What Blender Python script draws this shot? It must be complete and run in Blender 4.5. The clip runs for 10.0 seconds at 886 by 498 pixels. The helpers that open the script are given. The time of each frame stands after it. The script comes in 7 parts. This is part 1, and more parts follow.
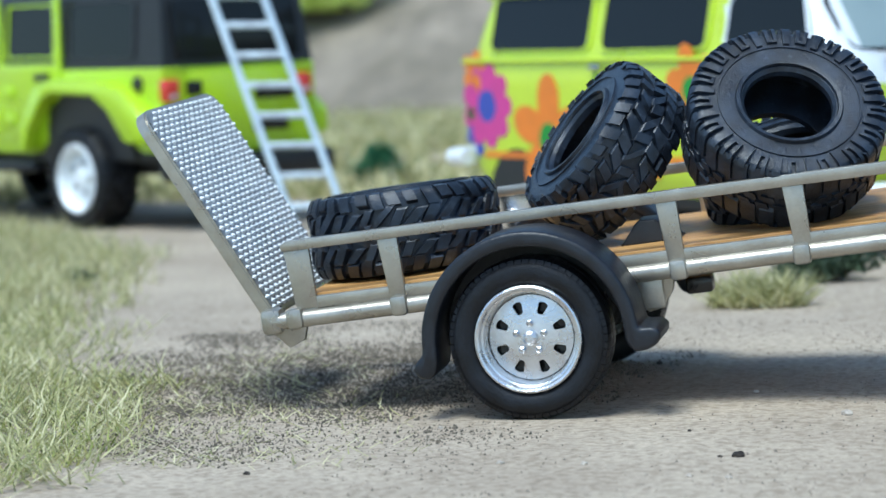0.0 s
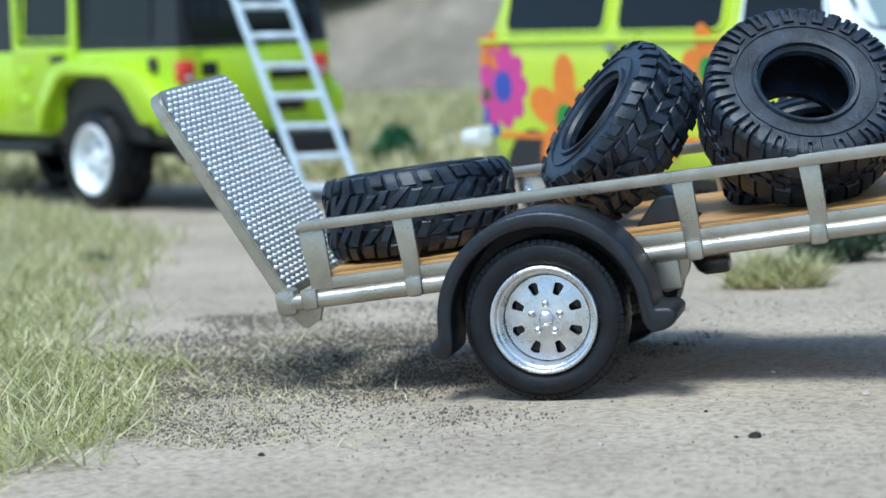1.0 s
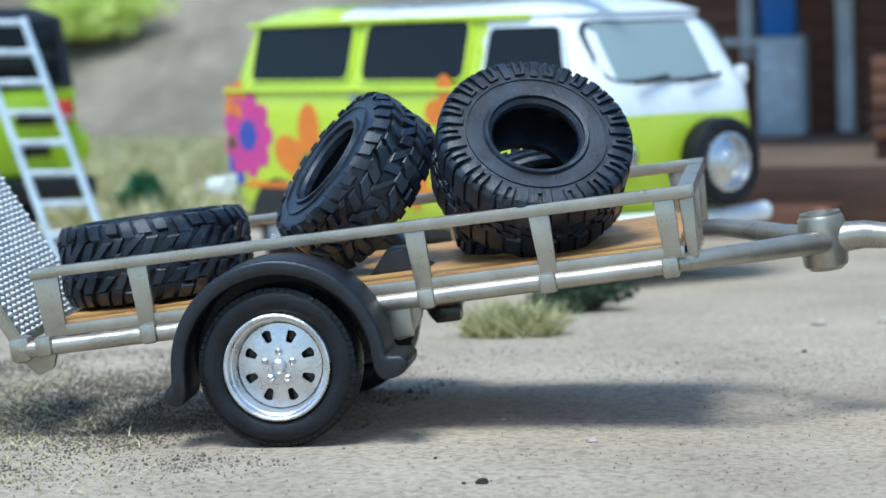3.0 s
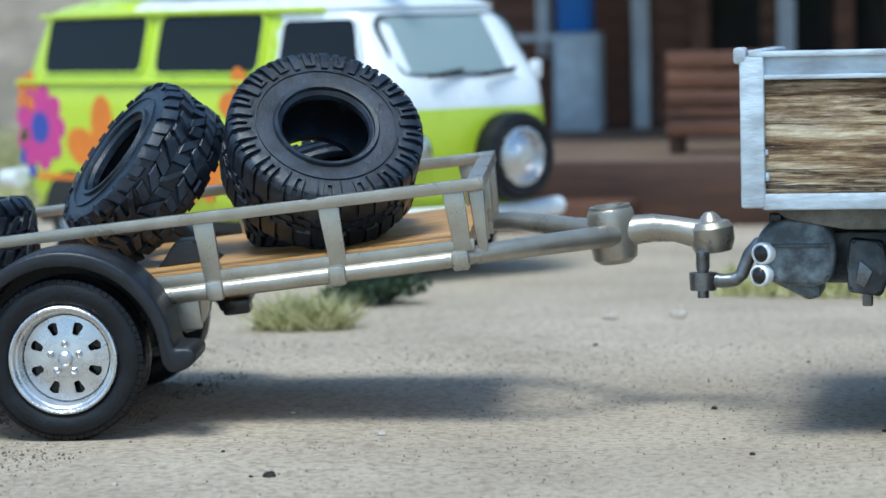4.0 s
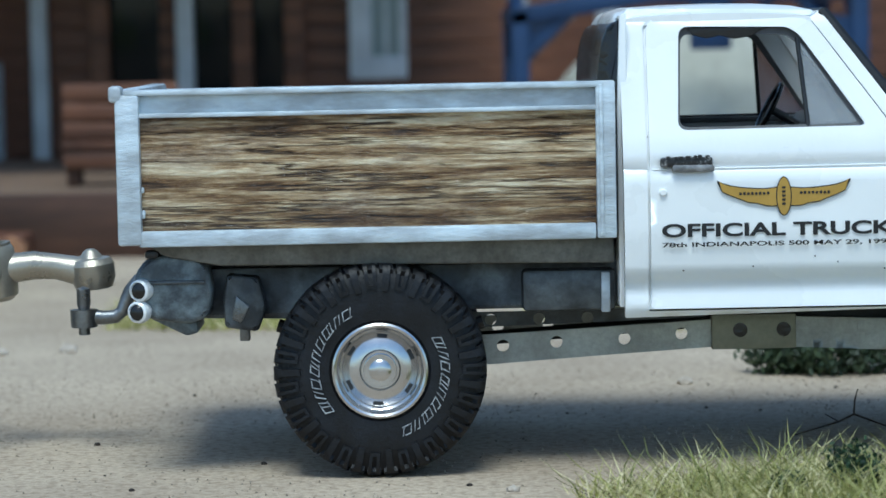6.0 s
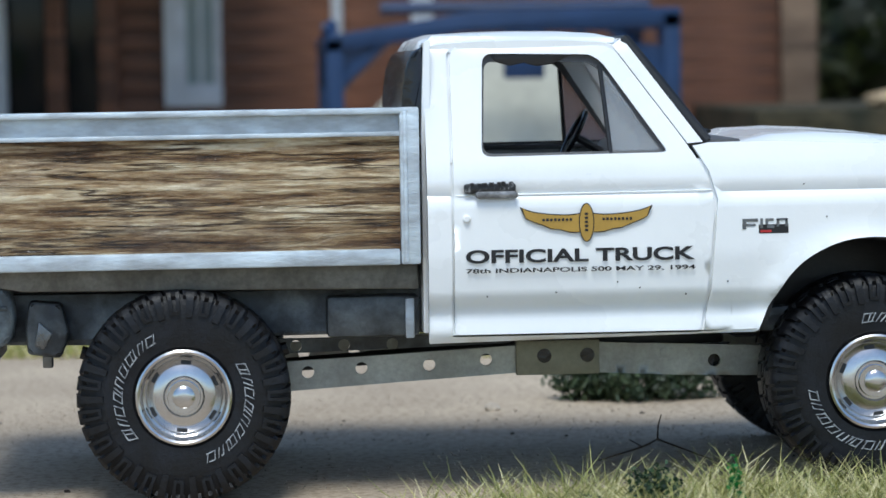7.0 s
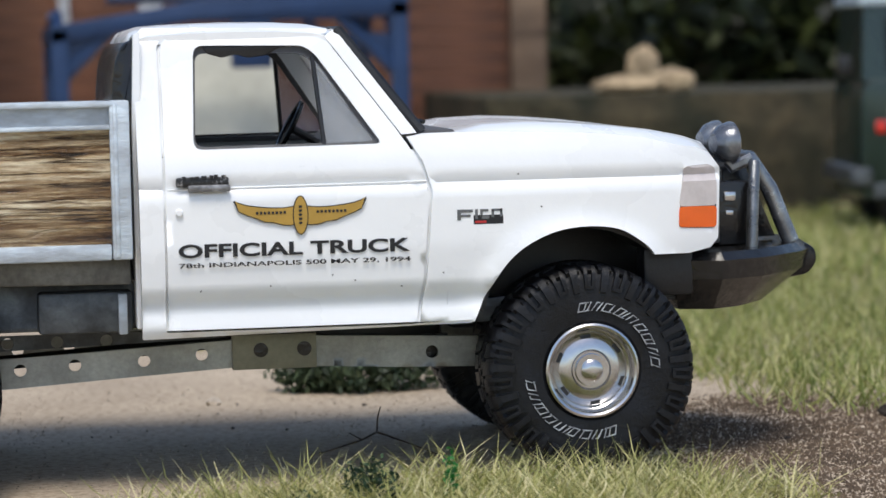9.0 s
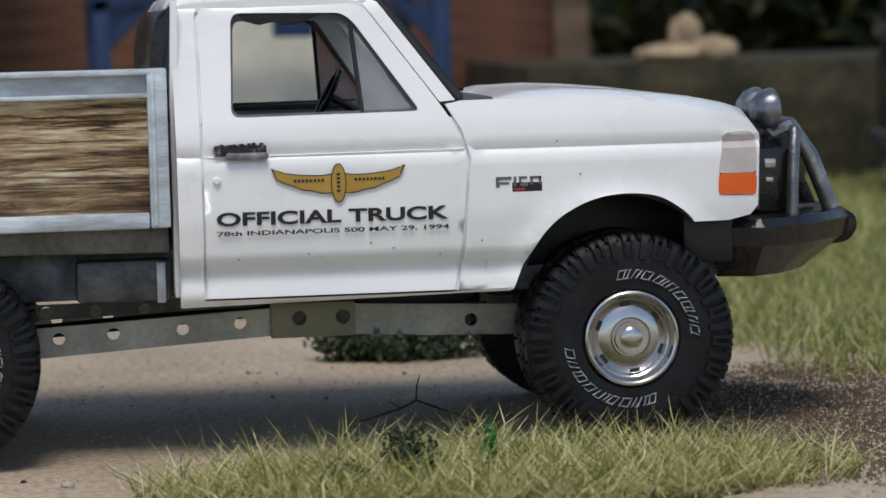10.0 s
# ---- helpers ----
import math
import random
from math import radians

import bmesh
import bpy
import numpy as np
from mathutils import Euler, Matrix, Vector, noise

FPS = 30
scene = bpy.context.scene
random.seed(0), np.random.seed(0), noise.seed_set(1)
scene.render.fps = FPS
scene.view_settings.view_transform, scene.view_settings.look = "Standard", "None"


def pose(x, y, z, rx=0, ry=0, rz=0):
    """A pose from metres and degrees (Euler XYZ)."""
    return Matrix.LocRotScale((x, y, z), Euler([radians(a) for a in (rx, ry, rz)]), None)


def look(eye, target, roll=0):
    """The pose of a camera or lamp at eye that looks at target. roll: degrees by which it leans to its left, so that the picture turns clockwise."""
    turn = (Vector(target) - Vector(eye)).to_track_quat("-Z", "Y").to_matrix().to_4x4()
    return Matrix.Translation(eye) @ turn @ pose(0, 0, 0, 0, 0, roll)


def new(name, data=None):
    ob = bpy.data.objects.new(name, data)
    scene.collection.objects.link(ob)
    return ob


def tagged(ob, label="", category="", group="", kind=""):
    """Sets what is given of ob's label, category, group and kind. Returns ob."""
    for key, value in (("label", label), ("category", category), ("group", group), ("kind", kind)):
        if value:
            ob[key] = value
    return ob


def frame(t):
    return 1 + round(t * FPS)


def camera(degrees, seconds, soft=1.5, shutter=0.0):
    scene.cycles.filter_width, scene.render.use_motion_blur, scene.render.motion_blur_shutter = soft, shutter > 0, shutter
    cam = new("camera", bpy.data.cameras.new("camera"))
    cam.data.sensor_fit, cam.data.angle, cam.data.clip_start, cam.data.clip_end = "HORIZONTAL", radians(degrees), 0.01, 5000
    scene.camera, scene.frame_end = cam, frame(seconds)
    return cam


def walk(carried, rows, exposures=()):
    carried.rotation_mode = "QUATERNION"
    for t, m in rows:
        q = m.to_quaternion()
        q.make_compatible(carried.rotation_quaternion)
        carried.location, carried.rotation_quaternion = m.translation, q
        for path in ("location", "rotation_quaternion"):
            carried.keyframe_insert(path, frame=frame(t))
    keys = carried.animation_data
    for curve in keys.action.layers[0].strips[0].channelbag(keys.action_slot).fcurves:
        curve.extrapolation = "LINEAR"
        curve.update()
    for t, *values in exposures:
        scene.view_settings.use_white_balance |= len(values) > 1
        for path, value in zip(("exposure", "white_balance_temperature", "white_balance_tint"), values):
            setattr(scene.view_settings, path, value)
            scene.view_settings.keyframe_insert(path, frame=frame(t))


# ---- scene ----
# A scale-model diorama, 1:64. Lengths below are in millimetres; S turns them into metres.
S = 0.001
cam = camera(17.45, 10.0, soft=1.5)
cam.data.dof.use_dof = True
cam.data.dof.focus_distance = 0.197
cam.data.dof.aperture_fstop = 92.0


def aim(x, y, z, yaw, down, roll):
    return pose(x * S, y * S, z * S, 90 - down, 0, -yaw) @ pose(0, 0, 0, 0, 0, roll)


PATH = [
    (0.0, aim(-2.278, -189.567, 28.898, -19.668, 4.743, -2.395)), (0.5, aim(-2.325, -189.12, 28.784, -19.791, 4.938, -2.5)),
    (1.0, aim(-2.39, -188.913, 28.778, -20.024, 5.098, -2.5)), (1.5, aim(-2.195, -189.123, 28.832, -19.973, 5.159, -2.37)),
    (2.0, aim(-1.332, -189.557, 28.883, -18.961, 4.807, -2.257)), (2.5, aim(-0.33, -190.391, 29.229, -17.098, 4.585, -2.2)),
    (2.7, aim(-0.261, -190.42, 29.115, -16.255, 4.433, -2.0)), (3.8, aim(0.185, -189.445, 28.449, -12.2, 4.423, -1.507)),
    (4.0, aim(0.372, -189.31, 28.5, -11.207, 4.494, -1.33)), (4.5, aim(0.782, -189.283, 28.384, -9.098, 4.44, -1.191)),
    (5.0, aim(1.454, -189.618, 28.357, -6.199, 4.448, -1.08)), (5.5, aim(2.108, -189.489, 28.843, -2.541, 4.573, -1.123)),
    (6.0, aim(3.103, -190.299, 29.27, 0.369, 4.218, -1.124)), (6.2, aim(3.454, -190.593, 29.403, 1.031, 3.985, -1.119)),
    (7.3, aim(4.51, -190.345, 28.906, 4.374, 3.687, -0.806)), (7.5, aim(4.668, -190.191, 28.881, 4.377, 3.765, -0.734)),
    (8.0, aim(5.005, -189.791, 29.059, 6.462, 3.922, -0.65)), (8.5, aim(5.787, -189.193, 29.239, 8.552, 4.004, -0.748)),
    (9.0, aim(6.37, -189.032, 29.284, 9.015, 4.046, -1.273)), (9.5, aim(6.768, -188.454, 29.165, 8.08, 4.374, -1.44)),
    (10.0, aim(6.834, -188.544, 29.073, 8.117, 4.619, -1.46)),
]
walk(cam, PATH, exposures=[
    (0.0, 0.46, 5560, -1), (2.5, 0.5, 5500, -1), (4.0, 0.36, 5580, -2), (5.0, 0.34, 5600, -3), (5.5, 0.40, 5600, -4), (6.0, 0.1, 5600, -4), (7.5, 0.2, 6200, 6), (8.0, -0.4, 6000, 2), (8.5, -0.05, 6050, 3), (9.0, 0.2, 6700, 10), (9.5, 0.0, 6750, 10), (10.0, -0.3, 6800, 10)])

# ---- sky and sun ----
world = bpy.data.worlds.new("sky")
scene.world = world
world.use_nodes = True
wt = world.node_tree
sky = wt.nodes.new("ShaderNodeTexSky")
sky.sky_type = "NISHITA"
sky.sun_disc = False
sky.sun_elevation = radians(63)
sky.sun_rotation = radians(190)
wt.links.new(sky.outputs[0], wt.nodes["Background"].inputs[0])
wt.nodes["Background"].inputs[1].default_value = 0.15
sun = new("sun", bpy.data.lights.new("sun", "SUN"))
sun.data.energy = 2.4
sun.data.angle = radians(22)
sun.data.color = (1.0, 0.96, 0.9)
sun.matrix_world = look((-0.08, -0.45, 1.0), (0, 0, 0))


# ---- materials ----
def mat(name, col, rough=0.6, metal=0.0, var=0.15, size=3.0, bump=0.0, fine=0.4, dark=None, spread=(0.4, 0.65), coat=0.0, stretch=None, per=None, spec=0.5):
    """A surface with colour variation at two scales. size, fine: the scales in mm; dark: the colour of its stains; stretch: grain; per: island or object."""
    m = bpy.data.materials.new(name)
    m.use_nodes = True
    n, l = m.node_tree.nodes, m.node_tree.links
    b = n["Principled BSDF"]
    b.inputs["Roughness"].default_value = rough
    b.inputs["Metallic"].default_value = metal
    b.inputs["Coat Weight"].default_value = coat
    b.inputs["Coat Roughness"].default_value = 0.08
    b.inputs["Specular IOR Level"].default_value = spec
    tc = n.new("ShaderNodeTexCoord")
    src = tc.outputs["Object"]
    if stretch:
        mp = n.new("ShaderNodeMapping")
        mp.inputs["Scale"].default_value = stretch
        l.new(src, mp.inputs["Vector"])
        src = mp.outputs[0]
    big, small = n.new("ShaderNodeTexNoise"), n.new("ShaderNodeTexNoise")
    big.inputs["Scale"].default_value = 1 / (size * S)
    big.inputs["Detail"].default_value = 5
    small.inputs["Scale"].default_value = 1 / (fine * S)
    small.inputs["Detail"].default_value = 4
    small.inputs["Roughness"].default_value = 0.7
    for t in (big, small):
        l.new(src, t.inputs["Vector"])
    ramp = n.new("ShaderNodeValToRGB")
    ramp.color_ramp.elements[0].position, ramp.color_ramp.elements[1].position = spread
    d = dark or tuple(c * (1 - 2 * var) for c in col)
    ramp.color_ramp.elements[0].color = (*d, 1)
    ramp.color_ramp.elements[1].color = (*col, 1)
    l.new(big.outputs["Fac"], ramp.inputs["Fac"])
    mx = n.new("ShaderNodeMixRGB")
    mx.blend_type = "OVERLAY"
    mx.inputs[0].default_value = min(1.0, var * 2.5)
    l.new(ramp.outputs[0], mx.inputs[1])
    l.new(small.outputs["Fac"], mx.inputs[2])
    out = mx.outputs[0]
    if per:
        hs = n.new("ShaderNodeHueSaturation")
        if per == "island":
            r = n.new("ShaderNodeNewGeometry").outputs["Random Per Island"]
        else:
            r = n.new("ShaderNodeObjectInfo").outputs["Random"]
        mr = n.new("ShaderNodeMapRange")
        mr.inputs["To Min"].default_value, mr.inputs["To Max"].default_value = 0.65, 1.3
        l.new(r, mr.inputs["Value"])
        l.new(mr.outputs[0], hs.inputs["Value"])
        l.new(out, hs.inputs["Color"])
        out = hs.outputs[0]
    l.new(out, b.inputs["Base Color"])
    rr = n.new("ShaderNodeMapRange")
    rr.inputs["To Min"].default_value, rr.inputs["To Max"].default_value = max(0.03, rough - 0.12), min(1, rough + 0.12)
    l.new(big.outputs["Fac"], rr.inputs["Value"])
    l.new(rr.outputs[0], b.inputs["Roughness"])
    if bump:
        bp = n.new("ShaderNodeBump")
        bp.inputs["Strength"].default_value = 1.0
        bp.inputs["Distance"].default_value = bump * S
        l.new(small.outputs["Fac"], bp.inputs["Height"])
        l.new(bp.outputs[0], b.inputs["Normal"])
    return m


def blade_mat(name, stops):
    m = bpy.data.materials.new(name)
    m.use_nodes = True
    n, l = m.node_tree.nodes, m.node_tree.links
    b = n["Principled BSDF"]
    b.inputs["Roughness"].default_value = 0.55
    g, r = n.new("ShaderNodeNewGeometry"), n.new("ShaderNodeValToRGB")
    e = r.color_ramp.elements
    e[0].position, e[0].color = stops[0][0], (*stops[0][1], 1)
    e[1].position, e[1].color = stops[-1][0], (*stops[-1][1], 1)
    for p, c in stops[1:-1]:
        k = e.new(p)
        k.color = (*c, 1)
    l.new(g.outputs["Random Per Island"], r.inputs["Fac"])
    l.new(r.outputs[0], b.inputs["Base Color"])
    tr = n.new("ShaderNodeBsdfTranslucent")
    l.new(r.outputs[0], tr.inputs["Color"])
    ms = n.new("ShaderNodeMixShader")
    ms.inputs[0].default_value = 0.3
    l.new(b.outputs[0], ms.inputs[1])
    l.new(tr.outputs[0], ms.inputs[2])
    l.new(ms.outputs[0], n["Material Output"].inputs["Surface"])
    return m


def glass_mat(name, col, rough=0.04, clear=0.0):
    m = bpy.data.materials.new(name)
    m.use_nodes = True
    b = m.node_tree.nodes["Principled BSDF"]
    b.inputs["Base Color"].default_value = (*col, 1)
    b.inputs["Roughness"].default_value = rough
    b.inputs["Transmission Weight"].default_value = clear
    b.inputs["IOR"].default_value = 1.45
    return m


def wood_mat(name, light, mid, dark, bump, gloss=0.45, along=(0.05, 1, 1), size=0.9):
    m = bpy.data.materials.new(name)
    m.use_nodes = True
    n, l = m.node_tree.nodes, m.node_tree.links
    b = n["Principled BSDF"]
    b.inputs["Roughness"].default_value = gloss
    tc, mp = n.new("ShaderNodeTexCoord"), n.new("ShaderNodeMapping")
    mp.inputs["Scale"].default_value = along
    l.new(tc.outputs["Object"], mp.inputs["Vector"])
    grain = n.new("ShaderNodeTexNoise")
    grain.inputs["Scale"].default_value = 1 / (size * S)
    grain.inputs["Detail"].default_value = 9
    grain.inputs["Roughness"].default_value = 0.74
    grain.inputs["Distortion"].default_value = 0.15
    l.new(mp.outputs[0], grain.inputs["Vector"])
    ramp = n.new("ShaderNodeValToRGB")
    e = ramp.color_ramp.elements
    e[0].position, e[0].color = 0.36, (*dark, 1)
    e[1].position, e[1].color = 0.64, (*light, 1)
    k = e.new(0.47)
    k.color = (*mid, 1)
    l.new(grain.outputs["Fac"], ramp.inputs["Fac"])
    blot = n.new("ShaderNodeTexNoise")
    blot.inputs["Scale"].default_value = 1 / (7 * S)
    blot.inputs["Detail"].default_value = 3
    mp2 = n.new("ShaderNodeMapping")
    mp2.inputs["Scale"].default_value = (0.5, 1, 1.3)
    l.new(tc.outputs["Object"], mp2.inputs["Vector"])
    l.new(mp2.outputs[0], blot.inputs["Vector"])
    mx = n.new("ShaderNodeMixRGB")
    mx.blend_type = "OVERLAY"
    mx.inputs[0].default_value = 0.75
    l.new(ramp.outputs[0], mx.inputs[1])
    l.new(blot.outputs["Fac"], mx.inputs[2])
    out, height = mx.outputs[0], grain.outputs["Fac"]
    l.new(out, b.inputs["Base Color"])
    bp = n.new("ShaderNodeBump")
    bp.inputs["Distance"].default_value = bump * S
    l.new(height, bp.inputs["Height"])
    l.new(bp.outputs[0], b.inputs["Normal"])
    return m


def panel_mat(name):
    """Weathered side panel: tan and brown streaks, grey worn patches, long dark cracks."""
    m = bpy.data.materials.new(name)
    m.use_nodes = True
    n, l = m.node_tree.nodes, m.node_tree.links
    b = n["Principled BSDF"]
    tc = n.new("ShaderNodeTexCoord")

    def field(size, scale, detail, rough=0.6, bend=0.0):
        mp, t = n.new("ShaderNodeMapping"), n.new("ShaderNodeTexNoise")
        mp.inputs["Scale"].default_value = scale
        t.inputs["Scale"].default_value = 1 / (size * S)
        t.inputs["Detail"].default_value = detail
        t.inputs["Roughness"].default_value = rough
        t.inputs["Distortion"].default_value = bend
        l.new(tc.outputs["Object"], mp.inputs["Vector"])
        l.new(mp.outputs[0], t.inputs["Vector"])
        return t.outputs["Fac"]

    def ramp(src, stops):
        r = n.new("ShaderNodeValToRGB")
        e = r.color_ramp.elements
        e[0].position, e[0].color = stops[0][0], (*stops[0][1], 1)
        e[1].position, e[1].color = stops[-1][0], (*stops[-1][1], 1)
        for p, c in stops[1:-1]:
            k = e.new(p)
            k.color = (*c, 1)
        l.new(src, r.inputs["Fac"])
        return r.outputs[0]

    def mix(kind, fac, a, c):
        x = n.new("ShaderNodeMixRGB")
        x.blend_type = kind
        if not isinstance(fac, float):
            l.new(fac, x.inputs[0])
        else:
            x.inputs[0].default_value = fac
        l.new(a, x.inputs[1])
        l.new(c, x.inputs[2])
        return x.outputs[0]

    streak = field(0.72, (0.065, 1, 1), 9, 0.70, 0.15)
    col = ramp(streak, [(0.35, (0.030, 0.015, 0.007)), (0.425, (0.15, 0.080, 0.030)), (0.495, (0.35, 0.245, 0.13)), (0.61, (0.70, 0.60, 0.42))])
    fibre = field(0.26, (0.16, 1, 1), 5, 0.75, 0.2)
    col = mix("OVERLAY", 0.6, col, ramp(fibre, [(0.3, (0.15, 0.13, 0.11)), (0.7, (0.85, 0.85, 0.85))]))
    stain = ramp(field(9, (0.5, 1, 0.9), 4, 0.6, 0.3), [(0.40, (0.52, 0.38, 0.21)), (0.52, (1, 1, 1))])
    col = mix("MULTIPLY", 0.85, col, stain)
    worn = ramp(field(6, (0.45, 1, 1.2), 5, 0.65, 0.2), [(0.50, (0, 0, 0)), (0.60, (1, 1, 1))])
    col = mix("MIX", worn, col, mix("MULTIPLY", 1.0, col, ramp(fibre, [(0.3, (0.26, 0.22, 0.21)), (0.7, (0.85, 0.80, 0.82))])))
    d = n.new("ShaderNodeMath")
    d.operation = "SUBTRACT"
    d.inputs[1].default_value = 0.5
    l.new(field(1.0, (0.045, 1, 1), 5, 0.55, 0.2), d.inputs[0])
    ab = n.new("ShaderNodeMath")
    ab.operation = "ABSOLUTE"
    l.new(d.outputs[0], ab.inputs[0])
    crack = ramp(ab.outputs[0], [(0.0, (0.05, 0.03, 0.02)), (0.010, (0.3, 0.26, 0.23)), (0.028, (1, 1, 1))])
    where = ramp(field(3.5, (0.3, 1, 1), 2), [(0.42, (0.05, 0.05, 0.05)), (0.52, (1, 1, 1))])
    col = mix("MULTIPLY", where, col, crack)
    l.new(col, b.inputs["Base Color"])
    rr = n.new("ShaderNodeMapRange")
    rr.inputs["To Min"].default_value, rr.inputs["To Max"].default_value = 0.12, 0.42
    l.new(field(1.2, (0.3, 1, 1), 4), rr.inputs["Value"])
    l.new(rr.outputs[0], b.inputs["Roughness"])
    bp = n.new("ShaderNodeBump")
    bp.inputs["Distance"].default_value = 0.34 * S
    h = n.new("ShaderNodeMath")
    h.operation = "MULTIPLY"
    l.new(streak, h.inputs[0])
    l.new(crack, h.inputs[1])
    l.new(h.outputs[0], bp.inputs["Height"])
    l.new(bp.outputs[0], b.inputs["Normal"])
    return m


def scuffed(m, col, size, lo, hi):
    """Pale rubbed marks over a surface."""
    n, l = m.node_tree.nodes, m.node_tree.links
    b = n["Principled BSDF"]
    was = b.inputs["Base Color"].links[0].from_socket
    t, r, x = n.new("ShaderNodeTexNoise"), n.new("ShaderNodeMapRange"), n.new("ShaderNodeMixRGB")
    t.inputs["Scale"].default_value = 1 / (size * S)
    t.inputs["Detail"].default_value = 7
    t.inputs["Roughness"].default_value = 0.72
    l.new(n["Texture Coordinate"].outputs["Object"], t.inputs["Vector"])
    r.inputs["From Min"].default_value, r.inputs["From Max"].default_value = lo, hi
    l.new(t.outputs["Fac"], r.inputs["Value"])
    l.new(r.outputs[0], x.inputs[0])
    l.new(was, x.inputs[1])
    x.inputs[2].default_value = (*col, 1)
    l.new(x.outputs[0], b.inputs["Base Color"])
    return m


M_white = mat("white_enamel", (0.87, 0.89, 0.90), 0.28, 0, 0.03, 9, 0.012, 0.8, coat=0.5)
M_black = mat("black_plastic", (0.018, 0.018, 0.02), 0.45, 0, 0.2, 4, 0.03, 0.5)
M_gloss_black = mat("gloss_black_paint", (0.012, 0.012, 0.013), 0.17, 0, 0.2, 4, 0.12, 1.1)
M_rubber = mat("tyre_rubber", (0.0105, 0.012, 0.016), 0.42, 0, 0.25, 2.0, 0.05, 0.25, dark=(0.007, 0.007, 0.008), spec=0.3)
M_dusty = scuffed(mat("dusty_rubber", (0.022, 0.031, 0.048), 0.34, 0, 0.25, 1.6, 0.045, 0.22, dark=(0.008, 0.011, 0.017)), (0.11, 0.13, 0.16), 0.9, 0.57, 0.85)
M_pewter = mat("pewter_paint", (0.43, 0.40, 0.34), 0.30, 0.65, 0.06, 2.6, 0.025, 0.22, dark=(0.35, 0.32, 0.265))
M_chrome = mat("chrome", (0.60, 0.60, 0.61), 0.22, 1.0, 0.06, 3, 0.0, 0.5)
M_satin = mat("satin_aluminium", (0.72, 0.72, 0.73), 0.28, 0.9, 0.08, 1.5, 0.03, 0.2)
# White non-metal colour carries the glint of the metal studs.
M_plate_glint = mat("tread_plate", (0.88, 0.88, 0.86), 0.4, 0.0, 0.06, 2, 0.0, 0.3)
M_grey = mat("grey_painted_metal", (0.63, 0.72, 0.79), 0.34, 0.1, 0.10, 1.3, 0.07, 0.3, dark=(0.40, 0.44, 0.48), stretch=(0.35, 1, 1))
M_frame = mat("chassis_grey", (0.12, 0.135, 0.145), 0.42, 0.3, 0.25, 2.5, 0.05, 0.4, dark=(0.035, 0.038, 0.042))
M_rail = mat("drilled_rail_metal", (0.40, 0.42, 0.40), 0.42, 0.5, 0.15, 4, 0.02, 0.4, dark=(0.26, 0.27, 0.26))
M_dirty = mat("tray_underside", (0.17, 0.165, 0.145), 0.55, 0.1, 0.25, 4, 0.03, 0.5, dark=(0.10, 0.095, 0.08))
M_gun = mat("gunmetal", (0.22, 0.23, 0.24), 0.3, 0.8, 0.15, 1.5, 0.04, 0.3)
M_silver = mat("dark_silver_paint", (0.30, 0.32, 0.34), 0.24, 0.7, 0.12, 1.2, 0.05, 0.5, dark=(0.16, 0.17, 0.19))
M_deck = wood_mat("deck_plank", (0.62, 0.36, 0.13), (0.52, 0.27, 0.08), (0.34, 0.17, 0.06), 0.03, 0.5, (0.08, 1, 1), 0.8)
M_panel = panel_mat("weathered_panel")
M_amber = mat("amber_lens", (0.85, 0.13, 0.012), 0.2, 0, 0.05, 2, 0.0, 0.3, coat=0.4)
M_lens = mat("clear_lens", (0.62, 0.57, 0.56), 0.15, 0, 0.06, 2, 0.0, 0.3, coat=0.6)
M_redlens = mat("red_lens", (0.65, 0.03, 0.02), 0.2, 0, 0.05, 2, 0.0, 0.3, coat=0.4)
M_orange = mat("orange_decal", (0.80, 0.22, 0.02), 0.4, 0, 0.05, 3)
M_magenta = mat("magenta_decal", (0.62, 0.05, 0.28), 0.4, 0, 0.05, 3)
M_blue = mat("blue_decal", (0.05, 0.08, 0.42), 0.4, 0, 0.05, 3)
M_green = mat("green_decal", (0.03, 0.28, 0.03), 0.4, 0, 0.05, 3)
M_gold = mat("gold_decal", (0.46, 0.28, 0.05), 0.45, 0, 0.05, 1.5)
M_ink = mat("black_ink", (0.012, 0.012, 0.014), 0.5, 0, 0.1, 1)
M_redink = mat("red_ink", (0.55, 0.03, 0.03), 0.5, 0, 0.1, 1)
M_letter = mat("raised_white_print", (0.52, 0.55, 0.58), 0.6, 0, 0.2, 0.5, 0.0, 0.2, dark=(0.2, 0.21, 0.23))
M_lime = mat("lime_paint", (0.50, 0.72, 0.012), 0.3, 0, 0.03, 8, 0.0, 0.5, coat=0.4)
M_limeb = mat("lime_yellow_paint", (0.58, 0.72, 0.03), 0.3, 0, 0.03, 8, 0.0, 0.5, coat=0.4)
M_glassdark = glass_mat("dark_glass", (0.012, 0.014, 0.015), 0.12)
M_glassdark.node_tree.nodes["Principled BSDF"].inputs["Specular IOR Level"].default_value = 0.22
# Pale grey base colour stands in for the reflection on the glass.
M_glassmid = glass_mat("pale_sheen_glass", (0.27, 0.33, 0.33), 0.08)
M_glass = glass_mat("clear_glass", (0.85, 0.9, 0.92), 0.05, 0.95)
M_interior = mat("grey_interior", (0.10, 0.10, 0.105), 0.6, 0, 0.15, 2)
M_bluepaint = mat("blue_frame_paint", (0.005, 0.030, 0.10), 0.45, 0, 0.1, 5)
M_cloth = mat("off_white_cover", (0.44, 0.44, 0.38), 0.75, 0, 0.1, 12, 0.1, 2)
M_plank = wood_mat("stained_plank", (0.17, 0.070, 0.036), (0.115, 0.044, 0.022), (0.045, 0.018, 0.010), 0.1, 0.6, (0.06, 1, 1), 2.0)
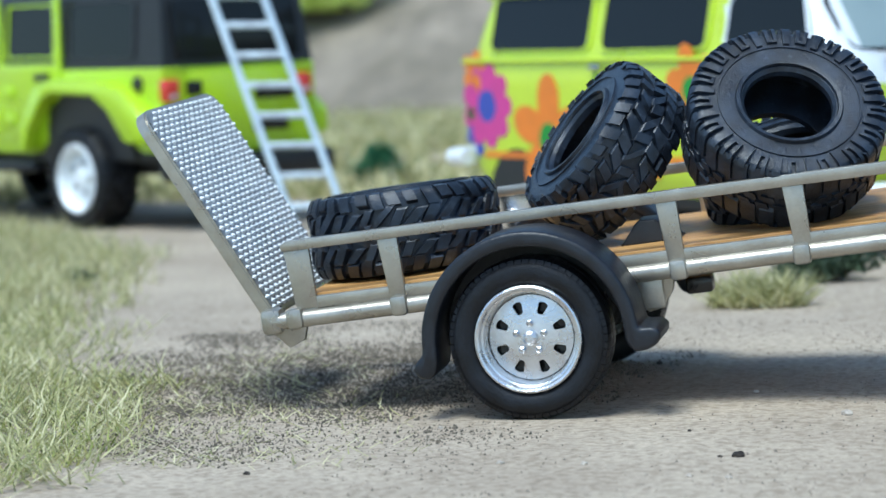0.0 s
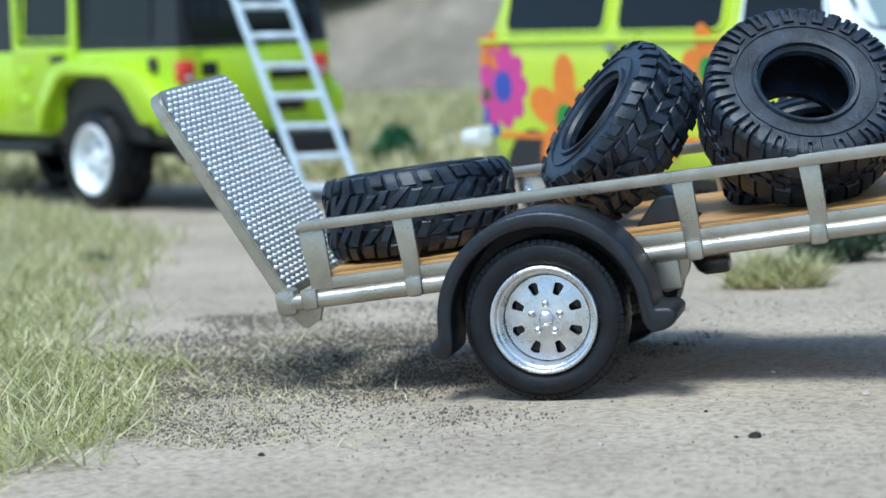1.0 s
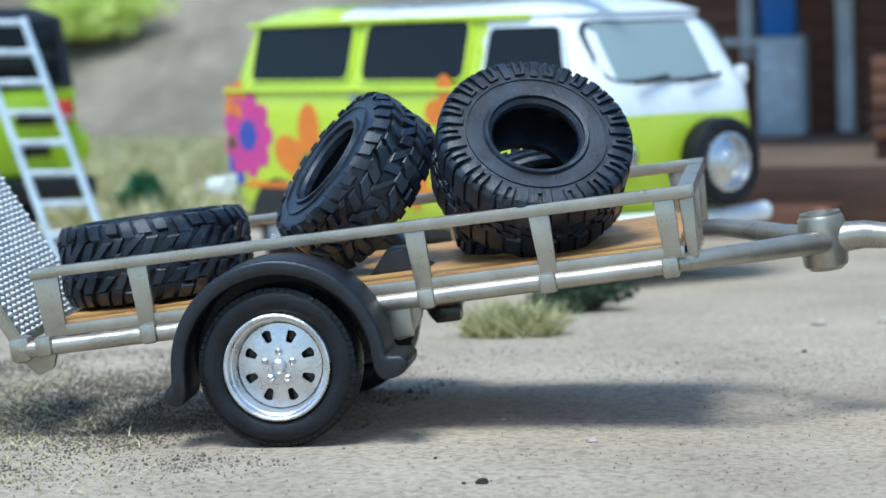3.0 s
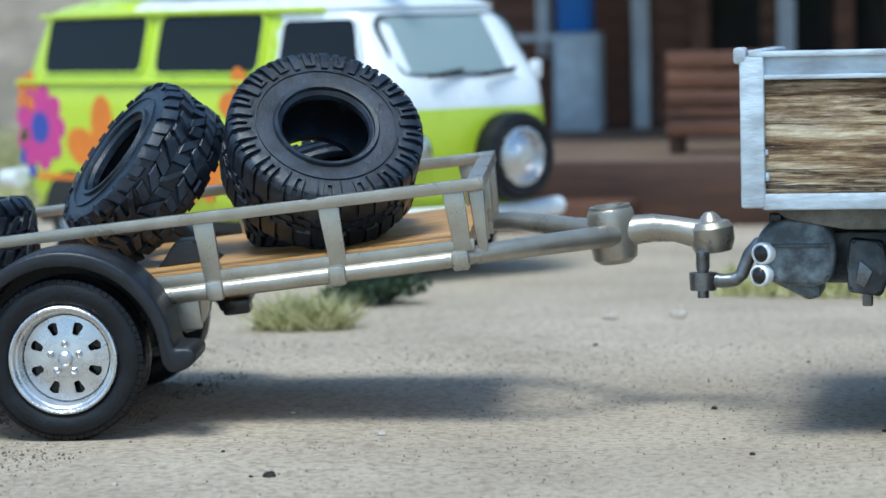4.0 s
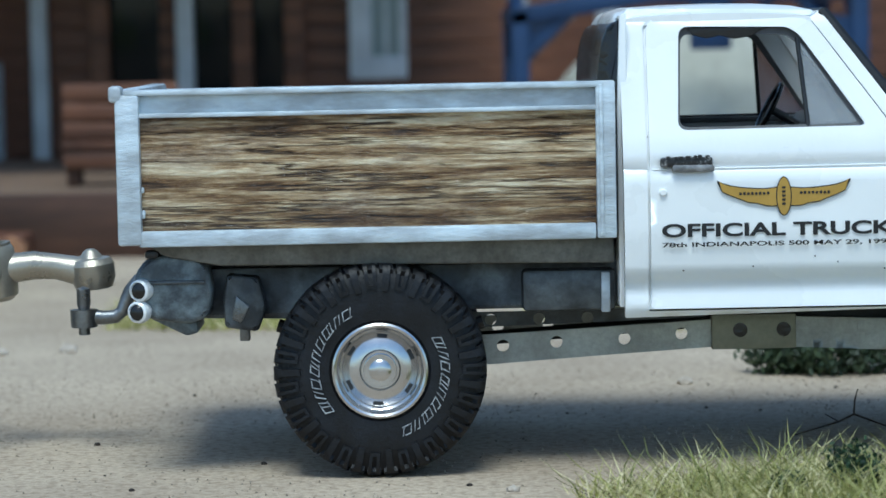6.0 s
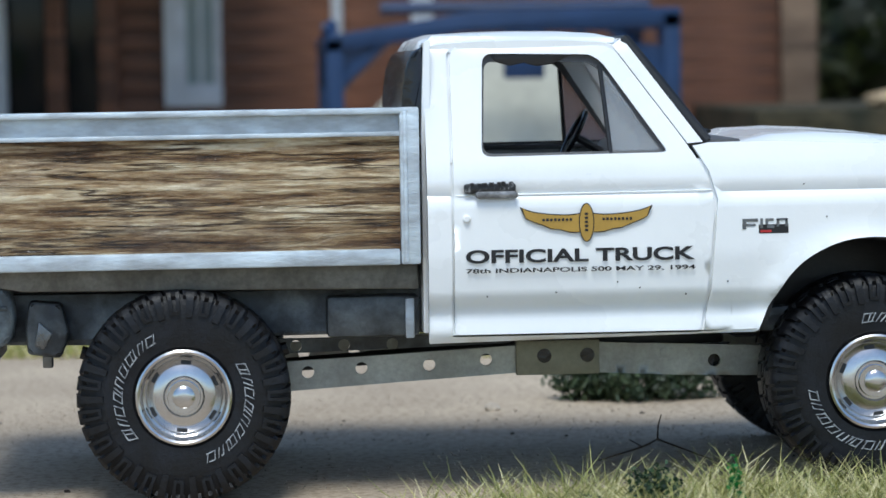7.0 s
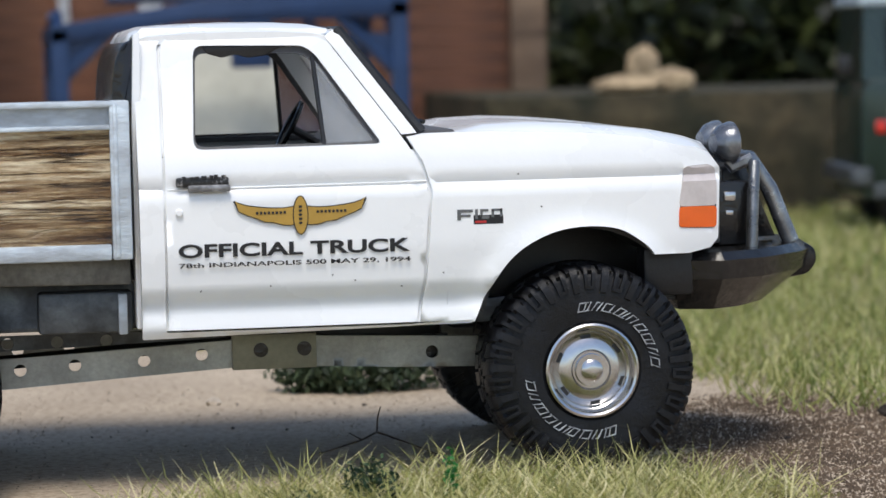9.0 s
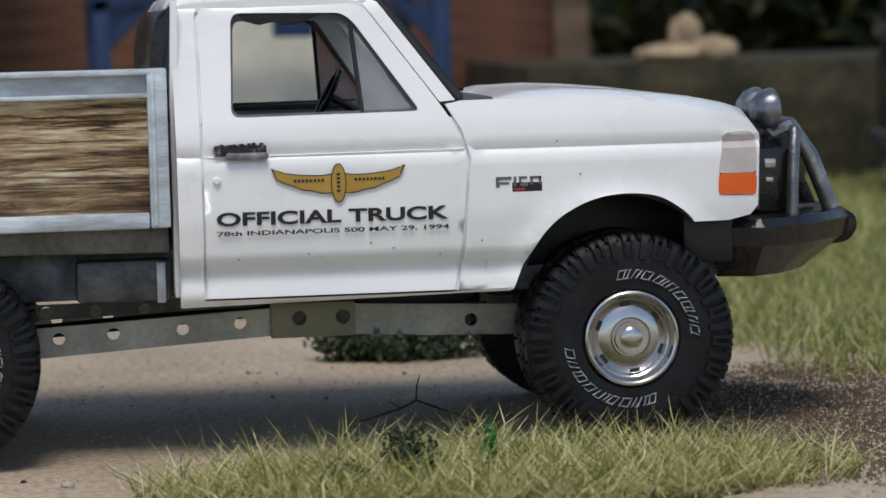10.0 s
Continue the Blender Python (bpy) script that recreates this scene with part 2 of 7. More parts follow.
M_plank_dark = wood_mat("dark_plank", (0.085, 0.038, 0.022), (0.055, 0.024, 0.014), (0.022, 0.010, 0.007), 0.1, 0.6, (0.06, 1, 1), 2.0)
M_boards = wood_mat("grey_brown_boards", (0.22, 0.15, 0.10), (0.15, 0.095, 0.06), (0.07, 0.045, 0.03), 0.1, 0.7, (0.06, 1, 1), 2.0)
M_trim = mat("white_trim", (0.62, 0.64, 0.68), 0.6, 0, 0.1, 5)
M_darkgreen = mat("dark_green_paint", (0.012, 0.030, 0.024), 0.3, 0, 0.1, 6, coat=0.3)
M_stone = mat("sandstone", (0.48, 0.36, 0.22), 0.85, 0, 0.2, 6, 0.4, 1.5)
M_pebble = mat("pale_pebble", (0.55, 0.48, 0.40), 0.85, 0, 0.15, 0.6, 0.05, 0.2)
M_clod = mat("dark_clod", (0.045, 0.035, 0.028), 0.95, 0, 0.3, 0.5, 0.1, 0.2)
M_bark = mat("bark", (0.08, 0.055, 0.035), 0.9, 0, 0.3, 1, 0.1, 0.4)
G_straw = blade_mat("static_grass", [(0.0, (0.20, 0.21, 0.08)), (0.3, (0.42, 0.41, 0.17)), (0.6, (0.60, 0.56, 0.28)), (1.0, (0.76, 0.71, 0.45))])
G_green = blade_mat("green_static_grass", [(0.0, (0.17, 0.19, 0.045)), (0.3, (0.38, 0.39, 0.10)), (0.6, (0.52, 0.49, 0.20)), (1.0, (0.72, 0.65, 0.38))])
G_front = blade_mat("dry_static_grass", [(0.0, (0.10, 0.12, 0.03)), (0.3, (0.33, 0.34, 0.10)), (0.65, (0.58, 0.54, 0.24)), (1.0, (0.80, 0.73, 0.46))])
G_olive = blade_mat("olive_static_grass", [(0.0, (0.09, 0.13, 0.03)), (0.3, (0.23, 0.28, 0.065)), (0.6, (0.38, 0.39, 0.13)), (1.0, (0.58, 0.54, 0.28))])
G_leaf = blade_mat("dark_foam_leaf", [(0.0, (0.010, 0.026, 0.014)), (0.6, (0.030, 0.068, 0.032)), (1.0, (0.07, 0.12, 0.05))])
G_dull = blade_mat("dull_foam_leaf", [(0.0, (0.022, 0.040, 0.020)), (0.6, (0.055, 0.085, 0.045)), (1.0, (0.10, 0.14, 0.07))])
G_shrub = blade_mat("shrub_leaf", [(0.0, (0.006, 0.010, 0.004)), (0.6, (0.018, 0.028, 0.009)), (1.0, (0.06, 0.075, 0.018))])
G_meadow = blade_mat("meadow_static_grass", [(0.0, (0.10, 0.13, 0.03)), (0.35, (0.26, 0.30, 0.07)), (0.7, (0.46, 0.48, 0.14)), (1.0, (0.66, 0.64, 0.28))])
G_lime = blade_mat("lime_leaf", [(0.0, (0.50, 0.60, 0.10)), (1.0, (0.80, 0.88, 0.28))])


# ---- builders ----
def smooth_by_angle(bm, deg=32):
    for f in bm.faces:
        f.smooth = True
    lim = radians(deg)
    for e in bm.edges:
        e.smooth = len(e.link_faces) == 2 and e.calc_face_angle(0) < lim


def thing(name, label, category, at=(0, 0, 0), rz=0.0, group="", kind=""):
    ob = new(name)
    ob.matrix_world = pose(at[0] * S, at[1] * S, at[2] * S, 0, 0, rz)
    ob.empty_display_size = 0.01
    return tagged(ob, label, category, group, kind)


def part(name, bm, material, parent=None, label="", m=None, deg=32, kind=""):
    """Links a bmesh, drawn in millimetres, as one mesh object under a thing or a part."""
    if m is not None:
        bm.transform(m)
    bmesh.ops.recalc_face_normals(bm, faces=bm.faces)
    smooth_by_angle(bm, deg)
    bmesh.ops.scale(bm, vec=(S, S, S), verts=bm.verts)
    me = bpy.data.meshes.new(name)
    bm.to_mesh(me)
    bm.free()
    for x in material if isinstance(material, (list, tuple)) else [material]:
        me.materials.append(x)
    ob = new(name, me)
    if parent is not None:
        ob.parent = parent
    return tagged(ob, label, "", "", kind)


def again(ob, parent, m):
    """A further part on the same mesh; m is in millimetres."""
    c = new(ob.name.split(".")[0], ob.data)
    c.parent = parent
    c.matrix_local = m
    if "label" in ob:
        c["label"] = ob["label"]
    return c


def mm(x, y, z, rx=0, ry=0, rz=0):
    return pose(x * S, y * S, z * S, rx, ry, rz)


def add(bm, other, m=None):
    """Adds the bmesh other to bm."""
    if m is not None:
        other.transform(m)
    vs = {v: bm.verts.new(v.co) for v in other.verts}
    for f in other.faces:
        try:
            k = bm.faces.new([vs[v] for v in f.verts])
            k.material_index = f.material_index
        except ValueError:
            pass
    other.free()
    return bm


def rbox(x0, x1, y0, y1, z0, z1, bev=0.2, seg=2):
    bm = bmesh.new()
    bmesh.ops.create_cube(bm, size=1)
    for v in bm.verts:
        v.co = Vector(((x0 + x1) / 2 + v.co.x * (x1 - x0), (y0 + y1) / 2 + v.co.y * (y1 - y0), (z0 + z1) / 2 + v.co.z * (z1 - z0)))
    if bev:
        bmesh.ops.bevel(bm, geom=bm.edges[:], offset=bev, segments=seg, profile=0.5, affect="EDGES")
    return bm


def prism(pts, y0, y1, bev=0.0, seg=2):
    """A polygon in x, z drawn from y0 to y1."""
    bm = bmesh.new()
    vs = [bm.verts.new((x, y0, z)) for x, z in pts]
    f = bm.faces.new(vs)
    r = bmesh.ops.extrude_face_region(bm, geom=[f])
    for g in r["geom"]:
        if isinstance(g, bmesh.types.BMVert):
            g.co.y = y1
    bmesh.ops.recalc_face_normals(bm, faces=bm.faces)
    if bev:
        bmesh.ops.bevel(bm, geom=bm.edges[:], offset=bev, segments=seg, profile=0.5, affect="EDGES")
    return bm


def lathe(prof, seg=48, phase=0.0):
    """A profile of (radius, y) turned round the y axis; radius 0 closes it."""
    bm = bmesh.new()
    rings = []
    for r, y in prof:
        if r <= 0:
            rings.append([bm.verts.new((0, y, 0))])
        else:
            rings.append([bm.verts.new((r * math.cos(phase + 2 * math.pi * k / seg), y, r * math.sin(phase + 2 * math.pi * k / seg))) for k in range(seg)])
    for a, b in zip(rings, rings[1:]):
        for k in range(seg):
            j = (k + 1) % seg
            q = [a[k % len(a)], a[j % len(a)], b[j % len(b)], b[k % len(b)]]
            u = []
            for v in q:
                if v not in u:
                    u.append(v)
            if len(u) > 2:
                bm.faces.new(u)
    return bm


def tube(path, r, seg=12, caps=True):
    """A round bar along a path; r is one radius or one for each point."""
    bm = bmesh.new()
    pts = [Vector(p) for p in path]
    rs = r if isinstance(r, (list, tuple)) else [r] * len(pts)
    rings = []
    side = None
    for i, p in enumerate(pts):
        d = (pts[min(i + 1, len(pts) - 1)] - pts[max(i - 1, 0)]).normalized()
        if side is None:
            side = d.orthogonal().normalized()
        side = (side - d * side.dot(d)).normalized()
        up = d.cross(side)
        rings.append([bm.verts.new(p + (side * math.cos(2 * math.pi * k / seg) + up * math.sin(2 * math.pi * k / seg)) * rs[i]) for k in range(seg)])
    for a, b in zip(rings, rings[1:]):
        for k in range(seg):
            bm.faces.new((a[k], a[(k + 1) % seg], b[(k + 1) % seg], b[k]))
    if caps:
        bm.faces.new(rings[0])
        bm.faces.new(rings[-1])
    return bm


def rounded(x0, x1, z0, z1, r, n=5):
    """The outline of a rectangle with round corners."""
    out = []
    for cx, cz, a in ((x1 - r, z1 - r, 0), (x0 + r, z1 - r, 90), (x0 + r, z0 + r, 180), (x1 - r, z0 + r, 270)):
        for k in range(n + 1):
            t = radians(a + 90 * k / n)
            out.append((cx + r * math.cos(t), cz + r * math.sin(t)))
    return out


def round_poly(pts, r, n=4):
    """Rounds a polygon's corners; r is one radius or one for each corner."""
    out = []
    k = len(pts)
    for i in range(k):
        p, a, b = Vector(pts[i]), Vector(pts[i - 1]), Vector(pts[(i + 1) % k])
        q = r[i] if isinstance(r, (list, tuple)) else r
        if q <= 0:
            out.append(tuple(p))
            continue
        u, v = (a - p), (b - p)
        q = min(q, u.length * 0.45, v.length * 0.45)
        u, v = p + u.normalized() * q, p + v.normalized() * q
        for j in range(n + 1):
            t = j / n
            out.append(tuple(u * (1 - t) ** 2 + p * 2 * t * (1 - t) + v * t * t))
    return out


def inside(p, poly):
    c = False
    for i in range(len(poly)):
        (x1, z1), (x2, z2) = poly[i - 1], poly[i]
        if (z1 > p[1]) != (z2 > p[1]) and p[0] < (x2 - x1) * (p[1] - z1) / (z2 - z1) + x1:
            c = not c
    return c


def dense(poly, step):
    out = []
    for i in range(len(poly)):
        a, b = Vector(poly[i - 1]), Vector(poly[i])
        n = max(1, int((b - a).length / step))
        for k in range(n):
            out.append(tuple(a + (b - a) * k / n))
    return out


def skin(outline, holes, yfun, thick=0.5, step=0.8):
    """A pressed panel in x, z with holes, bent by yfun(x, z), with thickness."""
    from mathutils.geometry import delaunay_2d_cdt
    loops = [dense(outline, step)] + [dense(h, step) for h in holes]
    vs, es = [], []
    for lp in loops:
        s = len(vs)
        vs += [Vector(p) for p in lp]
        es += [(s + k, s + (k + 1) % len(lp)) for k in range(len(lp))]
    xs, zs = [p[0] for p in outline], [p[1] for p in outline]
    x = min(xs) + step * 0.7
    while x < max(xs):
        z = min(zs) + step * 0.6
        while z < max(zs):
            if inside((x, z), outline) and not any(inside((x, z), h) for h in holes):
                vs.append(Vector((x, z)))
            z += step * 0.75
        x += step
    v2, _, f2, *_ = delaunay_2d_cdt(vs, es, [], 0, 1e-4)
    bm = bmesh.new()
    bv = [bm.verts.new((p[0], yfun(p[0], p[1]), p[1])) for p in v2]
    for f in f2:
        c = sum((v2[i] for i in f), Vector((0, 0))) / len(f)
        if inside(c, outline) and not any(inside(c, h) for h in holes):
            bm.faces.new([bv[i] for i in f])
    for v in [v for v in bm.verts if not v.link_faces]:
        bm.verts.remove(v)
    r = bmesh.ops.extrude_face_region(bm, geom=bm.faces[:])
    for g in r["geom"]:
        if isinstance(g, bmesh.types.BMVert):
            g.co.y += thick
    bmesh.ops.recalc_face_normals(bm, faces=bm.faces)
    return bm


def loft(rings, cap=True):
    """Skins rings of equally many points."""
    bm = bmesh.new()
    vr = [[bm.verts.new(p) for p in r] for r in rings]
    n = len(vr[0])
    for a, b in zip(vr, vr[1:]):
        for k in range(n):
            bm.faces.new((a[k], a[(k + 1) % n], b[(k + 1) % n], b[k]))
    if cap:
        bm.faces.new(vr[0])
        bm.faces.new(vr[-1])
    return bm


def lettering(name, text, x0, x1, z0, z1, y, material, parent, label="", bold=0.03):
    """Built-in lettering stretched to a box in x, z."""
    cu = bpy.data.curves.new(name, "FONT")
    cu.body, cu.extrude, cu.offset = text, 0.008, bold
    ob = new(name, cu)
    bpy.context.view_layer.update()
    me = bpy.data.meshes.new_from_object(ob.evaluated_get(bpy.context.evaluated_depsgraph_get()))
    bpy.data.objects.remove(ob)
    co = np.array([v.co[:] for v in me.vertices])
    lo, hi = co.min(0), co.max(0)
    for v in me.vertices:
        a, b = (v.co.x - lo[0]) / (hi[0] - lo[0]), (v.co.y - lo[1]) / (hi[1] - lo[1])
        v.co = Vector((x0 + (x1 - x0) * a, y - 0.02 * (v.co.z > 0), z0 + (z1 - z0) * b)) * S
    me.materials.clear()
    me.materials.append(material)
    k = new(name, me)
    k.parent = parent
    return tagged(k, label)


def hnoise(x, y, s):
    return noise.noise(Vector((x / s, y / s, 3.7)))


def step01(a, b, x):
    t = min(1, max(0, (x - a) / (b - a)))
    return t * t * (3 - 2 * t)


def ground_z(x, y):
    """The height of the ground."""
    z = 0.55 * (1 - step01(-52, -24, x)) * (1 - step01(40, 110, y))
    z += step01(700, 1900, y) * 330 + step01(330, 900, abs(x - 20)) * 60 * step01(100, 500, y)
    near = 1 - step01(60, 200, y)
    flat = 0.0 if (-75 < x < 62 and -9 < y < 40) else 1.0
    return z + flat * near * (0.10 * hnoise(x, y, 9) + 0.05 * hnoise(x, y, 2.5)) + (1 - near) * 0.25 * hnoise(x, y, 45)


def blades(name, spots, material, label, category, parent=None, width=0.14):
    """Grass: spots of (x, y, height, lean). One object of kind stuff."""
    vs, fs = [], []
    for x, y, h, lean in spots:
        a, b = random.uniform(0, 6.283), random.uniform(0, 6.283)
        dx, dy = math.cos(a) * width / 2, math.sin(a) * width / 2
        tx, ty = math.cos(b) * lean * h, math.sin(b) * lean * h
        z = ground_z(x, y) - 0.05
        i = len(vs)
        hh = h * math.sqrt(max(0.05, 1 - min(0.95, lean * lean)))
        b0 = random.uniform(0, 0.5) * h * 0.4
        bx, by = random.uniform(-0.12, 0.12) * h, random.uniform(-0.12, 0.12) * h
        z += b0 if lean > 0.6 else 0
        vs += [(x - dx, y - dy, z), (x + dx, y + dy, z), (x + tx * 0.5 + bx + dx * 0.9, y + ty * 0.5 + by + dy * 0.9, z + hh * 0.53),
               (x + tx * 0.5 + bx - dx * 0.9, y + ty * 0.5 + by - dy * 0.9, z + hh * 0.53), (x + tx, y + ty, z + hh)]
        fs += [(i, i + 1, i + 2, i + 3), (i + 3, i + 2, i + 4)]
    me = bpy.data.meshes.new(name)
    me.from_pydata([(p[0] * S, p[1] * S, p[2] * S) for p in vs], [], fs)
    me.materials.append(material)
    return tagged(new(name, me), label, category, "", "stuff")


def leaves(c, rad, n, size):
    """A bmesh-free heap of small leaves in an uneven ball: vertices and faces."""
    vs, fs = [], []
    for _ in range(n):
        while True:
            p = Vector((random.uniform(-1, 1), random.uniform(-1, 1), random.uniform(-1, 1)))
            if 0.25 < p.length < 1:
                break
        k = 0.8 + 0.45 * noise.noise(p * 2.3 + Vector((c[0], c[1], 0)))
        q = Vector(c) + Vector((p.x * rad[0], p.y * rad[1], p.z * rad[2])) * k
        a, b = Vector((random.gauss(0, 1), random.gauss(0, 1), random.gauss(0, 1))).normalized() * size, Vector((random.gauss(0, 1), random.gauss(0, 1), random.gauss(0, 1))).normalized() * size
        i = len(vs)
        vs += [q - a, q + b * 0.6, q + a, q - b * 0.6]
        fs.append((i, i + 1, i + 2, i + 3))
    return vs, fs


def bush(name, at, rad, n, size, material, label, category="bush", balls=5, base=None, low=0.3, high=0.75):
    """A low bush: a stem and a crown of many leaves in uneven clumps."""
    t = thing(name, label, category, (at[0], at[1], ground_z(*at) if base is None else base))
    part("stem", tube([(0, 0, -0.3), (0.1, 0, rad[2] * 0.3), (0.2, 0.1, rad[2] * 0.7)], [rad[0] * 0.08, rad[0] * 0.05, rad[0] * 0.02], 6), M_bark, t)
    vs, fs = [], []
    for k in range(balls):
        a, r = random.uniform(0, 6.28), 0.55 * (k > 0)
        v, f = leaves((math.cos(a) * rad[0] * r, math.sin(a) * rad[1] * r, rad[2] * random.uniform(low, high)), tuple(q * random.uniform(0.5, 0.75) for q in rad), n // balls, size)
        i = len(vs)
        vs += v
        fs += [tuple(j + i for j in q) for q in f]
    me = bpy.data.meshes.new("crown")
    me.from_pydata([(v.x * S, v.y * S, max(0.05, v.z) * S) for v in vs], [], fs)
    me.materials.append(material)
    ob = new("crown", me)
    ob.parent = t
    return t


# ---- ground ----
def axis_steps(a, b, fine0, fine1, fine, grow=1.22):
    out = [fine0]
    while out[-1] < fine1:
        out.append(out[-1] + fine)
    d = fine
    while out[-1] < b:
        d *= grow
        out.append(min(b, out[-1] + d))
    left, d = [fine0], fine
    while left[-1] > a:
        d *= grow
        left.append(max(a, left[-1] - d))
    return left[:0:-1] + out


def dirt_mat():
    m = mat("packed_dirt", (0.50, 0.415, 0.315), 0.95, 0, 0.22, 22, 0.06, 0.4, dark=(0.37, 0.30, 0.225), spread=(0.32, 0.68), spec=0.2)
    n, l = m.node_tree.nodes, m.node_tree.links
    b = n["Principled BSDF"]
    was = b.inputs["Base Color"].links[0].from_socket
    g = n.new("ShaderNodeTexNoise")
    g.inputs["Scale"].default_value = 1 / (0.7 * S)
    g.inputs["Detail"].default_value = 3
    l.new(n["Texture Coordinate"].outputs["Object"], g.inputs["Vector"])
    r = n.new("ShaderNodeValToRGB")
    r.color_ramp.elements[0].position, r.color_ramp.elements[0].color = 0.33, (0.42, 0.39, 0.35, 1)
    r.color_ramp.elements[1].position, r.color_ramp.elements[1].color = 0.53, (1, 1, 1, 1)
    l.new(g.outputs["Fac"], r.inputs["Fac"])
    mx = n.new("ShaderNodeMixRGB")
    mx.blend_type = "MULTIPLY"
    mx.inputs[0].default_value = 0.55
    l.new(was, mx.inputs[1])
    l.new(r.outputs[0], mx.inputs[2])
    l.new(mx.outputs[0], b.inputs["Base Color"])
    return m


M_dirt = dirt_mat()
gx, gy = axis_steps(-1000, 1000, -130, 80, 1.3), axis_steps(-700, 1350, -60, 70, 1.3)
gv = [(x * S, y * S, ground_z(x, y) * S) for y in gy for x in gx]
nx = len(gx)
gf = [(j * nx + i, j * nx + i + 1, (j + 1) * nx + i + 1, (j + 1) * nx + i) for j in range(len(gy) - 1) for i in range(nx - 1)]
gme = bpy.data.meshes.new("ground")
gme.from_pydata(gv, [], gf)
gme.materials.append(M_dirt)
for p in gme.polygons:
    p.use_smooth = True
tagged(new("ground", gme), "sandy brown packed dirt track of the diorama", "ground", "", "structure")


# ---- wheels ----
def polar(bm, a0, a1, prof, lean=0.0):
    """A block: a closed profile of (radius, y) swept from angle a0 to a1 round the y axis."""
    rings = []
    for a in (a0, a1):
        rings.append([bm.verts.new((r * math.cos(a + lean * y), y, r * math.sin(a + lean * y))) for r, y in prof])
    n = len(prof)
    for k in range(n):
        bm.faces.new((rings[0][k], rings[0][(k + 1) % n], rings[1][(k + 1) % n], rings[1][k]))
    bm.faces.new(rings[0])
    bm.faces.new(rings[1])


def zig(bm, a, w, c, R, y0, y1, lean):
    """A bent tread block, narrower at its top, made of two leaning halves."""
    ym = (y0 + y1) / 2
    for ya, yb, s in ((y0, ym, 1), (ym, y1, -1)):
        rings = []
        for sg in (-1, 1):
            row = []
            for r, y, k in ((c - 0.1, ya, 1.0), (R - 0.08, ya + 0.05 * s * (s > 0), 0.86), (R, ym - s * (ym - y0) * 0.75, 0.74), (R, ym, 0.80), (c - 0.1, ym, 1.0)) if s > 0 else ((c - 0.1, ym, 1.0), (R, ym, 0.80), (R, ym - s * (ym - y0) * 0.75, 0.74), (R - 0.08, yb - 0.05, 0.86), (c - 0.1, yb, 1.0)):
                t = a + sg * w * k + lean * abs(y - ym) * s
                row.append(bm.verts.new((r * math.cos(t), y, r * math.sin(t))))
            rings.append(row)
        n = len(rings[0])
        for k in range(n):
            bm.faces.new((rings[0][k], rings[0][(k + 1) % n], rings[1][(k + 1) % n], rings[1][k]))
        bm.faces.new(rings[0])
        bm.faces.new(rings[1])


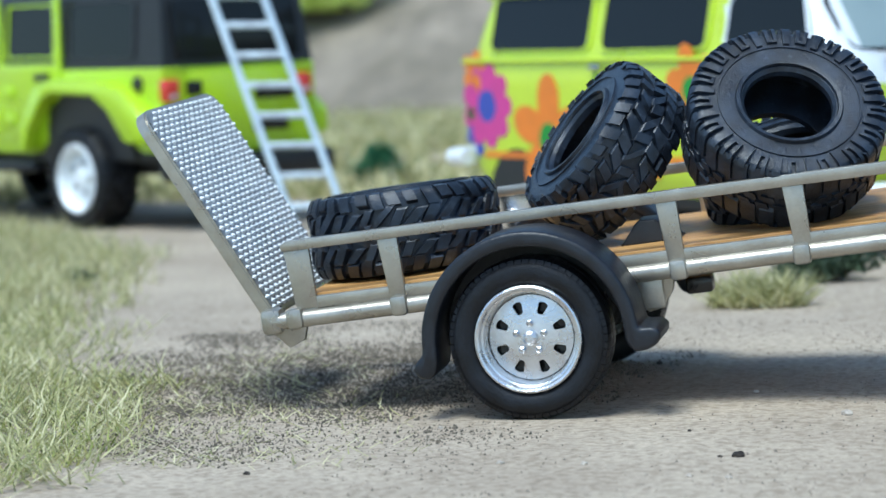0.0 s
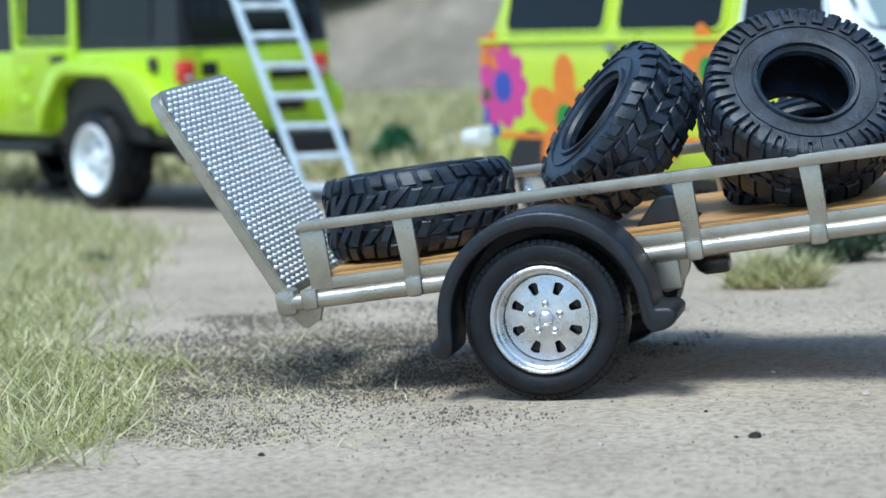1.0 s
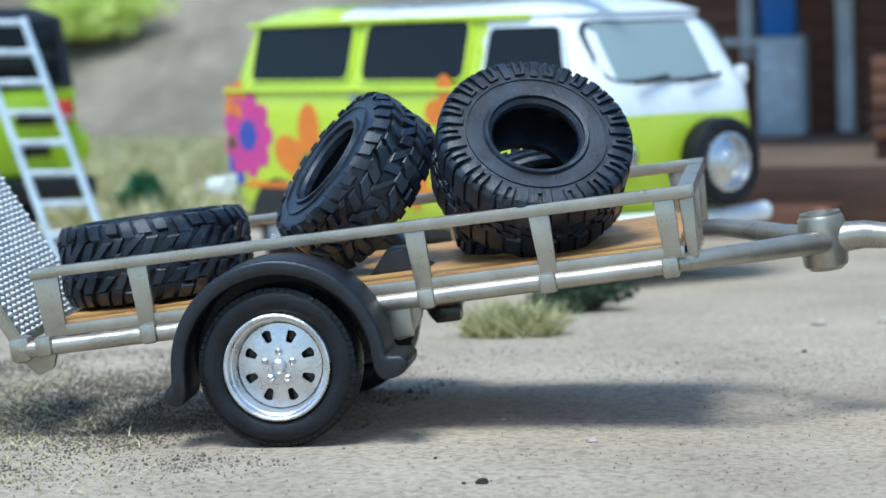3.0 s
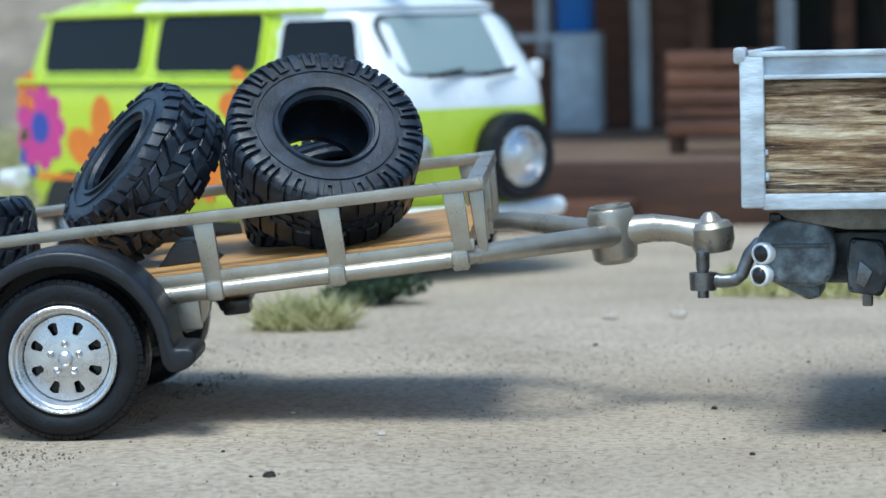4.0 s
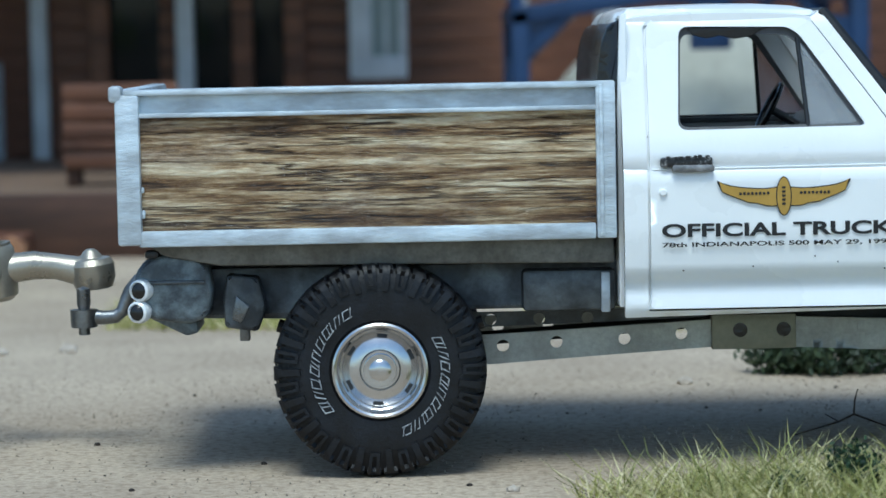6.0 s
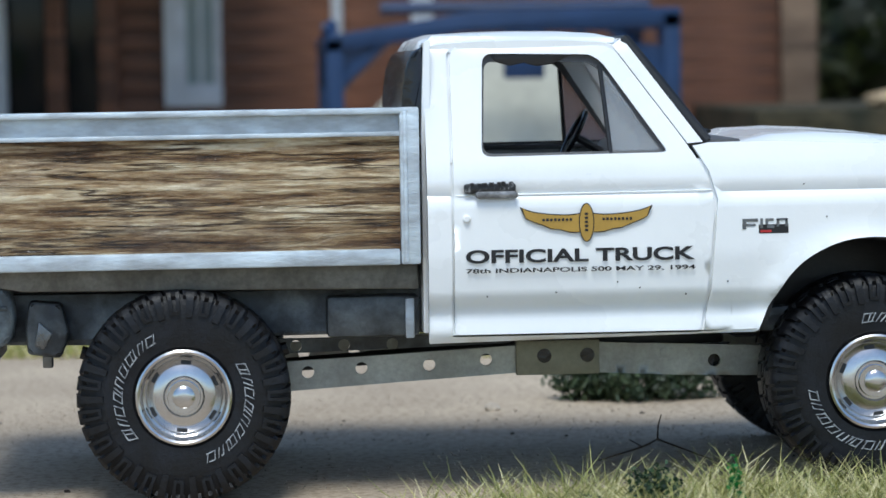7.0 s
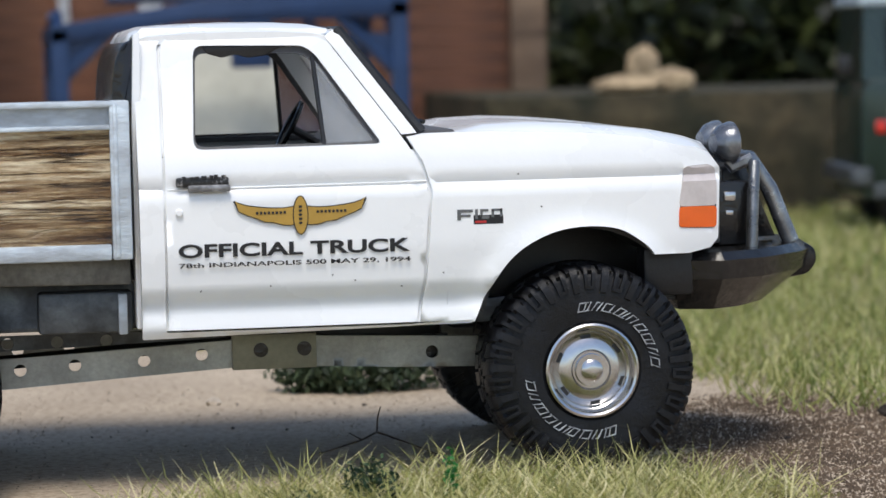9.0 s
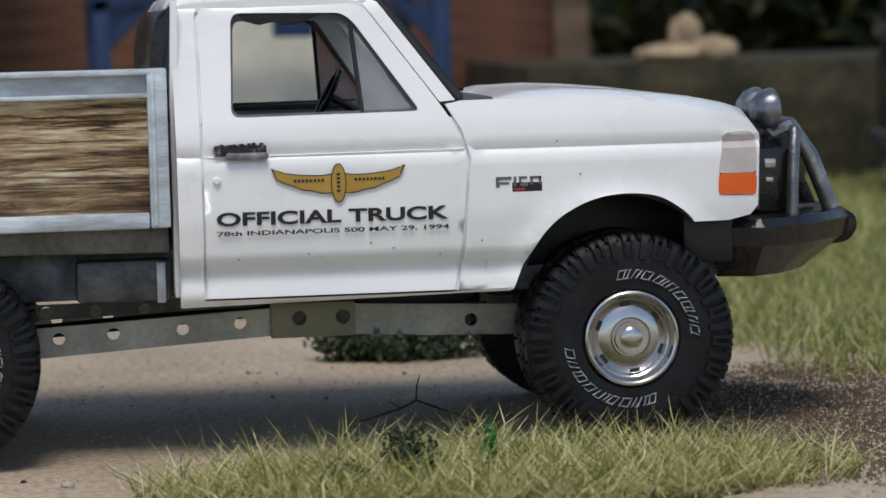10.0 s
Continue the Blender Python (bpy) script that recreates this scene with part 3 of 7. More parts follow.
def tyre_mesh(R, W, ri, lugs, style="mud"):
    """A hollow tyre, axis y, outer side at y = 0, with its lugs."""
    c = R - {"mud": 0.21, "block": 0.42, "road": 0.05}[style]
    prof = [(ri, 0.9), (ri + 0.02, 0.45), (ri + 0.25, 0.2), ((ri + c) * 0.5, 0.04), (c * 0.93, 0.2), (c * 0.985, 0.5), (c, 0.95), (c, W / 2),
            (c, W - 0.95), (c * 0.985, W - 0.5), (c * 0.93, W - 0.2), ((ri + c) * 0.5, W - 0.04), (ri + 0.25, W - 0.2), (ri + 0.02, W - 0.45), (ri, W - 0.9),
            (ri + 0.5, W - 1.0), (c - 0.9, W - 1.2), (c - 0.8, W / 2), (c - 0.9, 1.2), (ri + 0.5, 1.0), (ri, 0.9)]
    bm = lathe(prof, 64)
    bmesh.ops.remove_doubles(bm, verts=bm.verts, dist=1e-4)
    st = 2 * math.pi / lugs
    for k in range(lugs):
        a = k * st
        if style == "mud":
            r0 = R * (0.735 if k % 2 else 0.775)
            w = st * 0.40
            for s in (0, 1):
                q = [(R * 0.90, 0.30), (R * 0.955, 0.10), (R - 0.1, 0.34), (R, 0.8), (R, W * (0.40 if k % 2 else 0.33)), (c - 0.1, W * 0.38), (c - 0.1, 0.5)]
                rib = [(r0, 0.2), (r0 + 0.1, -0.12), (R * 0.90, -0.16), (R * 0.96, 0.02), (R - 0.08, 0.3), (R * 0.9, 0.4)]
                if s:
                    q, rib = [(r, W - y) for r, y in q], [(r, W - y) for r, y in rib]
                a2 = a + s * st / 2
                polar(bm, a2 - w, a2 + w, q, 0.02)
                if k % 2:
                    polar(bm, a2 - st * 0.23, a2 + st * 0.23, rib)
                else:
                    polar(bm, a2 - st * 0.36, a2 - st * 0.14, rib)
                    polar(bm, a2 + st * 0.14, a2 + st * 0.36, rib)
                    y5 = (0.12, -0.1) if not s else (W - 0.12, W + 0.1)
                    polar(bm, a2 - st * 0.36, a2 + st * 0.36, [(r0, y5[0]), (r0, y5[1]), (r0 + 0.22, y5[1]), (r0 + 0.22, y5[0])])
            for y0, off in ((W * 0.42, 0.0), (W * 0.54, 0.5)):
                polar(bm, a + off * st - st * 0.33, a + off * st + st * 0.33, [(c - 0.1, y0), (R - 0.02, y0 + 0.04), (R - 0.02, y0 + W * 0.10), (c - 0.1, y0 + W * 0.115)], 0.06)
        elif style == "block":
            for y0, y1, off, ln in ((0.20, 0.42, 0.55, 0.09), (0.40, 0.62, 0.05, -0.09), (0.60, 0.80, 0.55, 0.09)):
                jt = 0.2 * st * math.sin(k * 12.9 + y0 * 40)
                zig(bm, a + off * st + jt, st * (0.37 + 0.08 * math.sin(k * 5.3 + y0 * 17)), c, R - 0.05 * (1 + math.sin(k * 3.1 + y0 * 9)), (y0 + 0.03 * math.sin(k * 4.7)) * W, (y1 + 0.03 * math.sin(k * 6.1 + y0 * 30)) * W, ln * (1.3 + 0.9 * math.sin(k * 9.4 + y0 * 21)))
            for s in (0, 1):
                r0 = R * (0.84 if (k + s) % 2 else 0.90)
                q = [(r0, 0.25), (r0 + 0.1, 0.02), (R * 0.93, 0.12), (R - 0.28, 0.42), (R - 0.08, 0.9), (R - 0.03, W * (0.17 + 0.04 * math.sin(k * 2.3 + s))), (c - 0.1, W * 0.20), (c - 0.1, 0.7)]
                if s:
                    q = [(r, W - y) for r, y in q]
                a2 = a + st * (0.1 + 0.5 * s + 0.1 * math.sin(k * 7.9))
                polar(bm, a2 - st * 0.33, a2 + st * (0.33 + 0.06 * math.sin(k * 3.7 + s)), q, 0.05 * (1 - 2 * s))
        else:
            for s in (0, 1):
                q = [(R * 0.93, 0.16), (R - 0.12, 0.30), (R, 0.75), (R, W * 0.46), (c - 0.1, W * 0.46), (c - 0.1, 0.5)]
                if s:
                    q = [(r, W - y) for r, y in q]
                polar(bm, a - st * 0.43, a + st * 0.43, q)
    return bm


def sidewall_letters(parent, R, start, span, count, name="sidewall_print"):
    """Raised white outlined marks on an arc of the sidewall, read clockwise."""
    bm = bmesh.new()
    r0, r1 = R * 0.57, R * 0.655
    sizes = [1.25 if k % 3 == 0 else 0.8 if k % 3 == 1 else 1.0 for k in range(count)]
    unit = radians(span) / sum(sizes)
    a = radians(start)

    def stroke(p, q, ra, rb, t=0.007):
        """A thin raised stroke from angle p at radius ra to angle q at radius rb."""
        c = [bm.verts.new((r * math.cos(g), y, r * math.sin(g))) for y in (0.1, -0.04) for g, r in ((p - t, ra), (p + t, ra), (q + t, rb), (q - t, rb))]
        bm.faces.new(c[4:])
        for i in range(4):
            bm.faces.new((c[i], c[(i + 1) % 4], c[4 + (i + 1) % 4], c[4 + i]))

    for k in range(count):
        w = unit * sizes[k] * 0.40
        m = a - unit * sizes[k] / 2
        a -= unit * sizes[k]
        lean = 0.09 * (1 if k % 2 else 0.75)
        stroke(m + w, m + w - lean, r0, r1)
        stroke(m - w + lean * 0.5, m - w - lean * 0.5, r0, r1)
        polar(bm, m - w, m + w - lean, [(r1 - 0.06, 0.1), (r1 - 0.06, -0.04), (r1, -0.04), (r1, 0.1)])
        if k % 3 != 1:
            polar(bm, m - w, m + w, [(r0, 0.1), (r0, -0.04), (r0 + 0.06, -0.04), (r0 + 0.06, 0.1)])
        if k % 3 == 0:
            stroke(m, m - lean, r0, r1)
    return part(name, bm, M_letter, parent, "raised white outlined sidewall marks")


M_slot = mat("slot_shadow_grey", (0.05, 0.052, 0.055), 0.5, 0.3, 0.1, 1)


def steel_rim(parent, ri):
    """A chromed steel rim with six slots and a centre cap."""
    bm = lathe([(ri + 0.05, 1.6), (ri + 0.08, 0.3), (ri + 0.04, 0.02), (ri - 0.10, -0.06), (ri - 0.24, 0.02), (ri - 0.32, 0.3), (ri - 0.42, 0.85), (ri - 0.6, 0.98), (ri - 0.75, 0.85),
                (ri * 0.55, 0.5), (ri * 0.44, 0.46), (ri * 0.40, 0.62), (ri * 0.36, 0.62), (ri * 0.34, 0.3), (0, 0.3)], 56)
    rim = part("rim", bm, M_chrome, parent, "chromed steel rim", deg=40)
    for k in range(6):
        a = k * math.pi / 3 + 0.45
        sm = bmesh.new()
        polar(sm, a - 0.15, a + 0.15, [(ri * 0.69, 0.95), (ri * 0.69, 0.69), (ri * 0.77, 0.80), (ri * 0.77, 0.95)])
        part("slot", sm, M_slot, rim, "dark ventilation slot")
    part("centre_cap", lathe([(ri * 0.24, 0.5), (ri * 0.235, 0.1), (ri * 0.19, -0.02), (ri * 0.1, -0.08), (0, -0.1)], 28), M_chrome, rim)
    return rim


def mud_wheel(parent, at, turn, far=False, steer=0.0):
    """A wheel of the pickup: tyre, sidewall marks, rim."""
    w = part("wheel", lathe([(0.9, 1.2), (0.9, 5.2), (0, 5.2)], 20), M_gun, parent)
    w.matrix_local = mm(*at, 0, 0, 180 if far else 0) @ pose(0, 0, 0, 0, 0, steer) @ pose(0, 0, 0, 0, turn, 0)
    t = part("tyre", tyre_mesh(7.12, 6.2, 3.15, 38), M_rubber, w, "black off-road tyre with deep lugs")
    sidewall_letters(w, 7.1, 222, 107, 9)
    sidewall_letters(w, 7.1, 33, 104, 9)
    steel_rim(w, 3.15)
    return w


# ---- pickup truck ----
TW = 29.5
SIDE = [(9.5, 1.2), (10.5, 0.5), (10.95, 0.1), (11.5, 0.2), (12.4, 0.5), (12.9, 0.3), (13.4, -0.2), (16, -0.45), (19.85, -0.36), (20.2, 0.06), (20.3, 0.06), (20.6, -0.2), (22, 0.0), (23, 0.35), (26, 1.3), (30, 2.6), (31, 3.6)]


def side_y(x, z):
    y = float(np.interp(z, [p[0] for p in SIDE], [p[1] for p in SIDE]))
    if x > 49:
        y += ((x - 49) / 6.5) ** 2 * 1.7
    e = math.hypot((x - 45.6) / 7.2, (z - 10.4) / 6.55)
    if x > 37 and e < 1.18:
        y -= 0.38 * (1 - max(0, e - 1) / 0.18) ** 2
    return y


truck = thing("pickup_truck", "white lifted pickup truck with a wood-sided grey tray on dirt", "pickup truck")


def both(name, make, material, label="", deg=32):
    """A panel of the near side and its mirror on the far side."""
    a = part(name, make(), material, truck, label, deg=deg)
    bm = make()
    bmesh.ops.scale(bm, vec=(1, -1, 1), verts=bm.verts)
    bmesh.ops.translate(bm, vec=(0, TW, 0), verts=bm.verts)
    b = part(name, bm, material, truck, label, deg=deg)
    return a, b


WIN = round_poly([(20.0, 22.75), (32.5, 22.85), (28.35, 28.9), (27.6, 29.45), (20.3, 29.6)], [0.7, 0.45, 0.8, 0.6, 0.7])
DOOR = round_poly([(18.05, 10.95), (34.5, 10.95), (34.95, 13.5), (35.5, 19.6), (34.95, 21.5), (33.75, 23.4), (29.05, 30.0), (18.75, 30.35), (18.1, 29.6)], [0.3, 0.3, 1, 1.2, 0.8, 1.0, 0.9, 0.6, 0.3])
doors = both("door", lambda: skin(DOOR, [WIN], side_y, 0.7, 0.7), M_white, "white door with an open window", deg=50)
both("cab_corner", lambda: skin(round_poly([(16.35, 10.35), (38.25, 10.75), (38.3, 11.0), (34.7, 10.85), (34.55, 10.8), (17.9, 10.8), (17.9, 29.6), (18.5, 30.5), (29.2, 30.2), (29.35, 30.55), (17.0, 30.85), (16.3, 30.2)], 0.12, 2), [], side_y, 0.7, 0.7), M_white, deg=50)
def curve_through(pts, n):
    """Points on a smooth curve through pts."""
    out = []
    for k in range(len(pts) - 1):
        a, b, c, d = (Vector(pts[max(0, min(len(pts) - 1, k + j))]) for j in (-1, 0, 1, 2))
        for i in range(n):
            t = i / n
            out.append(tuple(0.5 * (2 * b + (c - a) * t + (2 * a - 5 * b + 4 * c - d) * t * t + (3 * b - a - 3 * c + d) * t ** 3)))
    return out + [tuple(pts[-1])]


ARCH = [(38.35, 10.85), (38.75, 11.7), (39.3, 12.8), (40.5, 14.6), (41.95, 15.85), (44, 16.75), (46.2, 17.0), (48.2, 16.75), (49.5, 16.05), (50.3, 15.4), (50.65, 14.95)]
ARCH = curve_through(ARCH, 4)
LAMP = round_poly([(52.45, 16.65), (55.35, 16.5), (55.45, 20.5), (54.9, 20.85), (52.95, 20.75)], 0.35)
FENDER = ARCH + [(53.2, 14.9), (54.9, 15.2), (55.5, 15.8), (55.75, 20.6), (55.2, 21.3), (53.5, 22.0), (50, 22.85), (46.9, 23.2), (40, 23.5), (35.3, 23.45), (34.15, 23.25), (35.15, 21.6), (35.7, 19.7), (35.2, 13.6), (34.75, 10.95)]
both("front_wing", lambda: skin(FENDER, [LAMP], side_y, 0.7, 0.7), M_white, "white front wing with a wheel arch", deg=50)
both("pillar", lambda: skin([(33.82, 23.42), (34.85, 23.5), (29.8, 30.5), (29.1, 30.03)], [], side_y, 0.8, 0.8), M_white)


def roof_mesh():
    xs = [15.85, 16.25, 17.2, 20, 23, 26, 28.3, 29.4, 29.95]
    zs = [29.95, 30.55, 30.85, 31.0, 31.05, 31.0, 30.85, 30.6, 30.3]
    rows = []
    for x, z in zip(xs, zs):
        row = []
        for k in range(15):
            t = k / 14 * 2 - 1
            y = TW / 2 + t * (TW / 2 - 2.65)
            row.append((x, y, z - 0.1 + 0.25 * (1 - t * t) - 0.5 * max(0, abs(t) - 0.86) / 0.14))
        rows.append(row)
    bm = bmesh.new()
    vr = [[bm.verts.new(p) for p in r] for r in rows]
    for a, b in zip(vr, vr[1:]):
        for k in range(14):
            bm.faces.new((a[k], a[k + 1], b[k + 1], b[k]))
    r = bmesh.ops.extrude_face_region(bm, geom=bm.faces[:])
    for g in r["geom"]:
        if isinstance(g, bmesh.types.BMVert):
            g.co.z -= 0.6
    return bm


both("door_frame", lambda: skin([(17.4, 22.3), (19.6, 22.3), (19.9, 30.3), (17.4, 30.3)], [], lambda x, z: side_y(x, z) + 0.3, 0.2, 1.0), M_white)
both("door_frame", lambda: skin([(17.5, 10.9), (36.6, 10.9), (36.9, 19.6), (36.0, 22.4), (17.5, 22.4)], [], lambda x, z: side_y(x, z) + 0.3, 0.2, 1.0), M_white)
part("roof", roof_mesh(), M_white, truck, deg=45)


def hood_mesh():
    xs = [35.2, 36.5, 38.2, 40, 43, 46, 49, 52, 54, 55.0, 55.5]
    prof = [(35.2, 22.95), (38.2, 23.1), (40, 23.5), (43, 23.6), (46.9, 23.4), (50, 23.05), (53, 22.6), (54.6, 22.2), (55.3, 21.75), (55.5, 21.4)]
    bm = bmesh.new()
    rows = []
    for x in xs:
        z = float(np.interp(x, [p[0] for p in prof], [p[1] for p in prof]))
        nose = max(0, (x - 50) / 5.5) ** 2 * 1.6
        row = []
        for k in range(19):
            t = k / 18 * 2 - 1
            y = TW / 2 + t * (TW / 2 - 0.5 - nose)
            e = max(0, (abs(t) - 0.80) / 0.2)
            ridge = 0.18 if 0.5 < abs(t) < 0.78 else 0.0
            row.append(bm.verts.new((x + 0.5 * (1 - t * t) * (x > 54), y, z + ridge + 0.3 * (1 - t * t) - (0.75 - 0.45 * step01(50, 54, x)) * e * e)))
        rows.append(row)
    for a, b in zip(rows, rows[1:]):
        for k in range(18):
            bm.faces.new((a[k], a[k + 1], b[k + 1], b[k]))
    r = bmesh.ops.extrude_face_region(bm, geom=bm.faces[:])
    for g in r["geom"]:
        if isinstance(g, bmesh.types.BMVert):
            g.co.z -= 0.5
    return bm


part("bonnet", hood_mesh(), M_white, truck, "white bonnet with raised ridges", deg=45)
wsb = bmesh.new()
wv = [wsb.verts.new(p) for p in ((35.0, 1.6, 23.4), (35.3, TW - 1.6, 23.4), (29.7, TW - 3.2, 30.5), (29.7, 3.2, 30.5))]
wsb.faces.new(wv)
ws = part("windscreen", wsb, M_glass, truck, "clear windscreen")
ws.visible_shadow = False
part("windscreen_frame", tube([(35.3, 1.8, 23.5), (30.1, 3.0, 30.3), (30.1, TW - 3.0, 30.4), (35.3, TW - 1.8, 23.5)], 0.42, 8), M_black, truck)
part("wiper", tube([(36.0, 5, 24.1), (35.2, 7, 24.3), (34.2, 13, 25.1)], 0.16, 6), M_black, truck)
part("wiper", tube([(36.0, 15, 24.2), (35.2, 17, 24.5), (34.2, 23, 25.2)], 0.16, 6), M_black, truck)
part("cowl", rbox(34.9, 37.6, 1.6, TW - 1.6, 22.6, 23.65, 0.2), M_interior, truck, "dark cowl below the windscreen")
# quarter light and its divider
for yy, nm in ((0.75, 1), (TW - 0.75, -1)):
    part("quarter_light_divider", tube([(28.7, yy + 0.1 * nm, 22.8), (28.2, yy + 1.6 * nm, 28.7)], 0.16, 8), M_black, truck)
    q = bmesh.new()
    q.faces.new([q.verts.new(p) for p in ((28.8, yy + 0.1 * nm, 22.95), (32.1, yy + 0.1 * nm, 22.95), (28.35, yy + 1.7 * nm, 28.5))])
    gq = part("quarter_light", q, glass_mat("smeared_glass", (0.66, 0.70, 0.74), 0.2, 0.75), truck, "smeared triangular quarter light")
    gq.visible_shadow = False
part("window_sill", rbox(20.2, 32.2, 0.35, 1.3, 22.35, 22.75, 0.1), M_interior, truck, "rough dark window sill")
part("window_sill", rbox(20.2, 32.2, TW - 1.3, TW - 0.35, 22.35, 22.75, 0.1), M_interior, truck)
# cab back with its rear window
part("cab_back", prism([(16.05, 11), (16.5, 11), (16.7, 23.5), (16.75, 30.6), (16.3, 30.4), (16.05, 24)], 1.3, TW - 1.3, 0.1), M_white, truck)
part("rear_window", prism(round_poly([(16.5, 22.5), (14.75, 22.5), (14.8, 26.8), (15.05, 28.6), (15.55, 29.75), (16.5, 30.2)], [0.1, 0.2, 0.8, 0.8, 0.4, 0.1]), 1.7, TW - 1.7, 0.3), M_gloss_black, truck, "dark tinted rear window")
# inside
part("bench_seat", prism(round_poly([(18, 14), (25, 14), (25.3, 17.2), (20.3, 17.6), (18.8, 23.0), (17.4, 23.2)], 0.7), 2.5, TW - 2.5, 0.3), M_interior, truck, "dark bench seat")
part("dashboard", prism(round_poly([(30.5, 17), (34.6, 17), (34.8, 23.2), (31.5, 23.2), (30.2, 21.8)], 0.5), 1.8, TW - 1.8, 0.2), M_interior, truck)
sw = lathe([(1.9 + 0.2 * math.cos(a), 0.2 * math.sin(a)) for a in [k * 0.785 for k in range(9)]], 28)
part("steering_wheel", sw, M_gloss_black, truck, m=Matrix.Translation((28.6, 21.5, 23.6)) @ pose(0, 0, 0, 0, 0, 90) @ pose(0, 0, 0, 28, 0, 0))
part("steering_column", tube([(28.8, 21.5, 23.4), (31.5, 21.5, 21.8)], 0.3, 8), M_black, truck)
part("rear_mirror", rbox(30.1, 30.5, 13, 17, 28.3, 29.2, 0.15), M_black, truck)
part("headliner", rbox(17, 29, 3, TW - 3, 30.0, 30.25, 0.05), M_interior, truck)
part("cab_floor", rbox(16.6, 38, 1.2, TW - 1.2, 11.2, 12.2, 0.1), M_black, truck)
both("window_seal", lambda: skin(WIN, [[(25.6 + (x - 25.7) * 0.955, 25.75 + (z - 25.9) * 0.90) for x, z in WIN]], lambda x, z: side_y(x, z) + 0.45, 0.3, 0.6), M_interior, "dark window seal")
VISOR = [(20.9, 29.5), (21.3, 29.0), (22.2, 28.75), (23.1, 28.95), (24.0, 28.7), (25.1, 28.85), (25.8, 29.25), (26.6, 29.5)]
part("sun_visor", prism(VISOR, 2.6, 2.9, 0.08), M_black, truck, "ragged dark visor edge")
# handle, lock, creases
M_handle = scuffed(mat("worn_black_paint", (0.02, 0.02, 0.022), 0.4, 0, 0.2, 1, 0.03, 0.3), (0.45, 0.45, 0.45), 0.6, 0.56, 0.68)
hd = part("door_handle", rbox(18.75, 22.2, -0.55, 0.0, 20.35, 21.0, 0.16), M_handle, doors[0], "worn black door handle")
part("handle_grip", rbox(19.5, 22.3, -0.8, -0.4, 20.02, 20.5, 0.16), mat("worn_grey_paint", (0.34, 0.34, 0.35), 0.35, 0.3, 0.2, 0.8, 0.03, 0.3, dark=(0.12, 0.12, 0.12)), hd, "worn grey grip")
chips = random.Random(3)
for k in range(7):
    x = 19.2 + k * 0.42 + chips.uniform(-0.1, 0.1)
    part("paint_flake", rbox(x, x + chips.uniform(0.15, 0.34), -0.62, -0.3, 20.85, 21.0 + chips.uniform(0.03, 0.16), 0.03, 1), M_handle, hd)
part("door_lock", lathe([(0.26, 0.2), (0.26, -0.55), (0.18, -0.62), (0, -0.62)], 16), M_white, doors[0], m=Matrix.Translation((18.9, 0, 18.7)))
part("belt_crease", tube([(18.2, -0.10, 20.2), (27, -0.10, 20.25), (35.3, -0.10, 20.3)], 0.06, 6), M_white, doors[0])

# decals
lettering("lettering", "OFFICIAL TRUCK", 18.8, 34.1, 15.72, 16.62, -0.49, M_ink, doors[0], "black block lettering")
lettering("lettering", "78th INDIANAPOLIS 500 MAY 29, 1994", 18.8, 34.1, 15.03, 15.38, -0.52, M_ink, doors[0], "small black lettering", 0.02)


def flat(pts, y, t=0.03):
    return prism(pts, y, y - t)


WING_X = [22.45, 22.8, 23.3, 23.9, 24.5, 25.1, 25.7, 26.2, 26.75]
WING_TOP = [19.42, 19.26, 19.10, 19.0, 18.93, 18.89, 18.88, 18.93, 19.02]
WING_LOW = [19.30, 18.62, 18.38, 18.16, 17.9, 17.84, 17.66, 17.64, 17.72]
CORE = [(26.85 + 0.52 * math.cos(a), 18.33 + 1.3 * math.sin(a)) for a in [k * 2 * math.pi / 24 for k in range(24)]]


def grow(pts, s, cx, cz):
    return [(cx + (x - cx) * s, cz + (z - cz) * s) for x, z in pts]


def inset(pts, d):
    """A closed outline moved inwards by d."""
    out, n = [], len(pts)
    turn = sum(pts[i - 1][0] * pts[i][1] - pts[i][0] * pts[i - 1][1] for i in range(n))
    for i in range(n):
        t = (Vector(pts[(i + 1) % n]) - Vector(pts[i - 1])).normalized() * math.copysign(d, turn)
        out.append((pts[i][0] - t.y, pts[i][1] + t.x))
    return out


for k, (mt, s, y) in enumerate(((M_ink, 0.0, -0.53), (M_gold, 0.07, -0.55))):
    bm = bmesh.new()
    for side in (1, -1):
        cols = []
        for j, (x, zt, zl) in enumerate(zip(WING_X, WING_TOP, WING_LOW)):
            g = s * (1 if j else 0.5)
            xx = 26.85 + side * (x + (2 * s if j == 0 else 0) - 26.85)
            cols.append([bm.verts.new((xx, yy, z)) for yy in (y, y - 0.03) for z in (zt - g, zl + g)])
        for c0, c1 in zip(cols, cols[1:]):
            bm.faces.new((c0[2], c0[3], c1[3], c1[2]))
            bm.faces.new((c0[0], c0[2], c1[2], c1[0]))
            bm.faces.new((c0[1], c1[1], c1[3], c0[3]))
    part("wing_emblem", bm, mt, doors[0], "gold winged emblem edged in black")
    part("emblem_core", flat(inset(CORE, s), y - 0.04), mt, doors[0])
dots = bmesh.new()
for k in range(8):
    for sx in (0, 1):
        x = 23.9 + k * 0.26 if not sx else 27.9 + k * 0.26
        add(dots, flat(rounded(x, x + 0.17, 18.45, 18.62 + 0.02 * (k % 2), 0.03, 1), -0.585))
for k in range(5):
    z = 17.75 + k * 0.27
    add(dots, flat(rounded(26.72, 26.95, z, z + 0.15, 0.03, 1), -0.625))
part("emblem_bars", dots, M_ink, doors[0], "tiny unreadable black marks")
badge = bmesh.new()
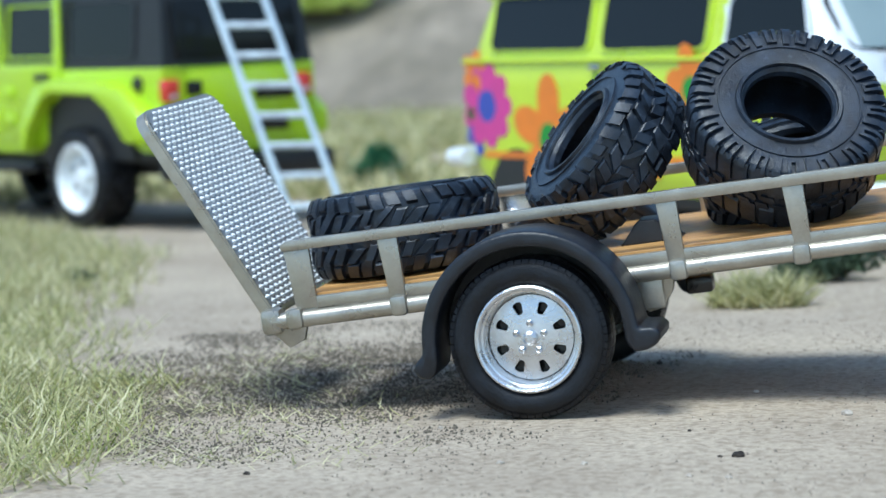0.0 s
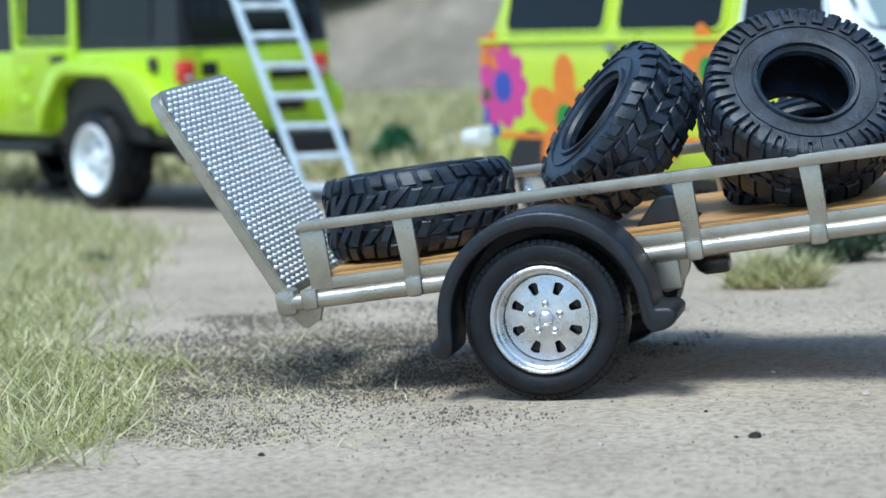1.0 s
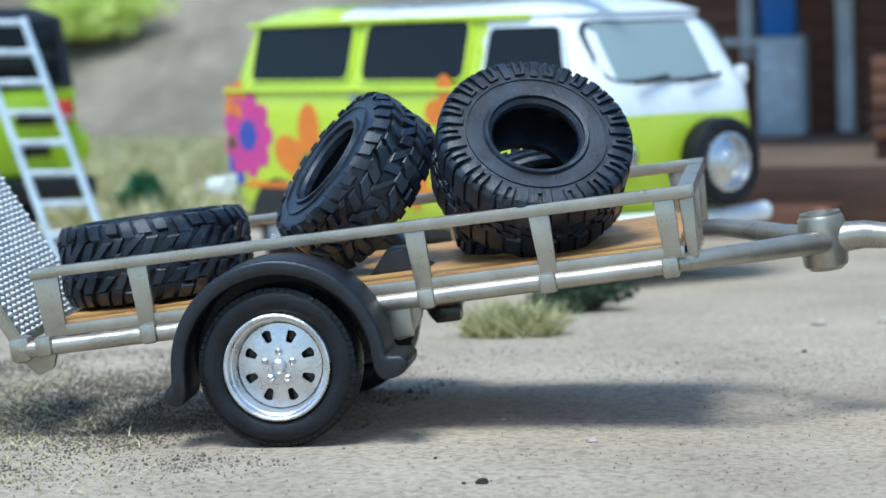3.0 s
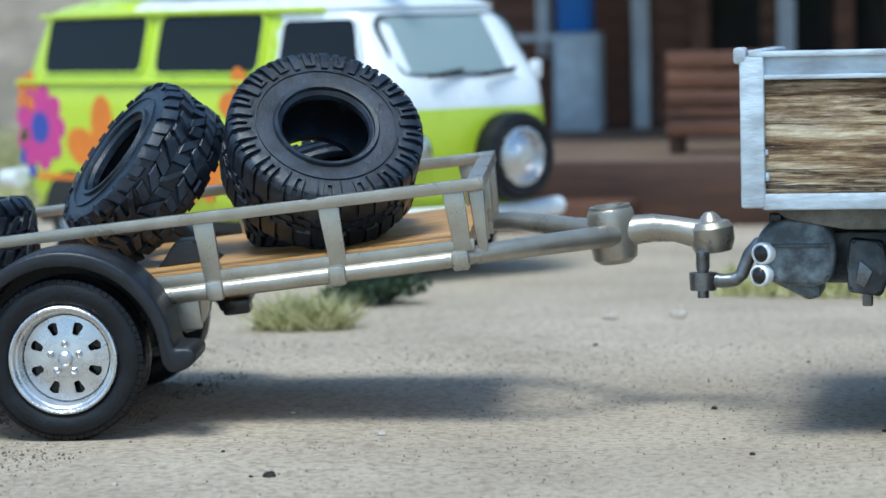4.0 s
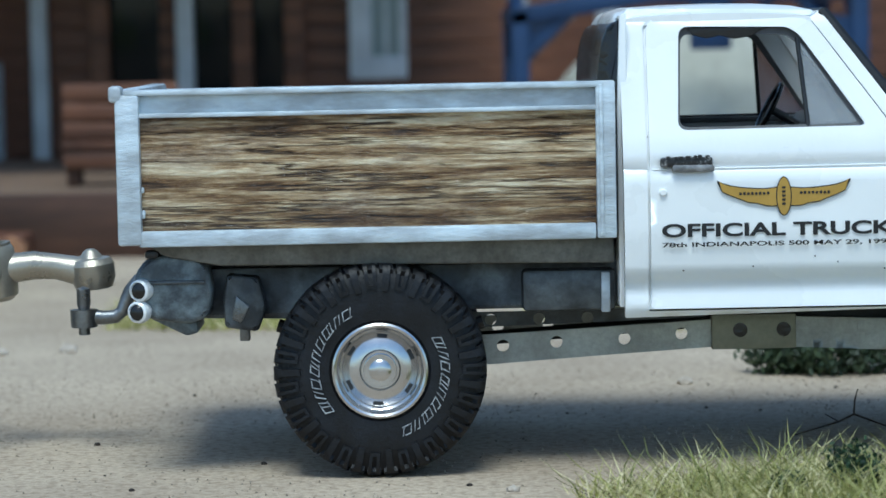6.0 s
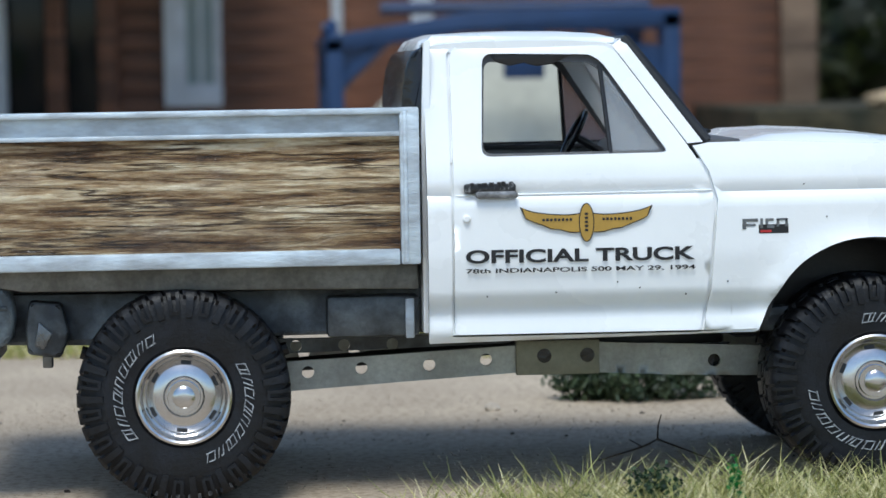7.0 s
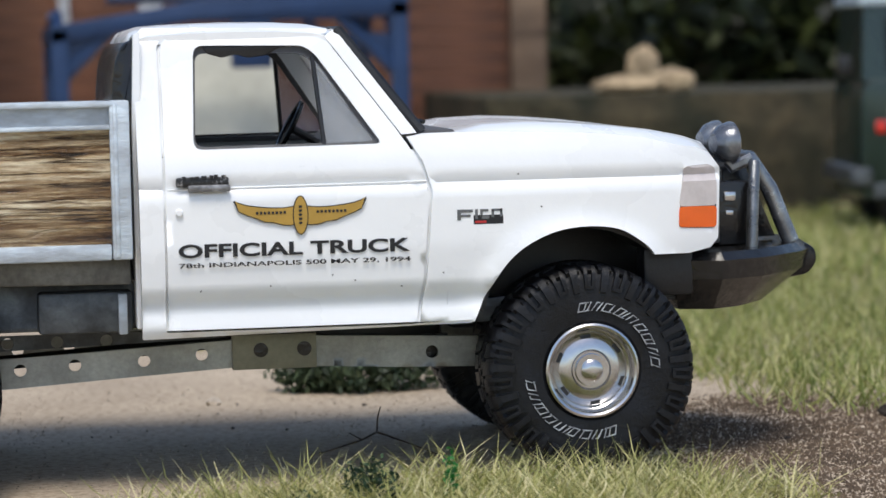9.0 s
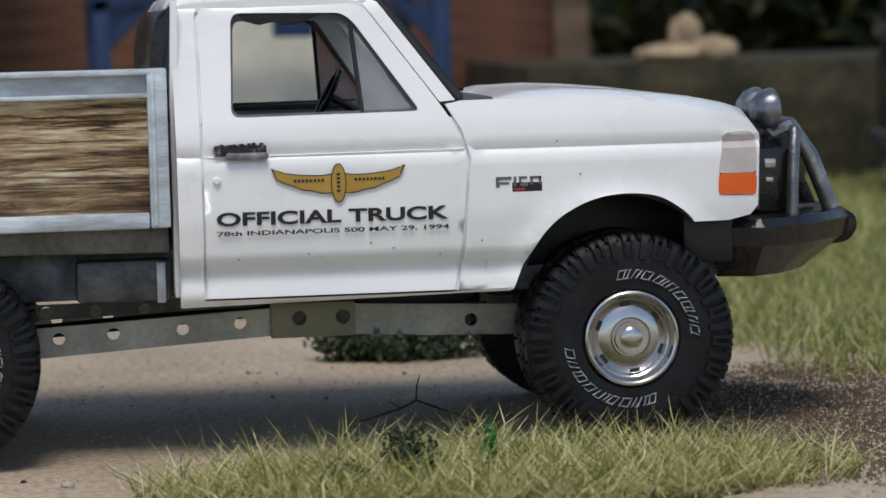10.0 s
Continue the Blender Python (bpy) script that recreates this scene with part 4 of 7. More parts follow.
for x0, x1, z0, z1 in ((37.3, 37.55, 17.65, 18.35), (37.55, 38.35, 18.15, 18.35), (37.55, 38.2, 17.85, 18.0), (38.5, 38.68, 17.7, 18.35), (38.85, 39.4, 18.18, 18.35), (38.85, 39.02, 17.95, 18.2), (38.95, 39.45, 17.7, 17.9), (39.6, 40.35, 18.2, 18.35), (39.6, 39.78, 17.8, 18.3), (40.18, 40.35, 17.8, 18.3)):
    add(badge, flat([(x0, z0), (x1, z0), (x1, z1), (x0, z1)], -0.42))
part("model_badge", badge, M_gun, truck, "chrome and black model badge on the wing")
part("badge_plate", flat([(38.4, 17.35), (40.4, 17.35), (40.4, 17.95), (38.4, 17.95)], -0.40), M_ink, truck)
part("badge_stripe", flat([(38.5, 17.42), (39.25, 17.42), (39.25, 17.58), (38.5, 17.58)], -0.44), M_redink, truck)
specks = bmesh.new()
for x, z in ((41.5, 20.6), (43.0, 18.4), (33.5, 13.4), (20.2, 13.5), (36.3, 14.2), (28.9, 14.3), (30.4, 13.9), (24.8, 13.7)):
    add(specks, flat([(x + 0.06 * math.cos(a), z + 0.06 * math.sin(a)) for a in range(6)], side_y(x, z) - 0.02, 0.02))
part("paint_chip", specks, M_ink, truck)

# lamps, grille, bumper
both("headlamp", lambda: skin(round_poly([(52.52, 18.08), (55.4, 18.02), (55.46, 20.48), (54.92, 20.84), (52.97, 20.74)], 0.3), [], lambda x, z: side_y(x, z) - 0.08, 0.8, 0.6), M_lens, "clear wrap-round headlamp")
both("turn_signal", lambda: skin(round_poly([(52.48, 16.68), (55.36, 16.55), (55.42, 18.0), (52.54, 18.06)], 0.3), [], lambda x, z: side_y(x, z) - 0.08, 0.8, 0.6), M_amber, "amber turn signal")
part("lamp_backing", rbox(52.3, 54.8, 2.4, TW - 2.4, 16.2, 20.8, 0.1), M_dirty, truck)
part("grille", rbox(54.6, 55.9, 3.2, TW - 3.2, 15.8, 21.2, 0.3), M_black, truck, "black front grille")
for k in range(5):
    part("grille_bar", rbox(55.8, 56.15, 3.6, TW - 3.6, 16.3 + k, 16.6 + k, 0.1), M_gun, truck)
BUMP = [(52.6, 2.6), (56.0, 1.6), (59.5, 3.6), (63.3, 8.0), (65.0, 11.5)]
BUMP = BUMP + [(x, TW - y) for x, y in BUMP[::-1]]


def bump_ring(z, s, dx=0.0):
    return [(53.5 + (x - 53.5) * s + dx, TW / 2 + (y - TW / 2) * (0.5 + s * 0.5), z) for x, y in BUMP]


bumper = part("front_bumper", loft([bump_ring(14.75, 0.94), bump_ring(14.2, 1.0), bump_ring(12.9, 0.97), bump_ring(10.7, 0.66, 0.6)]), M_gloss_black, truck, "gloss black angular steel bumper", deg=20)
part("bumper_mount", rbox(50.5, 54, 2.2, 4.6, 11.9, 15.2, 0.3), M_black, truck)
part("bumper_mount", rbox(50.5, 54, TW - 4.6, TW - 2.2, 11.9, 15.2, 0.3), M_black, truck)
for y in (11.5, TW - 11.5):
    part("tow_lug", prism(round_poly([(62.6, 12.0), (64.6, 12.3), (65.3, 13.2), (65.1, 14.2), (64.4, 14.6), (62.8, 14.4)], 0.45), y - 0.7, y + 0.7, 0.25), M_gloss_black, bumper)
    part("brace_plate", prism([(58.8, 20.1), (60.5, 20.2), (62.7, 15.0), (58.8, 14.9)], y + 1.1, y + 1.6, 0.1), M_gloss_black, truck, "black plate behind the bull bar")
bar = part("bull_bar", tube([(59.2, 6.3, 14.6), (59.5, 6.8, 18.5), (59.9, 7.8, 20.4), (60.1, 9.5, 20.9), (60.1, TW - 9.5, 20.9), (59.9, TW - 7.8, 20.4), (59.5, TW - 6.8, 18.5), (59.2, TW - 6.3, 14.6)], 0.42, 12), M_gun, truck, "dark metal bull bar")
for y in (9.8, TW - 9.8):
    part("brace", tube([(60.2, y, 20.6), (61.5, y, 18.6), (63.0, y, 14.8)], [0.55, 0.6, 0.62], 12), M_silver, bar)
part("winch", rbox(56.1, 59.0, 8.5, TW - 8.5, 14.6, 19.0, 0.3), M_gloss_black, truck, "glossy black winch block")
part("winch_plate", rbox(57.0, 59.4, 7.4, 8.6, 14.8, 19.3, 0.2), M_gloss_black, truck)
part("winch_knob", rbox(57.5, 58.4, 7.2, 7.5, 17.9, 18.6, 0.15), M_chrome, truck)
part("winch_knob", rbox(57.6, 58.2, 7.2, 7.5, 16.9, 17.3, 0.1), M_chrome, truck)
part("winch_plate", rbox(56.2, 57.2, 7.2, 8.2, 15.0, 18.6, 0.15), M_gun, truck)
for y in (8.6, 12.4):
    lamp = part("spot_lamp", lathe([(0, -0.9), (0.7, -0.85), (1.25, -0.35), (1.5, 0.35), (1.5, 0.6), (1.38, 0.7), (0, 0.62)], 28), M_silver, truck, "round silver spot lamp", m=Matrix.Translation((57.9, y, 21.95)) @ pose(0, 0, 0, 0, 0, -78))
    part("stem", tube([(58.2, y, 20.8), (58.4, y, 20.2), (59.9, y, 20.8)], 0.45, 8), M_silver, lamp)

# chassis
for s in (0, 1):
    fy = (lambda y: y) if not s else (lambda y: TW - y)
    lo, hi = sorted((fy(4.2), fy(5.6)))
    part("chassis_rail", prism(round_poly([(-14.5, 10.6), (-6, 10.4), (5, 10.8), (16.2, 10.8), (40, 10.4), (54, 11.5), (54, 13), (40, 12), (16, 13.9), (-13, 13.9)], 0.2), lo, hi, 0.1), M_frame, truck, "dark grey chassis rail")
    holes = [[(cx + 0.43 * math.cos(a), cz + 0.43 * math.sin(a)) for a in [k * 2 * math.pi / 14 for k in range(14)]] for cx, cz in ((8.4, 7.85), (12.1, 8.05), (16.8, 8.17), (20.75, 8.45))]
    y0 = fy(8.0)
    part("drilled_rail", skin([(1.5, 6.35), (7.6, 6.6), (15, 7.05), (23.0, 7.5), (23.0, 9.4), (14, 8.95), (1.5, 8.4)], holes, lambda x, z: y0, 0.4), M_rail, truck, "grey metal rail drilled with round holes")
    holes = [[(cx + 0.42 * math.cos(a), 9.62 + 0.42 * math.sin(a)) for a in [k * 2 * math.pi / 14 for k in range(14)]] for cx in (7.6, 10.95, 14.3)]
    part("drilled_rail", skin([(2, 9.0), (22.5, 9.5), (22.5, 10.15), (2, 10.15)], holes, lambda x, z: y0 + 0.7, 0.4), M_frame, truck)
    part("rail_plate", rbox(22.8, 28.6, *sorted((y0 - 0.45, y0 + 0.3)), 7.35, 9.75, 0.08), mat("dull_plate", (0.26, 0.26, 0.20), 0.5, 0.3, 0.1, 3), truck, "dull olive joining plate")
    # Black discs painted as the dark inside of two holes.
    for cx in (24.75, 27.75):
        part("rail_hole_disc", lathe([(0.5, 0.1), (0.5, -0.05), (0, -0.06)], 16), M_gloss_black, truck, m=Matrix.Translation((cx, y0 - 0.45 if not s else y0 + 0.3, 8.68)))
    holes = [[(36.7 + 0.45 * math.cos(a), 8.06 + 0.45 * math.sin(a)) for a in [k * 2 * math.pi / 14 for k in range(14)]]]
    part("drilled_rail", skin([(28.4, 7.4), (34, 7.1), (41.5, 6.9), (44, 7.2), (44, 9.0), (41, 9.0), (28.4, 9.5)], holes, lambda x, z: y0, 0.4), M_rail, truck)
    part("rail_hole_disc", lathe([(0.42, 0.1), (0.42, -0.1), (0, -0.14)], 14), M_rail, truck, m=Matrix.Translation((33.3, y0, 8.7)))
    # Black sheet added behind the near hole to show it as dark.
    if s == 0:
        part("hole_backing", rbox(35.5, 38, y0 + 1.2, y0 + 1.4, 7.0, 9.2, 0.0), M_gloss_black, truck)
    part("wheel_well", prism([(38.6, 12)] + [(46 + 6.9 * math.cos(radians(a)), 10.2 + 6.6 * math.sin(radians(a))) for a in range(170, 45, -12)] + [(51.0, 14.95), (53.2, 15.1), (53.4, 19.5), (39.5, 20.5), (37.5, 14)], *sorted((fy(1.0), fy(7.5))), 0.0), M_black, truck, "black inner wheel arch")
part("fuel_tank", rbox(9.6, 15.9, 2.6, 7.4, 10.7, 13.5, 0.35), M_frame, truck, "dark grey fuel tank")
part("tank_strap", rbox(14.9, 15.5, 2.35, 3.0, 10.6, 13.3, 0.1), M_grey, truck)
part("engine_block", rbox(38, 53, 9, 20.5, 9.5, 17, 0.5), M_black, truck)
for x in (0, 46.4):
    part("axle", tube([(x, 3, 7.2), (x, 11, 7.2), (x, TW - 11, 7.2), (x, TW - 3, 7.2)], 0.9, 14), M_gloss_black, truck, "black solid axle")
    part("differential", lathe([(0, -1.8), (1.3, -1.4), (1.9, 0), (1.3, 1.4), (0, 1.8)], 20), M_gloss_black, truck, m=Matrix.Translation((x, TW / 2, 7.2)))
    for y in (6.0, TW - 6.0):
        part("leaf_spring", tube([(x - 7, y, 9.8), (x - 3, y, 8.5), (x, y, 8.2), (x + 3, y, 8.5), (x + 7, y, 9.8)], 0.45, 8), M_black, truck)
part("gearbox", rbox(24, 38, 11, 19, 7.5, 11, 0.8), M_black, truck)
part("prop_shaft", tube([(2, TW / 2, 7.4), (25, TW / 2, 8.8)], 0.5, 10), M_black, truck)
mud_wheel(truck, (0, 0.15, 7.2), 0)
mud_wheel(truck, (46.4, 0.15, 7.2), -72)
mud_wheel(truck, (0, TW - 0.15, 7.2), 40, True)
mud_wheel(truck, (46.4, TW - 0.15, 7.2), 15, True)

# tray bed
bed = part("tray_floor", rbox(-16.6, 15.3, 0.9, TW - 0.9, 15.9, 16.5, 0.1), M_dirty, truck, "dirty grey tray floor")
part("tray_underside", prism([(-15.6, 15.9), (15.7, 15.9), (15.8, 14.0), (-10.5, 14.3), (-14.2, 15.0)], 1.3, TW - 1.3, 0.2), M_dirty, truck, "stained underside of the tray")
for s in (0, 1):
    fy = (lambda y: y) if not s else (lambda y: TW - y)
    dz = -0.45 * s
    bx = lambda x0, x1, y0, y1, z0, z1, b=0.12: rbox(x0, x1, *sorted((fy(y0), fy(y1))), z0 + dz, z1 + dz, b)
    part("side_panel", bx(-15.6, 14.6, 0.28, 0.75, 16.6, 24.5, 0.05), M_panel, truck, "weathered brown and cream wood-grain side panel")
    tr = part("top_rail", bx(-15.6, 14.7, 0.38, 0.95, 24.4, 25.8), M_grey, truck, "grey painted top rail")
    part("upper_lip", bx(-16.5, 15.2, -0.26, 1.0, 25.72, 26.12), M_grey, tr)
    part("lower_lip", bx(-15.6, 14.7, -0.15, 0.8, 24.25, 24.55, 0.08), M_grey, tr)
    part("bottom_rail", bx(-15.7, 14.5, -0.2, 0.9, 15.72, 16.78, 0.15), M_grey, truck, "grey painted bottom rail")
    part("corner_post", add(bx(-17.1, -15.5, -0.3, 1.4, 15.85, 25.8, 0.2), bx(-17.5, -16.6, -0.35, 1.2, 25.3, 26.4, 0.25)), M_grey, truck, "lumpy grey corner post")
    part("corner_post", add(bx(14.55, 15.85, -0.25, 1.2, 15.75, 26.15, 0.14), bx(14.75, 15.05, -0.38, 0, 15.9, 25.9, 0.08)), M_grey, truck, "grey corner post")
    part("weld", add(bx(-15.6, -15.3, 0.0, 0.3, 19.3, 19.7, 0.1), bx(-15.55, -15.25, 0.0, 0.3, 17.6, 18.2, 0.12)), M_grey, truck)
part("tailgate", rbox(-17.0, -16.3, 0.8, TW - 0.8, 16.0, 25.7, 0.1), M_grey, truck, "grey tailgate")
part("tailgate_cap", rbox(-17.4, -16.2, 0.6, TW - 0.6, 25.3, 26.1, 0.2), M_grey, truck)
part("headboard", rbox(14.7, 15.4, 0.8, TW - 0.8, 16.0, 25.6, 0.1), M_grey, truck, "grey headboard")
part("load_cover", rbox(-16.2, 14.6, 1.0, TW - 1.0, 23.6, 23.9, 0.05), M_dirty, truck, "grey tray lining")
# tail of the truck
M_valance = mat("blue_grey_valance", (0.17, 0.205, 0.225), 0.4, 0.2, 0.22, 1.6, 0.06, 0.4, dark=(0.055, 0.065, 0.075))
tail = [(-16.2, 11.3), (-16.45, 12.6), (-16.2, 13.9), (-15.6, 14.7), (-14.4, 15.1), (-12.6, 15.1), (-11.4, 14.4), (-11.1, 12.6), (-11.4, 10.9), (-12.6, 10.4), (-15.0, 10.7)]
part("tail_block", prism(round_poly(tail, 0.4), 1.8, TW - 1.8, 0.35, 3), M_valance, truck, "scuffed blue-grey rear valance", deg=45)
part("valance_plate", prism([(-16.2, 11.1), (-13.0, 9.5), (-12.2, 9.7), (-12.3, 10.5), (-15.2, 11.5)], 3.0, 9, 0.15), M_valance, truck)
part("valance_rib", rbox(-15.9, -11.6, 1.55, 2.0, 13.1, 13.35, 0.1), M_frame, truck)
part("spring_hanger", prism(round_poly([(-10.4, 10.0), (-8.2, 9.7), (-7.6, 11.2), (-8.1, 13.4), (-10.2, 13.6), (-10.5, 12.0)], 0.35), 2.9, 4.4, 0.25), M_frame, truck, "dark worn spring hanger")
part("hanger_rib", prism([(-9.9, 10.6), (-9.3, 10.3), (-8.7, 11.4), (-9.6, 12.2)], 2.65, 3.0, 0.1), M_gun, truck)
part("bracket", rbox(-9.6, -8.9, 5.6, 6.4, 8.8, 10.4, 0.1), M_gun, truck)
part("tail_latch", rbox(-15.5, -14.6, 1.2, 2.6, 14.9, 15.4, 0.15), M_black, truck)
for z, x in ((12.75, -15.95), (11.3, -16.1)):
    cup = part("tail_lamp", lathe([(0, 0.5), (0.68, 0.5), (0.77, 0.1), (0.72, -0.3), (0.58, -0.42), (0.5, -0.3), (0, -0.3)], 24), M_white, truck, "round white tail lamp with a black centre", m=Matrix.Translation((x + 0.1, 1.6, z)) @ pose(0, 0, 0, 0, 0, -25))
    part("lamp_centre", lathe([(0.0, 0.1), (0.6, 0.1), (0.55, -0.38), (0.28, -0.56), (0, -0.6)], 20), M_gloss_black, cup, m=Matrix.Translation((x + 0.12, 1.55, z)) @ pose(0, 0, 0, 0, 0, -10))
hy = 15.6
PX = -21.35
hit = part("tow_bar", tube([(-15.8, hy, 12.6), (-17.4, hy, 12.2), (-18.0, hy, 11.5), (-18.6, hy, 10.1), (-19.1, hy, 9.72), (-19.9, hy, 9.65), (-21.4, hy, 9.75)], [0.6, 0.58, 0.52, 0.48, 0.5, 0.5, 0.6], 12), M_gun, truck, "gunmetal tow bar")
part("ball_plate", lathe([(0, -0.75), (0.95, -0.75), (1.0, 0.5), (0, 0.5)], 20), M_gun, hit, m=Matrix.Translation((PX, hy, 9.75)) @ pose(0, 0, 0, 90, 0, 0))
part("ball_pin", lathe([(0, -1.35), (0.42, -1.3), (0.42, 0.6), (0.5, 0.9), (0.5, 2.0), (0, 2.2)], 18), M_gun, hit, m=Matrix.Translation((PX, hy, 9.75)) @ pose(0, 0, 0, 90, 0, 0))


# ---- utility trailer ----
HZ = 6.15
trailer = thing("utility_trailer", "bronze-grey single-axle utility trailer with a plank deck, hitched to the truck", "trailer", (-63.15, -2.83, 0), 7.7)
# the deck slopes up to the hitch and leans a little to the near side
PITCH = Matrix.Translation((0, 0, HZ)) @ pose(0, 0, 0, 0, -6.0, 0) @ Matrix.Translation((0, 9, 4)) @ pose(0, 0, 0, 2.0) @ Matrix.Translation((0, -9, -4))
V0, V1 = 5.0, 28.0
VC = (V0 + V1) / 2


def tpart(name, bm, material, parent=None, label="", deg=32):
    return part(name, bm, material, parent or trailer, label, m=PITCH, deg=deg)


# deck planks and side frame
for k in range(6):
    a = V0 + 0.35 + k * 3.75
    tpart("plank", rbox(-16.4, 28.2, a, a + 3.74, 4.1, 4.78 + 0.008 * (k % 2), 0.015, 1), M_deck, None, "honey-brown wooden deck plank")
for s in (0, 1):
    v = V0 if not s else V1
    q = -1 if not s else 1
    bx = lambda x0, x1, y0, y1, z0, z1, b=0.12: rbox(x0, x1, *sorted((v + q * y0, v + q * y1)), z0, z1, b)
    tpart("side_sill", bx(-17.0, 28.6, -0.5, 0.05, 3.75, 4.62, 0.12), M_pewter, None, "bronze-grey side sill")
    tpart("side_rail", prism(round_poly([(-17.7, 8.05), (29.4, 7.9), (29.7, 8.2), (29.5, 8.75), (-17.3, 8.78), (-17.8, 8.5)], 0.15), *sorted((v - q * 0.5, v + q * 0.25)), 0.08), M_pewter, None, "flat bronze-grey side rail")
    for u, w0, w1 in ((-16.6, 0.95, 0.8), (-9.9, 0.75, 0.6), (10.1, 0.75, 0.6), (18.9, 0.75, 0.6), (27.6, 0.75, 0.6)):
        tpart("post", prism([(u - w1 + 0.15, 3.8), (u + w1 + 0.15, 3.8), (u + w0 - 0.05, 8.1), (u - w0 - 0.05, 8.1)], *sorted((v - q * 0.35, v + q * 0.12)), 0.12), M_pewter, None, "tapered bronze-grey post")
    tb = tpart("lower_tube", tube([(-19.2, v - q * 0.1, 3.1), (-9.5, v - q * 0.1, 3.12), (10.2, v - q * 0.1, 3.25), (27.4, v - q * 0.1, 3.3)], 0.62, 14), M_pewter, None, "round lower frame tube")
    for u in (-17.4, -9.7, 10.3, 18.9, 27.5):
        tpart("tube_collar", rbox(u - 0.62, u + 0.62, *sorted((v - q * 0.7 - 0.4, v + q * 0.75)), 2.5, 3.95, 0.3), M_pewter, tb)
    tpart("hinge_lug", add(rbox(-20.0, -18.4, *sorted((v - q * 1.4, v + q * 0.5)), 2.2, 4.1, 0.45), prism(round_poly([(-19.4, 2.5), (-18.2, 1.1), (-17.0, 1.6), (-16.6, 2.8)], 0.2), *sorted((v - q * 0.6, v)), 0.1)), M_pewter, None, "cast hinge lug")
    # draw bar of the A-frame
    tpart("draw_bar", tube([(27.2, v - q * 0.2, 3.4), (30.5, v - q * 1.6, 3.35), (38.0, VC + (v - VC) * 0.10, 2.5)], [0.62, 0.72, 0.85], 14), M_pewter, None, "bronze-grey draw bar")
    tpart("spring_hanger", rbox(6.9, 9.0, *sorted((v - q * 0.8, v - q * 0.2)), 0.6, 3.2, 0.2), M_pewter, None)
    tpart("axle_bracket", prism(round_poly([(7.3, 3.0), (9.8, 3.1), (9.5, 1.6), (8.6, 0.5), (7.5, 0.3)], 0.3), *sorted((v - q * 2.2, v - q * 1.2)), 0.15), M_pewter, None)
    if s == 0:
        tpart("bump_stop", rbox(10.1, 12.0, v + 3.6, v + 5.4, 0.9, 2.1, 0.2), M_gloss_black, None, "black rubber bump stop")
for u in (-16.2, -5, 8, 18, 27.4):
    tpart("cross_member", rbox(u - 0.5, u + 0.5, V0, V1, 3.0, 4.05, 0.1), M_pewter, None)
tpart("front_rail", prism([(28.6, 7.9), (29.75, 7.9), (29.75, 8.75), (28.6, 8.75)], V0 - 0.1, V1 + 0.1, 0.1), M_pewter, None, "flat front rail")
for v in (V0 + 0.8, VC, V1 - 0.8):
    tpart("front_post", prism([(28.75, 3.6), (29.45, 3.6), (29.65, 8.0), (28.55, 8.0)], v - 0.4, v + 0.4, 0.12), M_pewter, None)
tpart("front_post", rbox(29.2, 29.6, V0 + 1.9, V0 + 2.3, 4.2, 8.0, 0.1), M_pewter, None)
# coupler
cp = tpart("coupler_block", lathe([(0, -2.05), (1.15, -2.05), (1.6, -1.7), (1.7, -0.9), (1.75, 0.9), (1.7, 1.7), (1.55, 1.95), (0, 2.0)], 28), M_pewter, None, "cast coupler block with a jack socket")
jack = tpart("jack_socket", lathe([(1.52, -0.6), (1.5, 0.12), (1.2, 0.12), (1.15, -0.1), (0, -0.1)], 24), M_pewter, cp)
tpart("coupler_neck", tube([(38.3, VC - 0.2, 2.6), (41.0, VC - 0.3, 2.6), (42.6, VC - 0.4, 2.3), (43.9, VC - 0.5, 1.85), (45.0, VC - 0.6, 1.6)], [1.15, 1.05, 0.95, 1.05, 1.2], 14), M_pewter, None, "cast coupler neck", deg=60)
cup_part = tpart("coupler_cup", lathe([(0, -1.35), (1.35, -1.3), (1.62, -0.6), (1.62, 0.45), (1.35, 0.85), (0.85, 0.95), (0.62, 1.3), (0.35, 1.55), (0, 1.6)], 26), M_pewter, None, "rounded ball cup")


def upright(ob, x, y, z):
    """Turns a lathed part's axis from y to z and sets it on the trailer's slope."""
    for v in ob.data.vertices:
        p = PITCH.inverted() @ (v.co / S)
        q = PITCH @ Vector((p.x + x, -p.z + y, p.y + z))
        v.co = q * S


upright(cp, 38.0, VC, 2.4)
upright(jack, 38.0, VC, 4.45)
upright(cup_part, 45.1, VC - 0.6, 1.7)


# ramp with a tread plate
ramp = tpart("ramp", bmesh.new(), M_pewter, None, "raised tail ramp with a bright tread plate")
RA = Vector((-18.9, 0, 3.6))
RB = Vector((-26.3, 0, 18.9))
rdir = (RB - RA).normalized()
rlen = (RB - RA).length
rn = Vector((rdir.z, 0, -rdir.x))
RM = Matrix(((rdir.x, 0, rn.x, RA.x), (0, 1, 0, 0), (rdir.z, 0, rn.z, RA.z), (0, 0, 0, 1)))


def on_ramp(bm):
    bm.transform(RM)
    return bm


